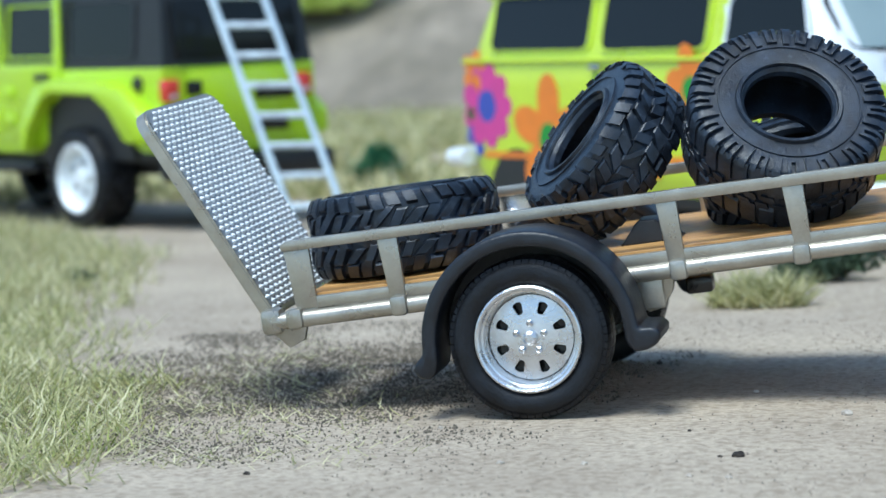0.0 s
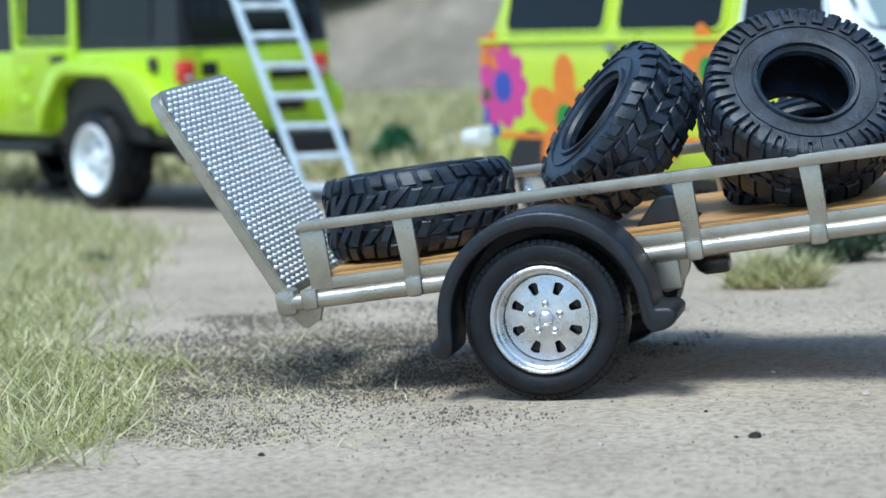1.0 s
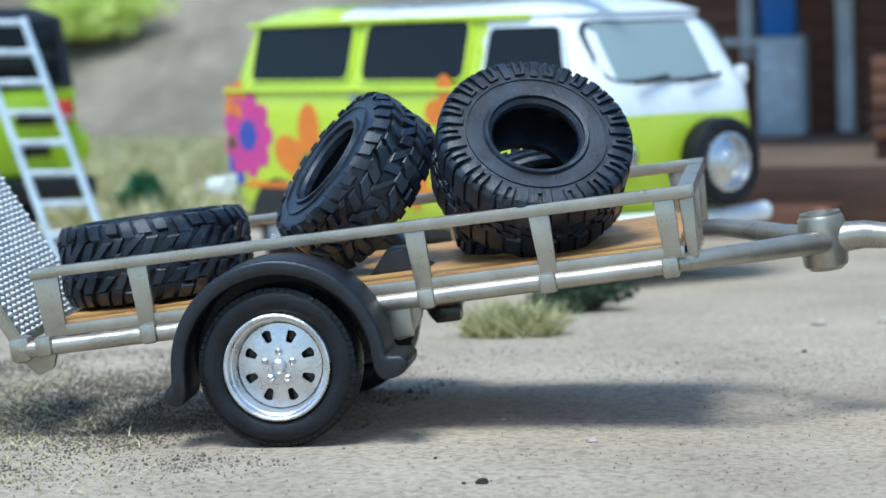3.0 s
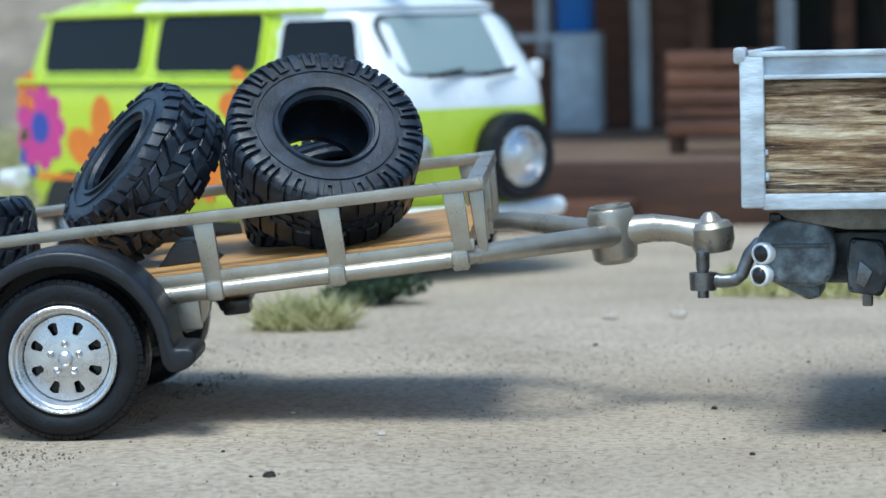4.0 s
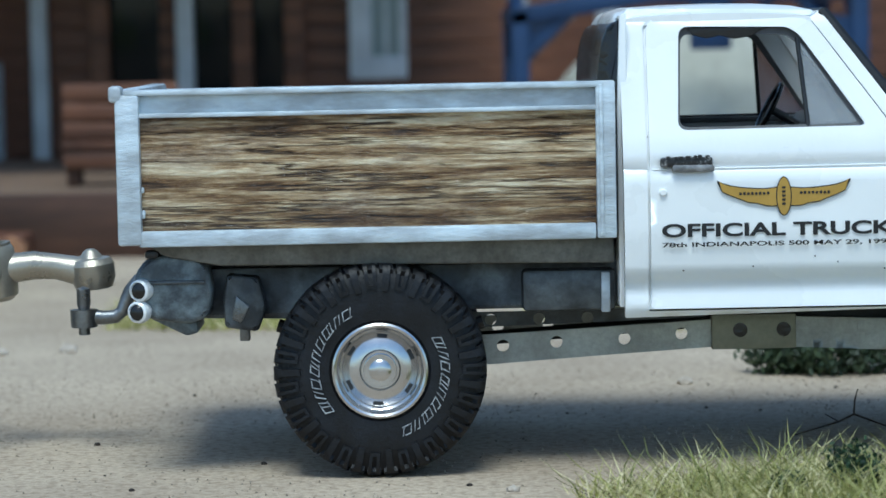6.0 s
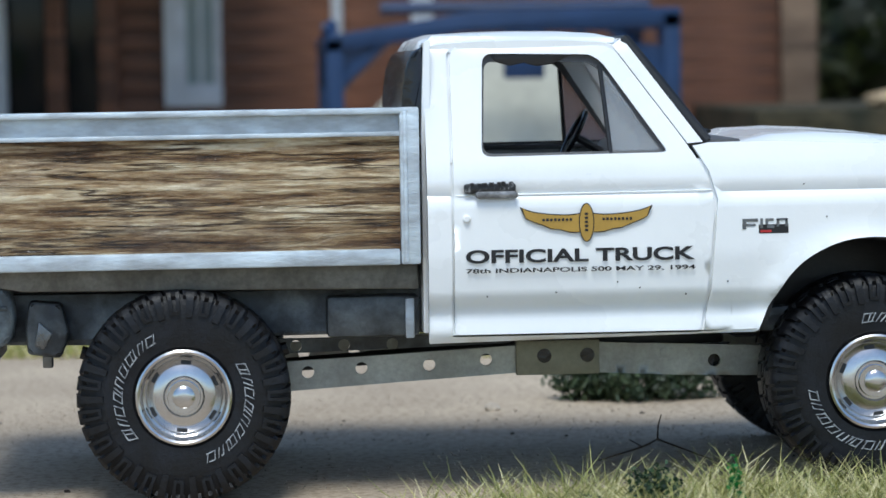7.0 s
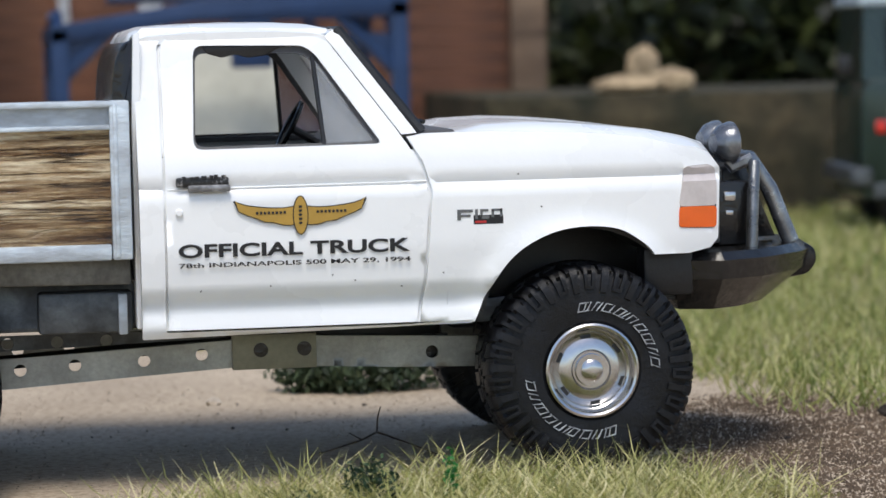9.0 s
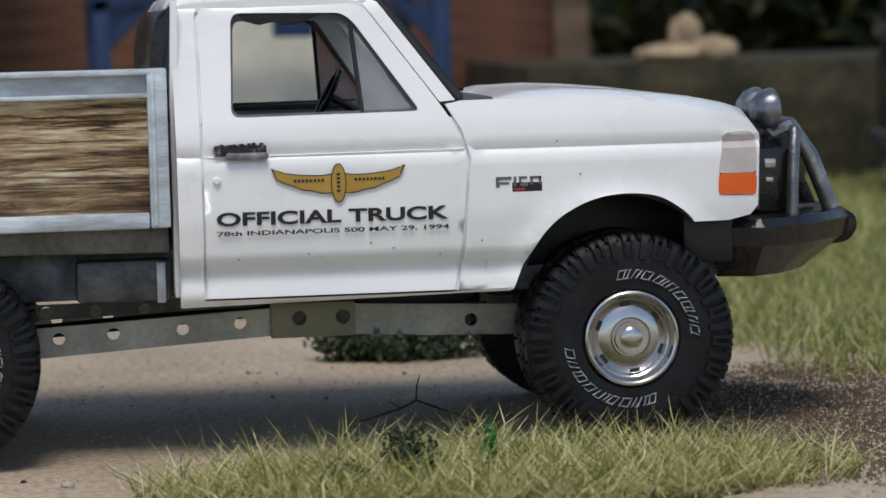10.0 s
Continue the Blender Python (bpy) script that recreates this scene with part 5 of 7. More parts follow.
out = round_poly([(0, V0 + 0.2), (rlen + 0.5, V0 + 0.2), (rlen + 0.7, V1 - 3.6), (0, V1 - 3.6)], [0.2, 1.9, 1.9, 0.2])
pb = bmesh.new()
f0 = pb.faces.new([pb.verts.new((a, b, -0.95)) for a, b in out])
ex = bmesh.ops.extrude_face_region(pb, geom=[f0])
for g in ex["geom"]:
    if isinstance(g, bmesh.types.BMVert):
        g.co.z = 0.0
bmesh.ops.bevel(pb, geom=[e for e in pb.edges if abs(e.verts[0].co.z - e.verts[1].co.z) < 1e-5], offset=0.15, segments=2, affect="EDGES")
tpart("ramp_panel", on_ramp(pb), M_pewter, ramp, "flat bronze-grey ramp panel", deg=40)
tp = bmesh.new()
r0 = round_poly([(0.4, V0 + 0.55), (rlen + 0.15, V0 + 0.55), (rlen + 0.35, V1 - 3.95), (0.4, V1 - 3.95)], [0.2, 1.7, 1.7, 0.2])
nu, nv = 40, 14
du, dv = (rlen - 0.1) / nu, (V1 - V0 - 4.5) / nv
tb0 = bmesh.new()
tb0.faces.new([tb0.verts.new((a, b, 0.03)) for a, b in r0])
# Darker grey base paints the shade between the studs.
tpart("tread_base", on_ramp(tb0), mat("tread_gap_shade", (0.34, 0.34, 0.33), 0.4, 0.3, 0.1, 2), ramp)
for i in range(nu):
    for j in range(nv):
        a, b = 0.4 + (i + 0.5) * du, V0 + 0.55 + (j + 0.5 + 0.5 * (i % 2) - 0.25) * dv
        if not inside((a, b), r0):
            continue
        q = [tp.verts.new((a + x * du * 0.52, b + y * dv * 0.40, 0.02)) for x, y in ((-1, 0), (0, -1), (1, 0), (0, 1))]
        t = tp.verts.new((a, b, 0.30))
        for k in range(4):
            tp.faces.new((q[k], q[(k + 1) % 4], t))
tpart("tread_plate", on_ramp(tp), M_plate_glint, ramp, "embossed tread plate studs, glint painted in white", deg=5)

# axle, wheels and mudguards

def guard_mesh():
    o, i = [], []
    for a in range(180, -1, -6):
        t = radians(a)
        o.append((0.15 + 7.55 * math.cos(t), 0.35 + 7.45 * math.sin(t)))
        i.append((0.15 + 6.55 * math.cos(t), 0.35 + 6.4 * math.sin(t)))
    left = [(-6.45, -0.6), (-6.7, -1.35), (-7.3, -1.65), (-7.95, -1.4), (-8.2, -0.8), (-8.0, -0.3), (-7.55, -0.05)]
    right = [(7.85, 0.2), (8.6, 0.2), (9.15, -0.05), (9.2, -0.6), (8.8, -1.1), (8.0, -1.4), (7.2, -1.4), (6.75, -0.7)]
    return prism(left + o + right + i[::-1], -0.55, 4.7, 0.3, 3)


tw = 33.0
for s in (0, 1):
    y0 = 0.0 if not s else tw
    gm = guard_mesh()
    if s:
        bmesh.ops.scale(gm, vec=(1, -1, 1), verts=gm.verts)
        bmesh.ops.translate(gm, vec=(0, tw, 0), verts=gm.verts)
    tpart("mudguard", gm, mat("mudguard_plastic", (0.011, 0.013, 0.019), 0.42, 0, 0.2, 1.5, 0.04, 0.5), None, "black moulded mudguard", deg=50)
    w = part("wheel", lathe([(0.8, 1.5), (0.8, 4.4), (0, 4.4)], 20), M_gun, trailer)
    w.matrix_local = mm(0, y0, HZ, 0, 0, 180 * s)
    bk = prism([(-6.6, -0.5)] + [(0.15 + 6.6 * math.cos(radians(a)), 0.35 + 6.5 * math.sin(radians(a))) for a in range(180, -1, -12)] + [(6.8, -0.5), (5, 2.4), (-5, 2.4)], *sorted(((4.4, 4.75) if not s else (tw - 4.75, tw - 4.4))))
    tpart("guard_back", bk, M_black, None)
    part("tyre", tyre_mesh(5.62, 3.9, 3.72, 64, "road"), M_rubber, w, "black road tyre with a fine shoulder tread", deg=40)
    rim = part("rim", lathe([(3.72, 1.4), (3.76, 0.3), (3.72, 0.05), (3.6, -0.02), (3.45, 0.05), (3.38, 0.25), (3.34, 0.5), (3.22, 0.56), (3.12, 1.0), (3.0, 1.5), (2.95, 2.1)], 60), M_satin, w, "silver eight-hole rim", deg=40)
    holes = []
    for k in range(8):
        a = radians(22.5 + 45 * k)
        ca, sa = math.cos(a), math.sin(a)
        holes.append([(r * ca - t * sa, r * sa + t * ca) for r, t in round_poly([(1.72, -0.2), (2.48, -0.36), (2.62, 0), (2.48, 0.36), (1.72, 0.2)], 0.14)])
    circ = [(2.95 * math.cos(a), 2.95 * math.sin(a)) for a in [k * 2 * math.pi / 48 for k in range(48)]]
    part("rim_face", skin(circ, holes, lambda x, z: 1.5 - 0.35 * (1 - min(1, math.hypot(x, z) / 2.9) ** 2), 0.2, 0.35), M_satin, rim, "drilled silver wheel face", deg=40)
    part("rim_shadow", lathe([(3.0, 2.2), (0, 2.2)], 40), M_gloss_black, rim)
    part("hub_cap", lathe([(0.56, 1.25), (0.5, 0.75), (0.3, 0.6), (0, 0.58)], 20), M_satin, rim)
    for k in range(5):
        a = radians(90 + 72 * k)
        part("wheel_nut", lathe([(0.27, 1.35), (0.25, 0.88), (0.14, 0.8), (0, 0.79)], 6), M_chrome, rim, m=Matrix.Translation((1.02 * math.cos(a), 0, 1.02 * math.sin(a))))
part("axle", tube([(0, 2, HZ), (0, tw - 2, HZ)], 0.55, 12), M_gloss_black, trailer)

# ---- loose tyres on the deck ----
TRM = pose(-63.15 * S, -2.83 * S, 0, 0, 0, 7.7)


def deck_pose(u, v, w, n, spin=0.0):
    """A pose on the trailer's slope whose y axis is -n, so that the outer side faces n."""
    n = Vector(n).normalized()
    y = -n
    x = Vector((1, 0, 0)) - y * y.x
    if x.length < 0.3:
        x = Vector((0, 1, 0)) - y * y.y
    x.normalize()
    z = x.cross(y)
    r = Matrix((x, y, z)).transposed().to_4x4()
    at = (PITCH @ Vector((u, v, w))) * S
    return TRM @ Matrix.Translation(at) @ PITCH.to_3x3().to_4x4() @ r @ pose(0, 0, 0, 0, spin, 0)


def loose_tyre(R, W, ri, lugs, style, label, m):
    bm = tyre_mesh(R, W, ri, lugs, style)
    for y0, sg in ((0.14, -1), (W - 0.14, 1)):
        add(bm, lathe([(ri + 0.30, y0), (ri + 0.36, y0 + sg * 0.2), (ri + 0.62, y0 + sg * 0.24), (ri + 0.72, y0)], 56))
        add(bm, lathe([(R * 0.70, y0), (R * 0.705, y0 + sg * 0.2), (R * 0.72, y0 + sg * 0.2), (R * 0.725, y0)], 56))
    bmesh.ops.translate(bm, vec=(0, -W / 2, 0), verts=bm.verts)
    ob = part("off_road_tyre", bm, M_dusty)
    ob.matrix_world = m
    return tagged(ob, label, "tyre", "loose tyres on the trailer")


loose_tyre(7.15, 6.0, 3.1, 34, "block", "worn black off-road tyre lying flat on the deck", deck_pose(-10.7, 14.6, 7.78, (0.0, 0.05, 1)))
loose_tyre(6.6, 5.6, 3.1, 32, "block", "black chunky off-road tyre leaning against another tyre", deck_pose(4.9, 14.6, 11.3, (-0.66, -0.33, 0.68), 10))
loose_tyre(7.05, 5.8, 3.1, 34, "mud", "black off-road tyre tilted towards the side rail, dusty", deck_pose(18.2, 11.6, 11.5, (0.30, -0.69, 0.68), 5))
loose_tyre(6.5, 5.0, 3.05, 32, "block", "black off-road tyre lying under a tilted tyre", deck_pose(17.3, 18.8, 7.9, (-0.12, -0.25, 0.96), 12))
ch = part("wheel_chock", prism(round_poly([(-2.2, 0), (2.2, 0), (0.6, 1.7), (-0.8, 1.7)], 0.2), -1.6, 1.6, 0.15), M_black)
ch.matrix_world = deck_pose(7.9, 11.5, 4.72, (0, -1, 0))
tagged(ch, "small black wedge on the deck planks", "wheel chock")


# ---- camper van ----
van = thing("camper_van", "lime and white flower-painted camper van with a front spare wheel", "van", (-68.1, 115.6, 0), -37)
VL, VW = 69.0, 26.5


def van_ring(z, x0, x1, y0, y1, r, n=5):
    pts = []
    for cx, cy, a in ((x1 - r, y1 - r, 0), (x0 + r, y1 - r, 90), (x0 + r, y0 + r, 180), (x1 - r, y0 + r, 270)):
        for k in range(n + 1):
            t = radians(a + 90 * k / n)
            pts.append((cx + r * math.cos(t), cy + r * math.sin(t), z))
    return pts


def resample(ring, n=120):
    pts = [Vector(p) for p in ring]
    d = [0]
    for i in range(len(pts)):
        d.append(d[-1] + (pts[(i + 1) % len(pts)] - pts[i]).length)
    out = []
    for k in range(n):
        t = d[-1] * k / n
        i = max(j for j in range(len(pts)) if d[j] <= t + 1e-9)
        f = (t - d[i]) / max(1e-9, d[i + 1] - d[i])
        out.append(tuple(pts[i].lerp(pts[(i + 1) % len(pts)], f)))
    return out


def van_body():
    rows = [(6.2, -66, -2.6, 1.2, VW - 1.2, 4), (7.2, -68, -0.9, 0.4, VW - 0.4, 5), (9, -68.8, 1.0, 0.1, VW - 0.1, 5.2), (11, -69, 1.9, 0, VW, 5), (14, -69, 2.2, 0, VW + 0.6, 4.8), (17, -69, 2.1, 0, VW + 0.8, 4.6), (19, -69, 1.9, 0, VW + 0.8, 4.6), (21.8, -68.8, 1.4, 0.1, VW + 0.7, 4.5),
            (22.6, -68.5, 0.8, 0.4, VW + 0.4, 4.4), (24.5, -68.0, -0.4, 0.8, VW, 4.3), (28, -66.8, -2.8, 1.6, VW - 0.8, 4.2), (30.0, -66.0, -4.4, 2.1, VW - 1.3, 4.2), (30.4, -66.2, -4.0, 1.9, VW - 1.1, 4.2), (31.2, -65.0, -5.8, 3.2, VW - 2.6, 4.4), (32.2, -62, -10, 6, VW - 6, 4.6), (32.6, -55, -20, 9.5, VW - 9.5, 3.7)]
    bm = loft([resample(van_ring(*r)) for r in rows])
    for f in bm.faces:
        c = f.calc_center_median()
        front = c.x > -16.5 and c.z > 19.0 and not (c.x < 0 and c.z < 22)
        f.material_index = 1 if front or (c.z > 30.2 and c.x > -46) else 0
    return bm


part("body", van_body(), [M_limeb, M_white], van, "lime lower body with a white front", deg=40)


def side_in(z):
    return float(np.interp(z, [21.8, 22.6, 24.5, 28, 30], [0.1, 0.4, 0.8, 1.6, 2.1]))


for x0, x1, z0, z1, nm in ((-62.5, -41.2, 23.3, 30.2, 0), (-39.4, -18.9, 23.2, 30.1, 1), (-16.0, -1.2, 23.0, 29.2, 2)):
    o = rounded(x0, x1, z0, z1, 1.2) if nm < 2 else round_poly([(x0, z0), (x1 + 0.2, z0), (x1 - 2.0, z1), (x0, z1)], 1.1)
    i = grow(o, 0.95, (x0 + x1) / 2, (z0 + z1) / 2)
    wn = part("window", skin(o, [i], lambda x, z: side_in(z) - 0.35, 0.7, 1.2), M_limeb if nm < 2 else M_white, van, "side window in a painted frame")
    part("pane", skin(i, [], lambda x, z: side_in(z) - 0.25, 0.3, 2.0), M_glassdark, wn, "dark glass pane")


def front_x(z):
    return float(np.interp(z, [19, 21.8, 22.6, 24.5, 28, 30], [1.9, 1.4, 0.8, -0.4, -2.8, -4.4]))


def on_front(y0, y1, z0, z1, r, off, thick, hole=None):
    """A panel on the van's sloping front, drawn across y and z."""
    o = rounded(y0, y1, z0, z1, r)
    hs = [grow(o, hole, (y0 + y1) / 2, (z0 + z1) / 2)] if hole else []
    bm = skin(o, hs, lambda y, z: 0, 0.0001, 1.2)
    for v in bm.verts:
        y, z, t = v.co.x, v.co.z, 1 if v.co.y > 5e-5 else 0
        bow = -1.6 * ((y - VW / 2) / (VW / 2)) ** 4 - 0.7 * ((y - VW / 2) / (VW / 2)) ** 2
        v.co = Vector((front_x(z) + bow + off - t * thick, y, z))
    return bm


ws2 = part("windscreen", on_front(4.0, VW - 1.0, 22.7, 29.5, 2.0, 0.5, 0.5, 0.95), M_black, van, "black windscreen rubber")
part("pane", on_front(4.5, VW - 1.5, 22.9, 29.3, 1.8, 0.35, 0.3), M_glassmid, ws2, "windscreen with its pale reflection put into the colour")
for y in (7.5, 15.5):
    part("wiper", tube([(2.0, y, 22.6), (1.3, y + 5.5, 23.2)], 0.22, 6), M_black, van)
part("belt_moulding", tube([(-67.5, -0.05, 22.2), (-40, -0.1, 22.2), (-6, -0.05, 22.1)], 0.3, 8), M_limeb, van)
part("gutter", tube([(-64, 1.7, 30.2), (-40, 1.6, 30.3), (-9, 1.8, 30.2)], 0.35, 8), M_limeb, van)
part("door_gap", rbox(-39.9, -39.6, -0.06, 0.2, 9, 22, 0.0), M_green, van)
part("door_handle", rbox(-40.6, -38.4, -0.5, 0.0, 21.0, 21.6, 0.15), M_chrome, van)
for x, y0 in ((-12.5, 0.3), (-12.5, VW - 0.3), (-56.5, 0.3), (-56.5, VW - 0.3)):
    far = y0 > 10
    w = part("wheel", lathe([(0.9, 0.3), (0.9, 3.4), (0, 3.4)], 16), M_gun, van)
    w.matrix_local = mm(x, y0, 5.1, 0, 0, 180 if far else 0)
    part("tyre", tyre_mesh(5.1, 3.8, 3.1, 40, "road"), M_rubber, w)
    part("rim", lathe([(3.15, 1.2), (3.1, 0.1), (2.8, 0.0), (2.5, 0.6), (1.6, 0.4), (1.4, 0.1), (0, 0.0)], 32), M_satin, w, "silver steel rim")
    part("wheel_arch", prism([(x + 6.0 * math.cos(radians(a)), 5.4 + 6.0 * math.sin(radians(a))) for a in range(0, 181, 15)], *((-0.08, 4.5) if not far else (VW - 4.5, VW + 0.08))), M_black, van)
part("floor_pan", rbox(-66, -3, 1.5, VW - 1.5, 4.6, 6.6, 0.3), M_black, van)
fb = part("front_bumper", tube([(-4, -1.3, 7.4), (0.8, -0.6, 7.3), (2.2, 4, 7.2), (2.6, VW / 2, 7.2), (2.2, VW - 4, 7.2), (1.0, VW + 1.0, 7.3)], 1.1, 12), M_white, van, "white front bumper")
part("rear_bumper", tube([(-66.5, -0.6, 10.2), (-70, -0.4, 10.2), (-71.5, 3, 10.2), (-71.5, VW - 3, 10.2), (-70, VW + 0.4, 10.2)], 1.1, 12), M_white, van, "white rear bumper")
sp = part("spare_wheel", lathe([(0.8, 0.3), (0.8, 3.2), (0, 3.2)], 16), M_gun, van)
sp.matrix_local = mm(5.0, 18.6, 13.4, 0, 0, 90) @ pose(0, 0, 0, 0, 0, 0)
part("tyre", tyre_mesh(5.0, 3.4, 3.3, 44, "road"), M_rubber, sp, "black spare tyre")
part("rim", lathe([(3.35, 1.0), (3.3, 0.1), (3.0, 0.0), (2.8, 0.6), (2.1, 0.35), (1.6, 0.1), (1.2, -0.3), (0, -0.4)], 36), M_satin, sp, "silver rim and hubcap")
for y in (5.2, VW - 4.5):
    hl = part("headlamp", lathe([(2.1, 0.4), (2.1, -0.3), (1.9, -0.5), (0, -0.9)], 24), M_chrome, van, m=Matrix.Translation((2.0, y, 14.4)) @ pose(0, 0, 0, 0, 0, 90))
for y in (3.2, VW - 3.2):
    part("turn_signal", rbox(0.6, 1.7, y - 1.5, y + 1.5, 9.3, 10.3, 0.3), M_orange, van, "orange turn signal")
part("door_mirror", add(tube([(-3, VW - 0.4, 22.5), (-2.6, VW + 1.4, 23.0)], 0.2, 6), rbox(-3.0, -2.2, VW + 0.6, VW + 2.2, 21.8, 24.0, 0.35)), M_white, van)
# flower decals
def petals(cx, cz, n, r, pr, ph=0.0, sq=1.0):
    bm = bmesh.new()
    for k in range(n):
        a = ph + 2 * math.pi * k / n
        px, pz = cx + r * math.cos(a), cz + r * math.sin(a)
        add(bm, prism([(px + pr * 1.35 * math.cos(t) * math.cos(a) - pr * sq * math.sin(t) * math.sin(a), pz + pr * 1.35 * math.cos(t) * math.sin(a) + pr * sq * math.sin(t) * math.cos(a)) for t in [j * 2 * math.pi / 14 for j in range(14)]], 0.0, -0.10 - 0.002 * k))
    return bm


def disc2(cx, cz, r, y=-0.14):
    return prism([(cx + r * math.cos(t), cz + r * math.sin(t)) for t in [j * 2 * math.pi / 18 for j in range(18)]], 0.0, y)


part("flower_decal", petals(-62.6, 16.6, 9, 3.3, 1.55), M_magenta, van, "magenta flower with a blue centre")
part("flower_centre", disc2(-62.6, 16.6, 2.0), M_blue, van)
part("flower_decal", petals(-49.5, 13.0, 5, 4.3, 2.5, 1.57, 0.9), M_orange, van, "large orange flower")
part("flower_centre", disc2(-49.5, 12.6, 2.0), M_green, van)
part("flower_decal", petals(-21.5, 19.5, 5, 2.6, 1.5, 0.6), M_orange, van, "orange flower")
part("flower_centre", disc2(-21.5, 18.6, 1.6), M_green, van)
part("flower_decal", petals(-65.2, 21.0, 5, 1.5, 0.9), M_orange, van, "small orange flower")
part("flower_decal", petals(-30, 12, 6, 2.4, 1.3), M_orange, van, "orange flower")
part("flower_decal", petals(-65.5, 13.4, 5, 1.1, 0.7), M_blue, van, "small blue flower")
part("dot_decal", disc2(-64.6, 11.2, 0.9, -0.1), M_blue, van)
part("leaf_decal", disc2(-66.2, 15.6, 0.9, -0.11), M_green, van)
part("leaf_decal", disc2(-65.2, 18.8, 0.7, -0.09), M_green, van)
part("sill_stripe", rbox(-63.5, -16, -0.13, 0.1, 10.2, 10.9, 0.0), M_orange, van)
bd = part("surfboard", loft([[(x, VW / 2 - 6 + w * math.cos(t), 34.2 + 0.5 * math.sin(t) + 0.0012 * (x + 30) ** 2 * 0.5) for t in [k * math.pi / 6 for k in range(12)]] for x, w in ((-58, 0.3), (-52, 2.6), (-40, 3.8), (-25, 4.0), (-12, 3.0), (-3, 1.0), (-1, 0.2))]), M_white)
bd.matrix_world = van.matrix_world.copy()
tagged(bd, "white surfboard lying on the roof of the camper van", "surfboard")

# ---- lime off-road car ----
car = thing("off_road_car", "lime off-road car with a black hardtop and white wheels", "car", (-187.6, 176.9, 0), -31)
JW = 28.0
part("body", add(prism(round_poly([(19.5, 10.5), (19.5, 22.6), (-38, 22.6), (-40, 21.5), (-63, 20.5), (-64, 12), (-60, 11), (-24, 10.4), (-14, 10.4), (-9, 12), (11, 12), (14, 10.5)], 0.6), 2.0, JW, 0.5), rbox(-62, -36, 3.5, JW - 1.5, 19.5, 22.3, 0.6)), M_lime, car, "lime tub and bonnet", deg=40)


def flare(x):
    lo = [(-12.6, 11.0), (-11.6, 14.0), (-7.6, 18.4), (-5.0, 19.2), (5.5, 19.0), (9.5, 16.8), (13.5, 12.4), (18.4, 12.2), (18.4, 15.6), (13.2, 19.6), (7.5, 21.0), (-6.0, 21.2), (-9.8, 19.8), (-13.6, 14.5), (-14.6, 11.0)]
    return prism([(a + x, b) for a, b in lo], -0.9, 2.4, 0.35)


for x in (0, -50):
    part("wheel_flare", flare(x), M_lime, car, "lime wheel flare", deg=40)
    fl = flare(x)
    bmesh.ops.scale(fl, vec=(1, -1, 1), verts=fl.verts)
    bmesh.ops.translate(fl, vec=(0, JW + 2, 0), verts=fl.verts)
    part("wheel_flare", fl, M_lime, car, deg=40)
    for far in (0, 1):
        w = part("wheel", lathe([(1, 1.0), (1, 5.5), (0, 5.5)], 16), M_gun, car)
        w.matrix_local = mm(x, -0.5 if not far else JW + 2.5, 7.2, 0, 0, 180 * far)
        part("tyre", tyre_mesh(7.4, 6.4, 4.9, 30, "block"), M_rubber, w, "chunky black tyre")
        part("rim", lathe([(4.95, 2.0), (4.95, 0.2), (4.7, 0.0), (4.4, 0.3), (4.1, 1.4), (3.2, 1.7), (1.7, 1.2), (1.2, 0.8), (0, 0.7)], 36), M_white, w, "white deep-dish rim")
        for k in range(5):
            a = 2 * math.pi * k / 5
            part("wheel_nut", lathe([(0.35, 1.5), (0.35, 0.95), (0, 0.9)], 8), M_gun, w, m=Matrix.Translation((2.2 * math.cos(a), 0, 2.2 * math.sin(a))))
    part("inner_arch", prism([(x - 10, 10), (x - 9, 17), (x - 5, 19), (x + 5, 18.5), (x + 10, 15.5), (x + 13, 10)], 1.5, JW + 0.5), M_black, car)
part("hardtop", loft([[(19.4, 2.3, 22.55), (-20, 2.3, 22.55), (-36, 2.3, 22.55), (-36, JW - 0.3, 22.55), (-20, JW - 0.3, 22.55), (19.4, JW - 0.3, 22.55)], [(18.0, 3.2, 32.5), (-20, 3.2, 32.7), (-30, 3.4, 32.5), (-30, JW - 1.4, 32.5), (-20, JW - 1.2, 32.7), (18.0, JW - 1.2, 32.5)], [(15.5, 6, 34.0), (-18, 6, 34.2), (-26, 6, 34.0), (-26, JW - 4, 34.0), (-18, JW - 4, 34.2), (15.5, JW - 4, 34.0)]]), M_black, car, "black hardtop", deg=30)


def car_glass(x0, x1, z0, z1, nm, frame_m):
    o = rounded(x0, x1, z0, z1, 0.9)
    i = grow(o, 0.93, (x0 + x1) / 2, (z0 + z1) / 2)
    sl = lambda x, z: 2.3 + 0.9 * (z - 22.55) / 9.95
    wn = part("window", skin(o, [i], lambda x, z: sl(x, z) - 0.25, 0.5, 1.5), frame_m, car)
    part("pane", skin(i, [], lambda x, z: sl(x, z) - 0.1, 0.2, 2.5), M_glassdark, wn)


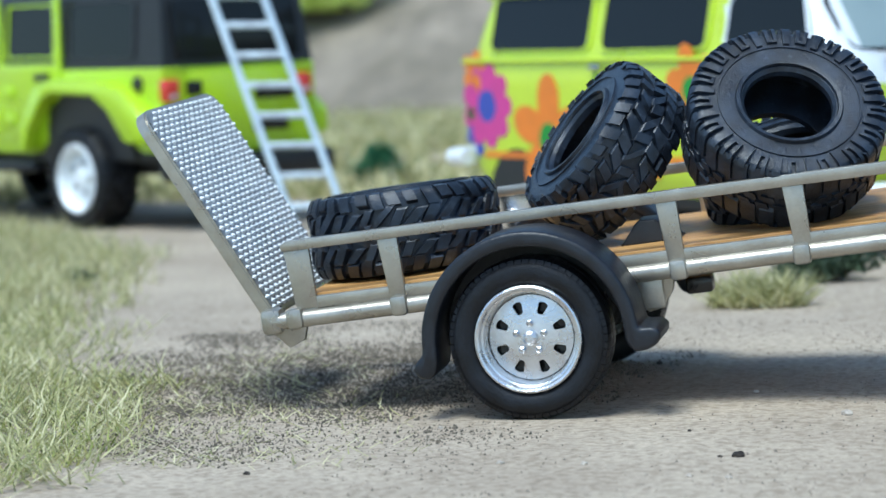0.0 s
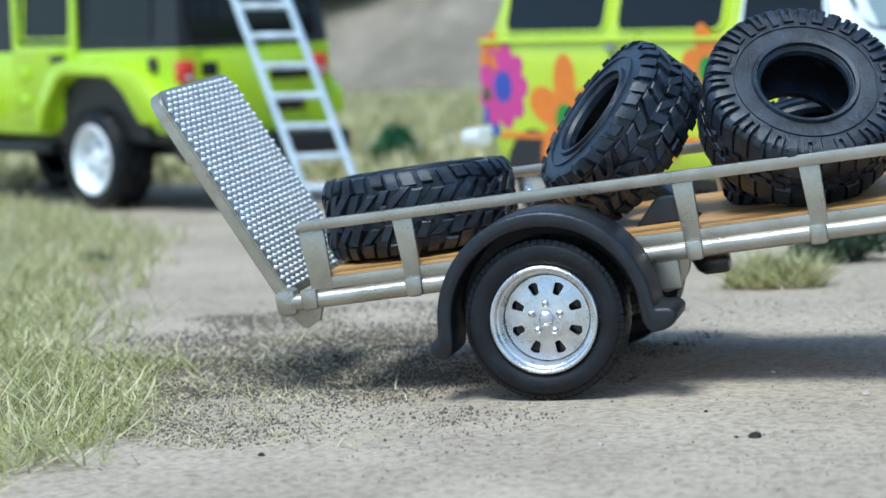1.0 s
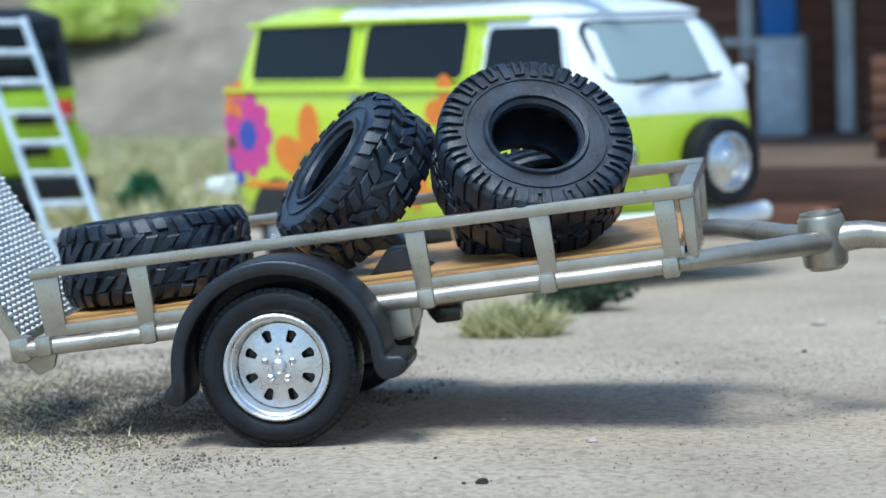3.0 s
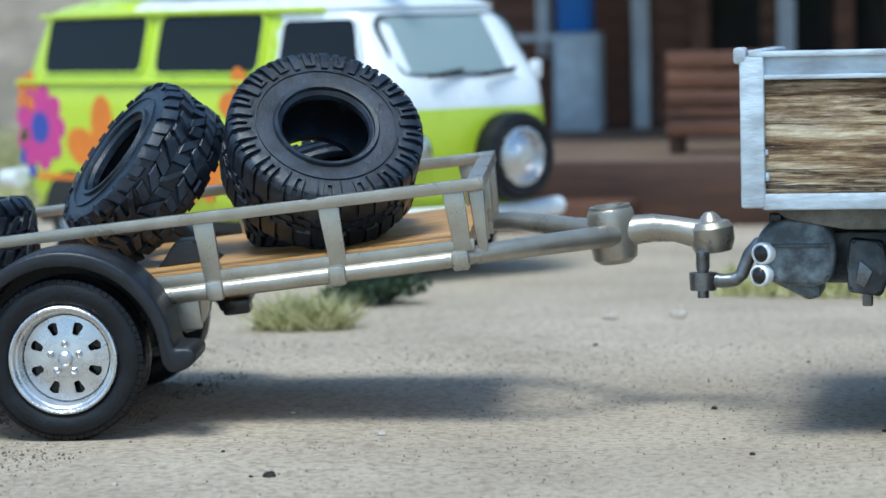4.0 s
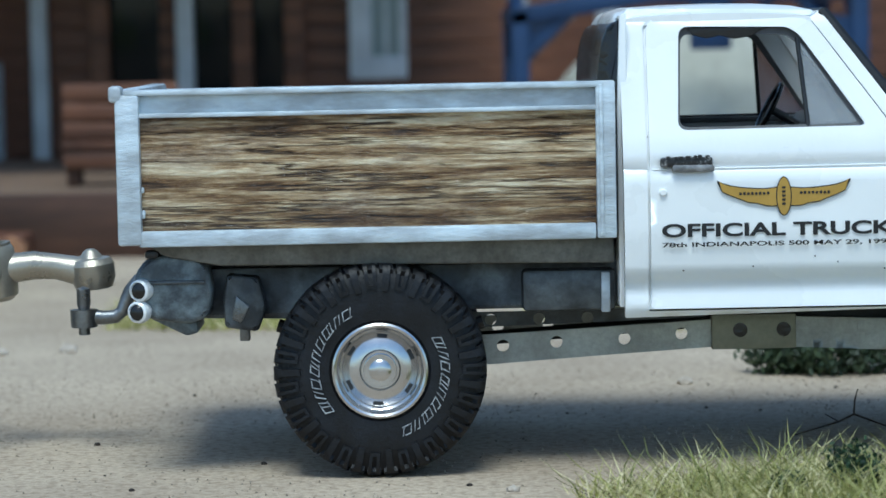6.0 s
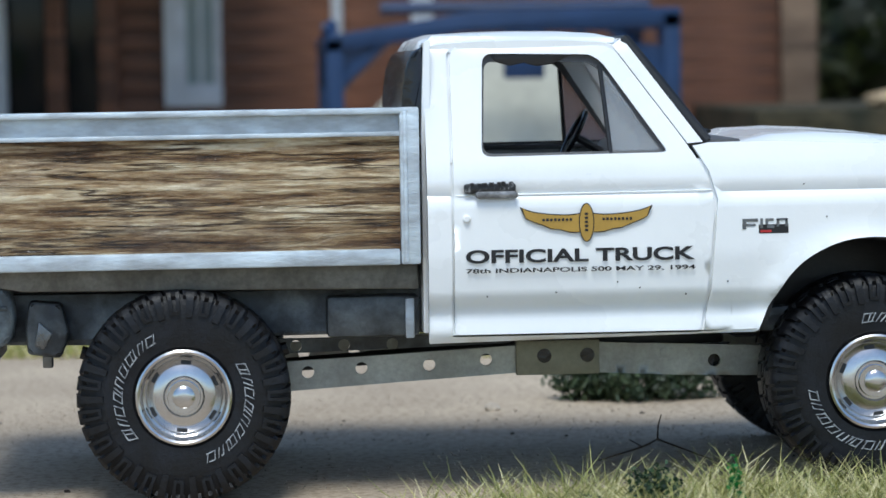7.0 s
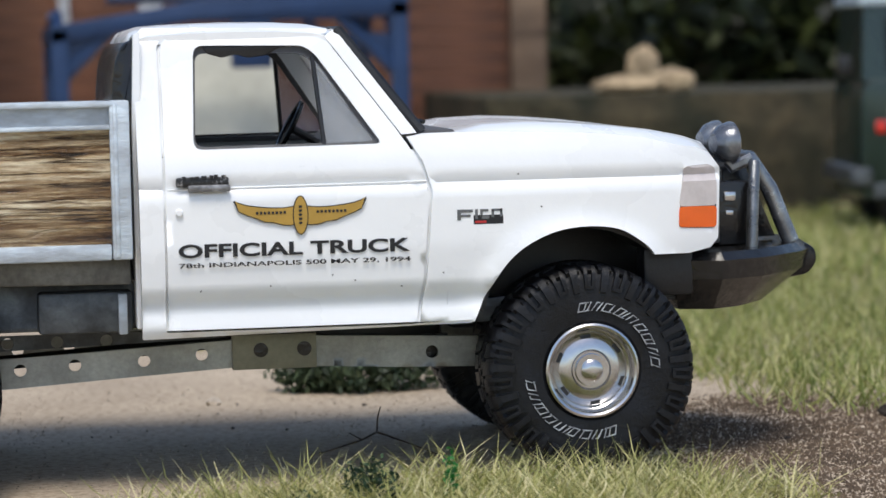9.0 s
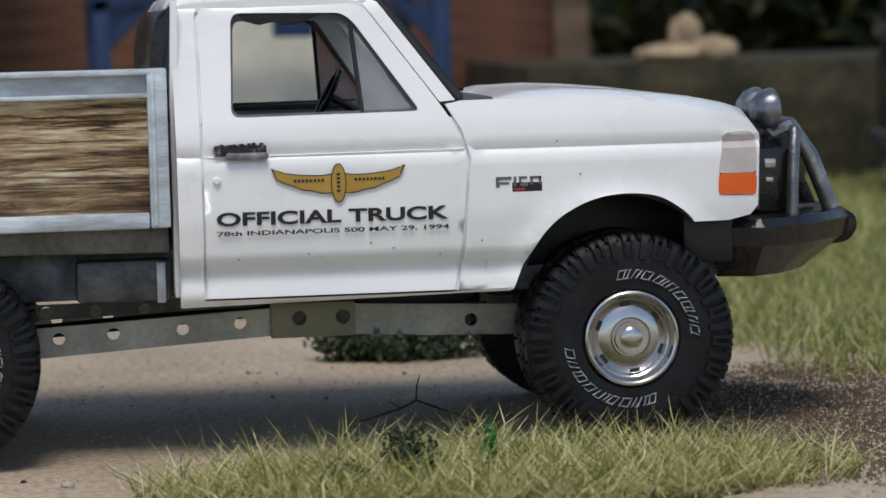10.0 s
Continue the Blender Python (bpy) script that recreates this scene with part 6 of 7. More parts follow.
car_glass(-21.5, -8.0, 24.2, 32.0, 0, M_lime)
car_glass(-4.6, 12.5, 23.8, 32.0, 1, M_black)
part("door", prism(round_poly([(-23, 12.2), (-7, 12.2), (-6, 22.5), (-5.8, 33), (-7.2, 33), (-7.6, 23.4), (-22, 23.4), (-22.2, 33), (-23.2, 33), (-23.4, 22)], 0.3), 1.75, 2.3, 0.1), M_lime, car, "lime rear door")
part("door_handle", rbox(-12.6, -8.8, 1.2, 1.9, 21.0, 22.0, 0.2), M_gloss_black, car)
part("door_hinge", rbox(-21.5, -19, 1.4, 1.9, 14.5, 16.2, 0.2), M_lime, car)
part("door_hinge", rbox(-21.5, -19, 1.4, 1.9, 18.5, 20.2, 0.2), M_lime, car)
part("side_step", rbox(-40, -13, 0.8, 3.2, 7.8, 9.4, 0.6), M_black, car, "black side step")
part("fuel_cap", lathe([(1.3, 0.3), (1.25, -0.2), (0, -0.3)], 18), M_gloss_black, car, m=Matrix.Translation((13.6, 1.9, 20.2)))
for y in (2.6, JW - 2.9):
    tl = part("tail_lamp", rbox(18.6, 20.6, y - 0.7, y + 1.6, 17.8, 20.9, 0.35), M_redlens, car, "red tail lamp")
    part("lens_strip", rbox(20.4, 20.75, y - 0.2, y + 1.1, 18.3, 18.9, 0.05), M_lens, tl)
tg = part("tailgate", rbox(19.2, 19.95, 6.4, JW - 4.6, 10.5, 22.0, 0.3), M_lime, car, "lime tailgate with black fittings")
part("gate_hinge", rbox(19.8, 20.5, 5.6, 8.0, 18.6, 20.6, 0.2), M_gloss_black, tg)
part("gate_hinge", rbox(19.8, 20.5, 5.6, 8.0, 12.6, 14.2, 0.2), M_gloss_black, tg)
part("number_panel", rbox(19.9, 20.35, 16.5, 22.5, 13.2, 15.4, 0.15), M_gloss_black, tg)
part("vent_panel", rbox(19.9, 20.4, 17.0, 23.5, 17.6, 19.6, 0.2), M_gloss_black, tg)
part("rear_glass", prism([(19.45, 23.6), (18.4, 31.8), (18.9, 31.8), (19.9, 23.6)], 4.5, JW - 2.8, 0.1), M_glassdark, car)
part("rear_bumper", rbox(18.5, 23.0, 1.5, JW + 0.5, 7.0, 10.2, 0.6), M_black, car, "black rear bumper")
part("underbody", rbox(-60, 18.5, 6, JW - 4, 7.5, 11, 0.5), M_black, car)
part("front_bumper", rbox(-69, -64, 0, JW + 2, 8, 12, 0.6), M_black, car)
part("side_shadow_panel", rbox(-12, 18, 2.05, 3.0, 9.5, 12.4, 0.2), M_black, car)

# ---- ladder against the lime car ----
lad = thing("ladder", "pale aluminium ladder leaning on the rear of the lime car", "ladder")
LA = (Vector((-149.7, 165.5, 0.0)), Vector((-163.1, 170.5, 32.6)))
LB = (Vector((-142.9, 167.7, 0.0)), Vector((-156.4, 172.8, 32.4)))
for a, b in (LA, LB):
    d = (b - a).normalized()
    part("stile", tube([a - d * 0.2, a + (b - a) * 0.5, b], 0.55, 8), mat("pale_aluminium", (0.70, 0.78, 0.82), 0.35, 0.5, 0.05, 4), lad, "pale aluminium stile")
for k in range(8):
    t = (k + 0.85) / 8
    part("rung", tube([LA[0].lerp(LA[1], t), LB[0].lerp(LB[1], t)], 0.48, 8), M_grey, lad, "grey rung")

# ---- timber shop with a porch ----
SY = 318.0
shop = thing("timber_shop", "dark brown timber shop with white trim and a plank porch", "shop", (0, SY, ground_z(0, SY)), 0)
part("wall_backing", rbox(-96, 106, 1.2, 90, -6, 84, 0.0), M_plank_dark, shop)
pk = part("wall_plank", rbox(0, 202, 0, 1.3, 0, 3.55, 0.15, 1), M_plank, shop, "stained brown wall plank")
pk.matrix_local = mm(-96, 0, -5)
for k in range(1, 24):
    again(pk, shop, mm(-96, 0.0, -5 + k * 3.7))
part("roof", prism([(-102, 84), (112, 84), (112, 88), (-102, 88)], -4, 95, 0.3), M_boards, shop)
# Out-of-view roof added to darken the porch and the wall behind it.
part("porch_shade_roof", prism([(-102, 60), (8, 60), (8, 63), (-102, 63)], -80, -3.4, 0.3), M_boards, shop, "unseen plank roof added to shade the porch")
# white posts, trim and frames
for x, w, z0, z1, mt in ((-80.6, 1.2, 22, 84, M_trim), (-63.5, 1.4, 3, 84, M_trim), (-38.0, 1.5, 3, 84, M_trim), (102.6, 3.2, -4, 84, M_boards)):
    part("white_post", rbox(x - w, x + w, -3.2, -0.2, z0, z1, 0.3), mt, shop, "white painted post")
for x in (-53, -28, -19):
    part("brown_post", rbox(x - 1.7, x + 1.7, -2.6, -0.1, 0, 84, 0.3), M_plank, shop, "brown timber post")
for x in (-47, -33, -23.5):
    part("dark_opening", rbox(x - 4.4, x + 4.4, -0.35, 0.2, 12, 60, 0.1), M_glassdark, shop, "dark window")
part("white_post", rbox(20, 22, -2, -0.1, 30, 84, 0.2), M_trim, shop)
part("white_post", rbox(34, 38, -2, -0.1, 30, 84, 0.2), M_trim, shop)
wf = part("white_window", add(add(rbox(-9.3, 0.8, -1.2, 0, 22, 26.0, 0.2), rbox(-9.3, -5.4, -1.2, 0, 25.5, 60, 0.2)), rbox(-0.6, 0.8, -1.2, 0, 25.5, 60, 0.2)), M_trim, shop, "white window frame")
part("pane", rbox(-5.5, -0.5, -0.5, 0.1, 25.5, 60, 0.05), M_glassmid, wf)
part("glazing_bar", rbox(-3.2, -2.6, -0.9, -0.3, 25.5, 60, 0.1), M_trim, wf)
# porch
dk = part("deck_plank", rbox(0, 84, 0, 9.6, 0, 2.0, 0.2, 1), M_boards, shop, "grey-brown porch plank")
dk.matrix_local = mm(-102, -115, 7.2)
for k in range(1, 12):
    again(dk, shop, mm(-102, -115 + k * 9.8, 7.2))
part("porch_fascia", rbox(-102, -18, -116.2, -115, 0.0, 9.0, 0.2), M_plank_dark, shop, "dark porch fascia")
st = part("porch_step", rbox(-86, -50, -126, -116, 0.0, 3.9, 0.4), M_plank, shop, "brown porch step")
part("step_end", lathe([(0, -0.3), (1.7, -0.25), (1.9, 0.2), (1.9, 1.5), (0, 1.5)], 20), wood_mat("log_end", (0.42, 0.22, 0.12), (0.34, 0.17, 0.09), (0.2, 0.1, 0.05), 0.05, 0.7), st, m=Matrix.Translation((-51.6, -126, 2.0)))
# bench of planks on the porch
bench = thing("plank_bench", "dark brown plank bench standing on the porch", "bench", (-39, SY - 100, ground_z(0, SY) + 9.2))
for z0, z1, y0, y1 in ((2.6, 4.9, -4.2, -2.8), (6.7, 8.9, -4.0, -2.9), (9.4, 11.6, -3.9, -2.8), (12.1, 14.4, -3.8, -2.7)):
    part("board", rbox(-8.2, 8.0, y0, y1, z0, z1, 0.25), M_plank, bench, "stained board")
part("seat", rbox(-8.4, 8.2, -4.4, 4, 5.4, 6.2, 0.2), M_plank, bench)
for x in (-7, 6.5):
    part("leg", rbox(x - 0.8, x + 0.8, -3.6, -2.4, 0, 14.2, 0.2), M_plank_dark, bench)
    part("leg", rbox(x - 0.8, x + 0.8, 2.2, 3.4, 0, 5.6, 0.2), M_plank_dark, bench)
# vending cabinet with a blue top
vend = thing("vending_cabinet", "white and grey cabinet with a bright blue top on the porch", "cabinet", (-73.4, SY - 14, ground_z(0, SY) + 9.2))
part("cabinet_body", rbox(-3.9, 4.0, 0, 8, 0, 17.0, 0.5), mat("pale_grey_panel", (0.52, 0.58, 0.64), 0.5, 0, 0.1, 4), vend, "pale grey body")
part("door_panel", rbox(-3.0, 3.0, -0.5, 0.2, 2.3, 15.2, 0.4), mat("pale_panel", (0.60, 0.66, 0.72), 0.45, 0, 0.12, 2), vend)
part("top_unit", rbox(-3.3, 2.6, 1, 7, 17.0, 36, 0.8), mat("blue_plastic", (0.02, 0.16, 0.55), 0.4, 0, 0.08, 5), vend, "bright blue upper part")
part("shelf", rbox(-13, -4.0, 1, 6, 15.6, 16.8, 0.2), M_trim, vend)
part("shelf_leg", rbox(-12.6, -11.6, 2, 5, 0, 15.7, 0.2), M_plank_dark, vend)

# ---- blue steel frame with a covered load ----
FX0, FX1, FY0, FY1, FH = 18.0, 68.5, 240.0, 285.0, 36.0
bf = thing("steel_frame", "blue painted steel frame with diagonal braces", "frame", (FX0, FY0, 0))
L, D = FX1 - FX0, FY1 - FY0
for x in (0, L):
    for y in (0, D):
        part("post", rbox(x - 1.3, x + 1.3, y - 1.3, y + 1.3, 0, FH - 3.2 * (x == 0), 0.2), M_bluepaint, bf)
        sx = 1 if x == 0 else -1
        part("brace", tube([(x, y, FH - 11), (x + sx * 9, y, FH - 2.2)], 0.9, 8), M_bluepaint, bf)
        sy = 1 if y == 0 else -1
        part("brace", tube([(x, y, FH - 11), (x, y + sy * 11, FH - 0.8)], 0.9, 8), M_bluepaint, bf)
for y in (0, D):
    part("beam", prism([(-1.4, FH - 5.4), (22, FH - 2.2), (L + 1.4, FH - 2.2), (L + 1.4, FH + 0.8), (22, FH + 0.8), (-1.4, FH - 2.8)], y - 1.3, y + 1.3, 0.2), M_bluepaint, bf)
    for gx0, sg in ((0.9, 1), (L - 0.9, -1)):
        part("gusset", prism([(gx0, FH - 9.5), (gx0 + sg * 4.5, FH - 4.6), (gx0, FH - 4.9)][::sg], y - 0.4, y + 0.4), M_bluepaint, bf)
for x in (0, L):
    part("beam", rbox(x - 1.25, x + 1.25, 1.4, D - 1.4, FH - 2.2 - 3.2 * (x == 0), FH + 0.7 - 3.4 * (x == 0), 0.2), M_bluepaint, bf)
part("ridge", tube([(8, D / 2, FH + 1.6), (L, D / 2, FH + 1.6)], 1.0, 8), M_bluepaint, bf)
part("hanger_plate", rbox(L * 0.50, L * 0.62, -1.0, 0.6, FH - 9.5, FH - 2.0, 0.3), M_bluepaint, bf)
cov = thing("covered_car", "rounded vehicle under an off-white cover inside the blue frame", "covered car", (FX0 + L * 0.5, FY0 + D * 0.5, 0))
rings = []
for z, rx, ry in ((0, 24, 17), (6, 25, 18), (13, 24, 17), (18, 21, 15), (23, 17, 12), (28, 13, 9), (31, 8, 6), (32, 2.5, 2)):
    rings.append([((rx * (1 + 0.03 * math.sin(5 * t + z))) * math.copysign(abs(math.cos(t)) ** 0.75, math.cos(t)), ry * math.copysign(abs(math.sin(t)) ** 0.75, math.sin(t)), z + 0.4 * math.sin(3 * t)) for t in [k * 2 * math.pi / 40 for k in range(40)]])
part("cover", loft(rings), M_cloth, cov, "off-white cloth cover", deg=70)
part("wheel_hoop", tube([(-14 + 5 * math.cos(t), -17.6, 5 + 5 * math.sin(t)) for t in [k * math.pi / 10 for k in range(11)]], 0.6, 8), M_grey, cov)

# ---- dark green off-road car at the edge of the garden ----
dg = thing("dark_car", "dark green boxy off-road car with a grey bumper", "car", (129.5, 206, 0), -8)
part("body", prism(round_poly([(0, 6.0), (52, 6.0), (52, 22), (46, 23), (1, 23), (0, 21)], 0.8), 0, 26, 0.5), M_darkgreen, dg, "dark green body")
part("cabin", loft([[(0.3, 0.6, 22.8), (36, 0.6, 22.8), (36, 25.4, 22.8), (0.3, 25.4, 22.8)], [(0.8, 2.2, 33.5), (30, 2.2, 33.5), (30, 23.8, 33.5), (0.8, 23.8, 33.5)]]), M_darkgreen, dg, deg=20)
part("roof_panel", rbox(0, 31, 1.6, 24.4, 33.4, 35.0, 0.5), mat("pale_blue_roof", (0.45, 0.55, 0.62), 0.4, 0, 0.08, 5), dg, "pale blue roof")
part("side_glass", prism([(4, 24.2), (16, 24.2), (16, 31.8), (4, 31.8)], 0.6, 1.6), M_glassdark, dg)
part("side_glass", prism([(18.5, 24.2), (31, 24.2), (29, 31.8), (18.5, 31.8)], 0.6, 1.6), M_glassdark, dg)
part("rear_bumper", rbox(-1.6, 1.5, -0.6, 26.6, 8.0, 10.6, 0.4), M_frame, dg, "grey bumper")
part("sill", rbox(1.6, 52, -0.5, 0.6, 6.2, 8.3, 0.3), M_frame, dg)
part("tail_lamp", rbox(2.0, 3.6, -0.5, 0.4, 15.4, 17.2, 0.2), M_redlens, dg, "red tail lamp")
part("side_panel", rbox(4.0, 9.5, -0.4, 0.4, 15.6, 18.8, 0.3), M_trim, dg, "pale side panel")
part("door_mirror", rbox(-2.8, -0.6, 3, 5, 23.5, 26.5, 0.4), M_black, dg)
for x in (9, 43):
    for far in (0, 1):
        w = part("wheel", lathe([(1, 1), (1, 5), (0, 5)], 16), M_gun, dg)
        w.matrix_local = mm(x, 0.2 if not far else 25.8, 6.2, 0, 0, 180 * far)
        part("tyre", tyre_mesh(6.2, 5, 3.6, 30, "block"), M_rubber, w)
        part("rim", lathe([(3.65, 1), (3.6, 0.2), (3.2, 0.1), (2.6, 1), (0, 0.8)], 28), M_frame, w)

# ---- plants, stones and litter ----
random.seed(4)
bush("low_bush", (-64.5, 97), (6.5, 5, 3.2), 2200, 0.45, G_dull, "dark green low bush on the dirt track")
bush("low_bush", (38.6, 55), (8.0, 4.5, 4.0), 2800, 0.45, G_dull, "dark green low bush behind the truck", balls=7)
bush("low_bush", (-170, 250), (5.4, 3.6, 6.4), 1600, 0.6, blade_mat("teal_leaf", [(0.0, (0.025, 0.10, 0.04)), (1.0, (0.07, 0.24, 0.11))]), "small green bush beyond the track")
bush("dark_tuft", (29.6, -13), (1.9, 1.3, 2.6), 900, 0.22, G_leaf, "small dark foam tuft in the grass", low=0.6, high=0.95)
bush("dark_tuft", (25.0, -13.5), (1.9, 1.3, 1.7), 700, 0.22, G_leaf, "small dark foam tuft in the grass", low=0.5, high=0.9)
bush("dark_tuft", (-146.5, 97), (2.6, 2.0, 1.6), 420, 0.3, G_leaf, "small dark foam tuft in the grass")
bush("green_sprout", (34.4, -13), (0.6, 0.6, 3.0), 220, 0.2, blade_mat("sprout_leaf", [(0.0, (0.01, 0.10, 0.02)), (1.0, (0.03, 0.28, 0.05))]), "tiny bright green sprout in the grass", "sprout", 4, None, 0.5, 1.0)
bush("yellow_bush", (-308, 590), (30, 12, 13), 2400, 2.0, G_lime, "bright yellow-green bush on the earth bank", base=30)
gb = bmesh.new()
vr = []
for j, (y, z) in enumerate(((520, -4), (560, 14), (620, 46), (700, 95), (820, 170), (1000, 260), (1300, 330))):
    vr.append([gb.verts.new((x, y + 18 * hnoise(x, j * 40, 60), z + 6 * hnoise(x, j * 30 + 9, 45))) for x in range(-1000, 1001, 25)])
for a, b in zip(vr, vr[1:]):
    for k in range(len(a) - 1):
        gb.faces.new((a[k], a[k + 1], b[k + 1], b[k]))
tagged(part("earth_bank", gb, mat("brown_earth", (0.29, 0.24, 0.18), 0.95, 0, 0.3, 45, 3.0, 9, dark=(0.15, 0.125, 0.085)), deg=60), "bare brown earth bank behind the track", "bank", "", "structure")
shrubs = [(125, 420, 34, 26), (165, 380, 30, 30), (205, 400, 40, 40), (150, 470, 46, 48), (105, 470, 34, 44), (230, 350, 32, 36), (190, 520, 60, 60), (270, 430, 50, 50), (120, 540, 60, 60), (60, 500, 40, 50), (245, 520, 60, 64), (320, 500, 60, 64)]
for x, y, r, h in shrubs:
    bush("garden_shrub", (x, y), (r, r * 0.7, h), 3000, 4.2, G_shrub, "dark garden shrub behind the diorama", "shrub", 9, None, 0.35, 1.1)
for x, y, a, b, c in ((108, 262, 6.0, 3.4, 1.8), (116.5, 266, 4.0, 3, 2.3), (115, 280, 2.8, 3, 4.4)):
    rb = bmesh.new()
    bmesh.ops.create_icosphere(rb, subdivisions=3, radius=1)
    for v in rb.verts:
        k = 1 + 0.22 * noise.noise(v.co * 1.7 + Vector((x, y, 0)))
        v.co = Vector((v.co.x * a * k, v.co.y * b * k, v.co.z * c * k + c * 0.8))
    rk = part("garden_rock", rb, M_stone, deg=25)
    rk.matrix_world = mm(x, y, 20.6)
    tagged(rk, "pale sandstone rock on the garden wall", "rock")
gw = part("garden_wall", prism(round_poly([(84, -8), (300, -8), (300, 20.6), (84, 20.9)], 0.5), 255, 330, 0.3), mat("mossy_earth", (0.060, 0.048, 0.026), 0.95, 0, 0.3, 12, 0.8, 3, dark=(0.016, 0.018, 0.008)))
tagged(gw, "mossy brown garden bank", "bank", "", "structure")


def stone(x, y, r, material, name, label):
    b = bmesh.new()
    bmesh.ops.create_icosphere(b, subdivisions=2, radius=1)
    for v in b.verts:
        k = 1 + 0.35 * noise.noise(v.co * 1.9 + Vector((x, y, r)))
        v.co = Vector((v.co.x * r * k * 1.3, v.co.y * r * k, v.co.z * r * k * 0.8 + r * 0.5))
    o = part(name, b, material, deg=30)
    o.matrix_world = mm(x, y, ground_z(x, y) - 0.1 * r)
    tagged(o, label, "stone", "loose stones on the track")


stone(-45.3, -16.4, 0.33, M_clod, "clod", "small dark clod of earth on the dirt")
stone(-46.4, -16.6, 0.13, M_clod, "clod", "small dark crumb of earth on the dirt")
stone(-42.2, 2.0, 0.32, M_pebble, "pebble", "pale pebble on the dirt")
stone(-102, 14.8, 0.5, M_clod, "clod", "dark clod beside the grass")
stone(-30.8, 82, 0.7, M_pebble, "pebble", "pale pebble on the track")
stone(-37, 80, 0.6, M_pebble, "pebble", "pale pebble on the track")
stone(24.5, 48, 0.5, M_pebble, "pebble", "pale pebble behind the truck")
stone(8.5, -6.5, 0.35, M_pebble, "pebble", "pale pebble before the truck")
stone(75, 24, 0.9, M_clod, "clod", "dark clod at the grass edge")
for k in range(60):
    x, y = random.uniform(-90, 70), random.uniform(-30, 60)
    stone(x, y, random.uniform(0.08, 0.2), random.choice((M_pebble, M_clod, M_clod)), "crumb", "tiny crumb of grit on the dirt")
tw_ = thing("twig", "thin bare dark twig beside the truck", "twig", (33.5, 14, 0))
part("stem", tube([(-4, 2, 0.1), (-1, 0.6, 1.2), (0, 0, 1.8), (2.2, -0.8, 1.0), (4.2, -1.5, 0.2)], [0.07, 0.08, 0.09, 0.07, 0.05], 6), M_bark, tw_)
part("branch", tube([(0, 0, 1.7), (0.1, 0.2, 2.8), (0.3, 0, 3.6)], [0.07, 0.06, 0.04], 5), M_bark, tw_)
part("branch", tube([(-1, 0.6, 1.2), (-2.0, 0.2, 1.8)], [0.06, 0.04], 5), M_bark, tw_)


def scatter(n, x0, x1, y0, y1, ok, h0, h1, lean=0.75, power=0.5):
    out = []
    while len(out) < n:
        x, y = random.uniform(x0, x1), random.uniform(y0, y1)
        if random.random() < ok(x, y):
            out.append((x, y, random.uniform(h0, h1), lean * random.uniform(0.02, 1.0) ** power))
    return out


def left_edge(y):
    return float(np.interp(y, [-40, -31, 1, 59, 138, 195, 260], [-86, -86, -96, -128, -158, -212, -230]))


def left_ok(x, y):
    d = left_edge(y) - x + 6 * hnoise(x, y, 8) + 3 * hnoise(x, y, 3)
    return min(1.0, max(0.0, (d + 4) / 14)) * (0.35 + 0.65 * (hnoise(x, y, 5) > -0.15))


blades("static_grass", scatter(15000, -150, -76, -42, 60, left_ok, 1.2, 4.2, 0.995, 0.22), G_straw, "pale straw-green static grass beside the track", "grass", width=0.15)
blades("static_grass", scatter(9000, -150, -76, -42, 60, left_ok, 0.8, 2.4, 0.95, 0.4), G_meadow, "low yellow-green static grass beside the track", "grass", width=0.14)
blades("static_grass", scatter(20000, -225, -105, 60, 200, left_ok, 1.4, 3.4, 0.95), G_straw, "pale straw-green static grass beside the track", "grass", width=0.2)


def front_ok(x, y):
    d = 1 - ((x - 36) / 22.5) ** 2 - ((y + 12.5) / 11.5) ** 2 + 0.45 * hnoise(x, y, 4)
    return min(1.0, max(0.0, d * 2.0)) * (0.4 + 0.6 * (hnoise(x, y, 2.5) > -0.2)) if y < -1.2 else 0.0


blades("static_grass", scatter(7400, 10, 60, -28, -1, front_ok, 1.2, 4.6, 0.995, 0.2), G_front, "dry straw and green static grass in front of the truck", "grass", width=0.115)
blades("static_grass", scatter(2600, 10, 60, -28, -1, front_ok, 0.8, 2.6, 0.97, 0.3), G_green, "low green static grass in front of the truck", "grass", width=0.13)


def right_ok(x, y):
    e = float(np.interp(y, [18, 33, 60, 110, 212, 260], [74, 64, 62, 70, 86, 90]))
    return min(1.0, max(0.0, (x - e + 5 * hnoise(x, y, 9)) / 8))


blades("static_grass", scatter(20000, 55, 150, 24, 130, right_ok, 1.4, 3.8, 0.95), G_olive, "green static grass past the front of the truck", "grass", width=0.18)
blades("static_grass", scatter(12000, 60, 200, 130, 256, right_ok, 2.0, 4.5, 0.9), G_olive, "green static grass below the garden bank", "grass", width=0.35)
mid_ok = lambda x, y: min(1.0, max(0.0, hnoise(x, y, 16) * 2 + 0.2)) * (1.0 if (y > 96 - 0.2 * x) else 0.0)
blades("static_grass", scatter(5000, -30, 55, 84, 125, mid_ok, 1.2, 3.0, 0.95), G_green, "thin green static grass behind the truck", "grass", width=0.22)
far_ok = lambda x, y: min(1.0, max(0.0, hnoise(x, y, 60) * 1.2 + 0.75)) * (1.0 if x < -0.25 * y - 40 else 0.0)
blades("static_grass", scatter(26000, -420, -95, 225, 600, far_ok, 2, 6, 0.9), G_straw, "dry yellow grass beyond the track", "grass", width=0.8)
tuft = []
for k in range(850):
    a, r = random.uniform(0, 6.28), random.random() ** 0.7
    tuft.append((-64.5 + 4.8 * r * math.cos(a), 70 + 3.4 * r * math.sin(a), random.uniform(2.0, 4.6), 0.25 + 0.65 * r))
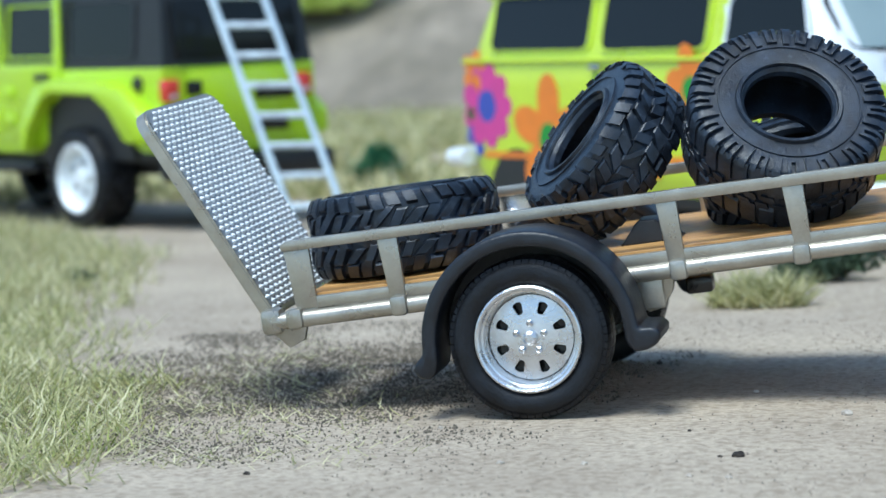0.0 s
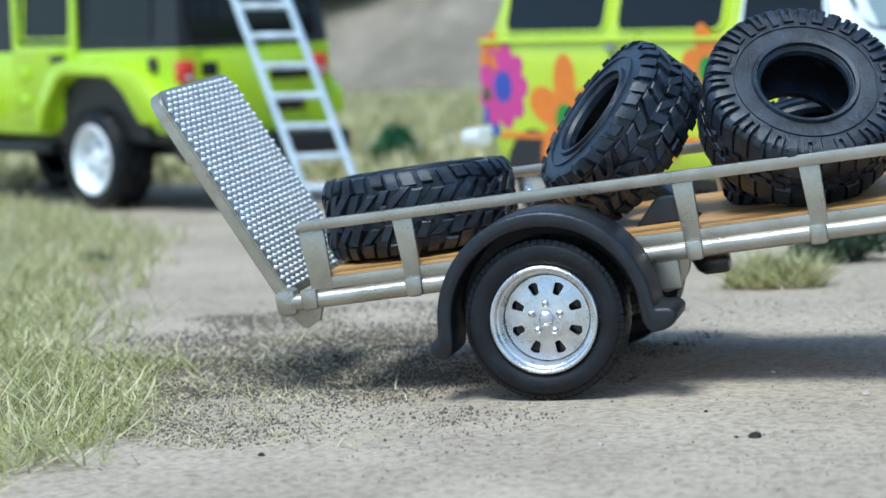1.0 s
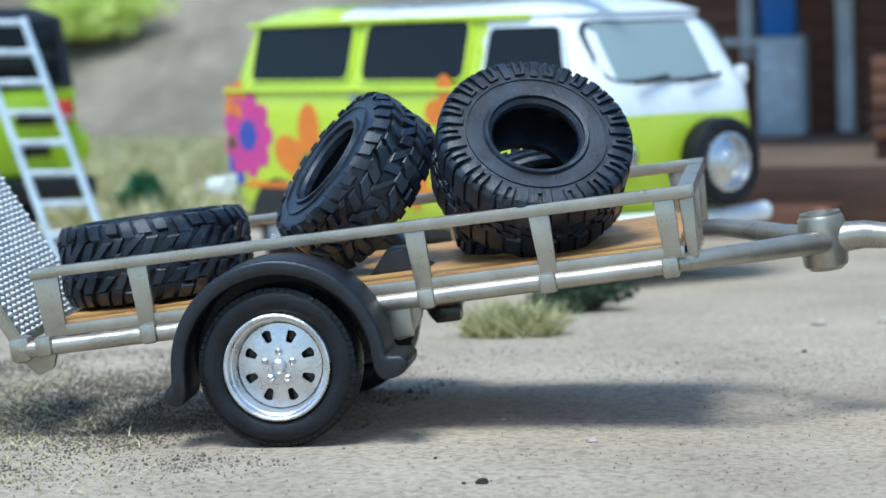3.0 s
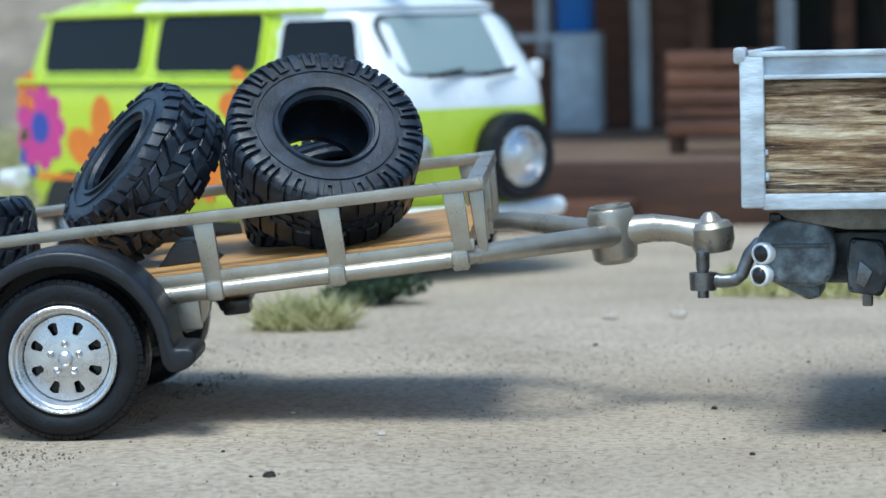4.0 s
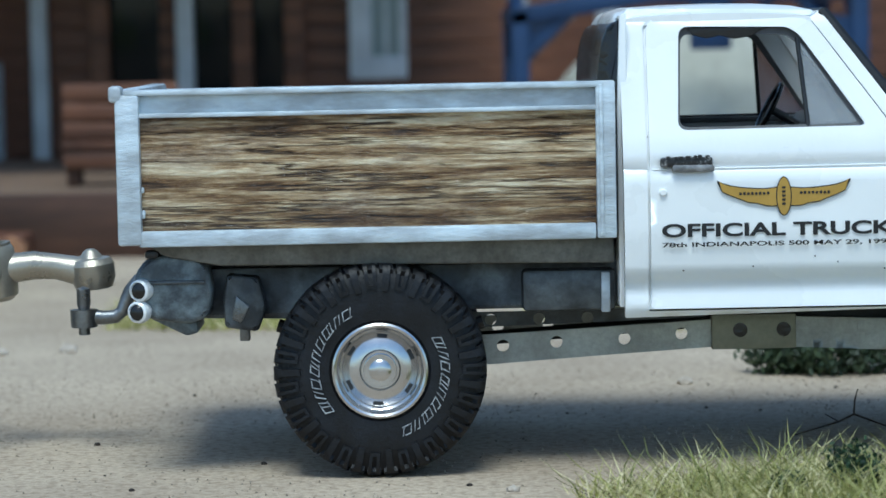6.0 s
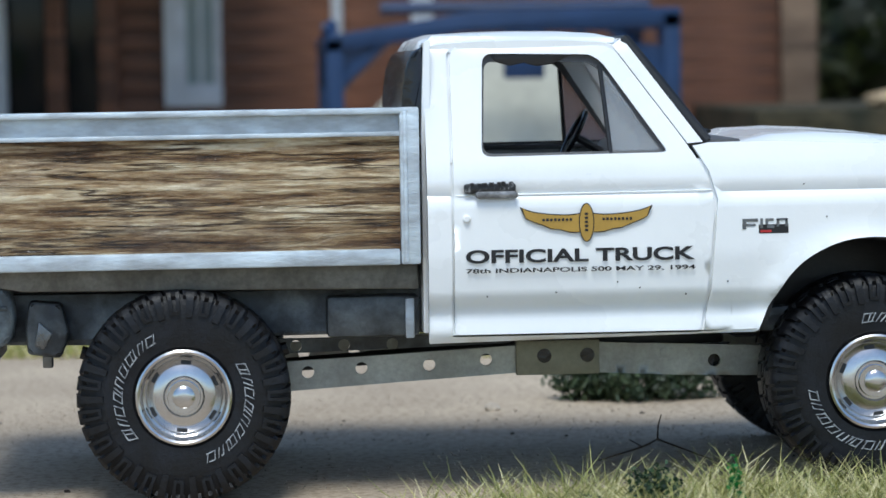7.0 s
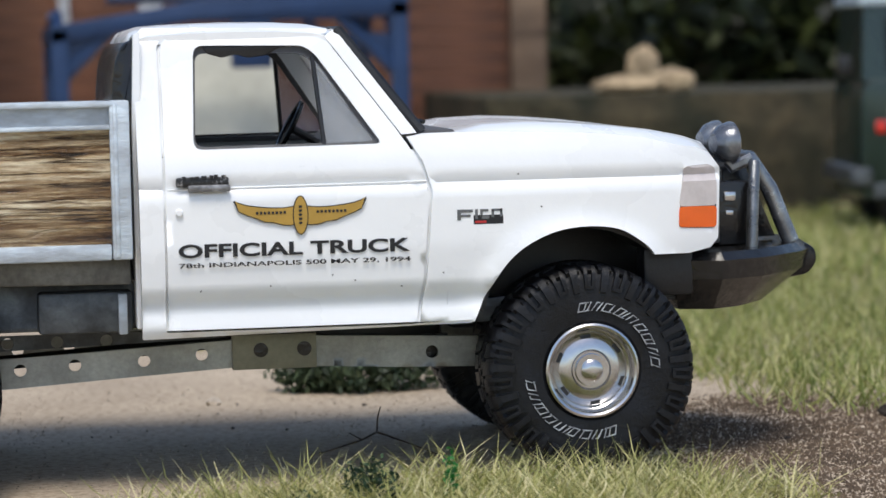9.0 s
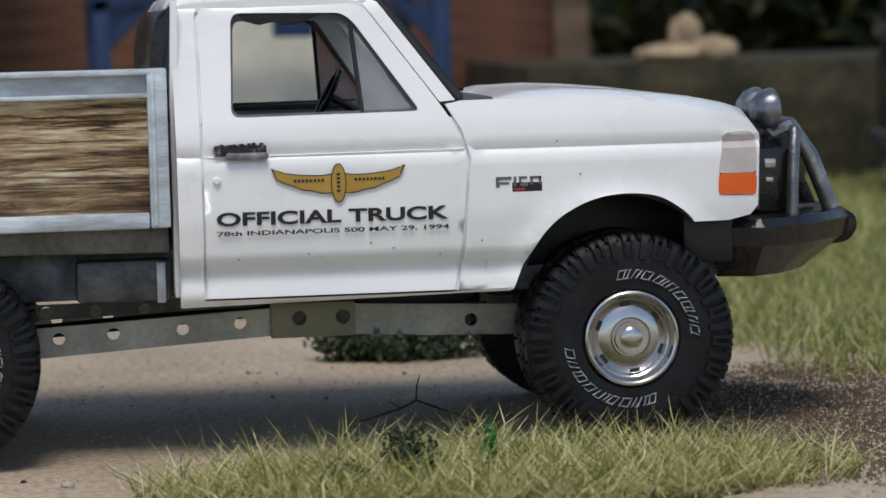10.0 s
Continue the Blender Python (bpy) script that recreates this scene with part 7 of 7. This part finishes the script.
blades("grass_tuft", tuft, G_straw, "pale straw-coloured grass tuft on the track", "grass tuft", width=0.2)
litter = scatter(1300, -100, -58, -25, 45, lambda x, y: max(0, 1 - (x - left_edge(y)) / 26) * 0.5 if x > left_edge(y) - 2 else 0, 0.8, 2.2, 0.97)
blades("dry_litter", [(x, y, h, random.uniform(0.9, 0.99)) for x, y, h, _ in litter], G_straw, "loose dry blades scattered on the dirt", "litter", width=0.1)

# coarse dark soil between the grass and the trailer
def crumbs(name, spots, material, label):
    vs, fs = [], []
    for x, y, r in spots:
        i, z = len(vs), ground_z(x, y)
        a = random.uniform(0, 2)
        vs += [(x + r * math.cos(a + k * 2.094) * random.uniform(0.7, 1.3), y + r * math.sin(a + k * 2.094), z - 0.05) for k in range(3)] + [(x + random.uniform(-0.3, 0.3) * r, y, z + r * random.uniform(0.5, 1.1))]
        fs += [(i, i + 1, i + 3), (i + 1, i + 2, i + 3), (i + 2, i, i + 3)]
    me = bpy.data.meshes.new(name)
    me.from_pydata([(p[0] * S, p[1] * S, p[2] * S) for p in vs], [], fs)
    me.materials.append(material)
    tagged(new(name, me), label, "soil", "", "stuff")


def soil_ok(x, y):
    d = 1 - ((x + 88) / 30) ** 2 - ((y - 16) / 42) ** 2 + 0.9 * hnoise(x, y, 10)
    return min(1.0, max(0.02, d * 0.8))


M_soil = mat("coarse_soil", (0.17, 0.142, 0.105), 0.95, 0, 0.2, 3, 0.0, 0.5, per="island")
crumbs("coarse_soil", [(x, y, random.uniform(0.05, 0.15) * random.choice((1, 1, 0.7, 1.5))) for x, y, _, _ in scatter(52000, -112, -60, -24, 58, soil_ok, 1, 2)], M_soil, "coarse dark brown soil beside the trailer")
crumbs("brown_soil", [(x, y, random.uniform(0.08, 0.22)) for x, y, _, _ in scatter(44000, 46, 98, -30, 42, lambda x, y: min(1, max(0, 1.5 - ((x - 72) / 22) ** 2 - ((y - 6) / 30) ** 2 + 0.6 * hnoise(x, y, 8))), 1, 2)], mat("brown_soil", (0.15, 0.105, 0.07), 0.95, 0, 0.2, 3, 0.0, 0.5, per="island"), "brown soil past the front of the truck")
crumbs("grit", [(x, y, random.uniform(0.06, 0.17)) for x, y, _, _ in scatter(7000, -70, 75, -35, 60, lambda x, y: 0.3 + 0.7 * (hnoise(x, y, 12) > 0), 1, 2)], mat("fine_grit", (0.30, 0.25, 0.19), 0.95, 0, 0.2, 3, 0.0, 0.5, per="island"), "fine grit on the dirt track")
crumbs("turf_soil", [(x, y, random.uniform(0.1, 0.35)) for x, y, _, _ in scatter(9000, 10, 60, -28, -1, front_ok, 1, 2)], mat("turf_soil", (0.17, 0.15, 0.06), 0.95, 0, 0.2, 3, 0.0, 0.5, per="island"), "olive-brown turf under the dry grass")
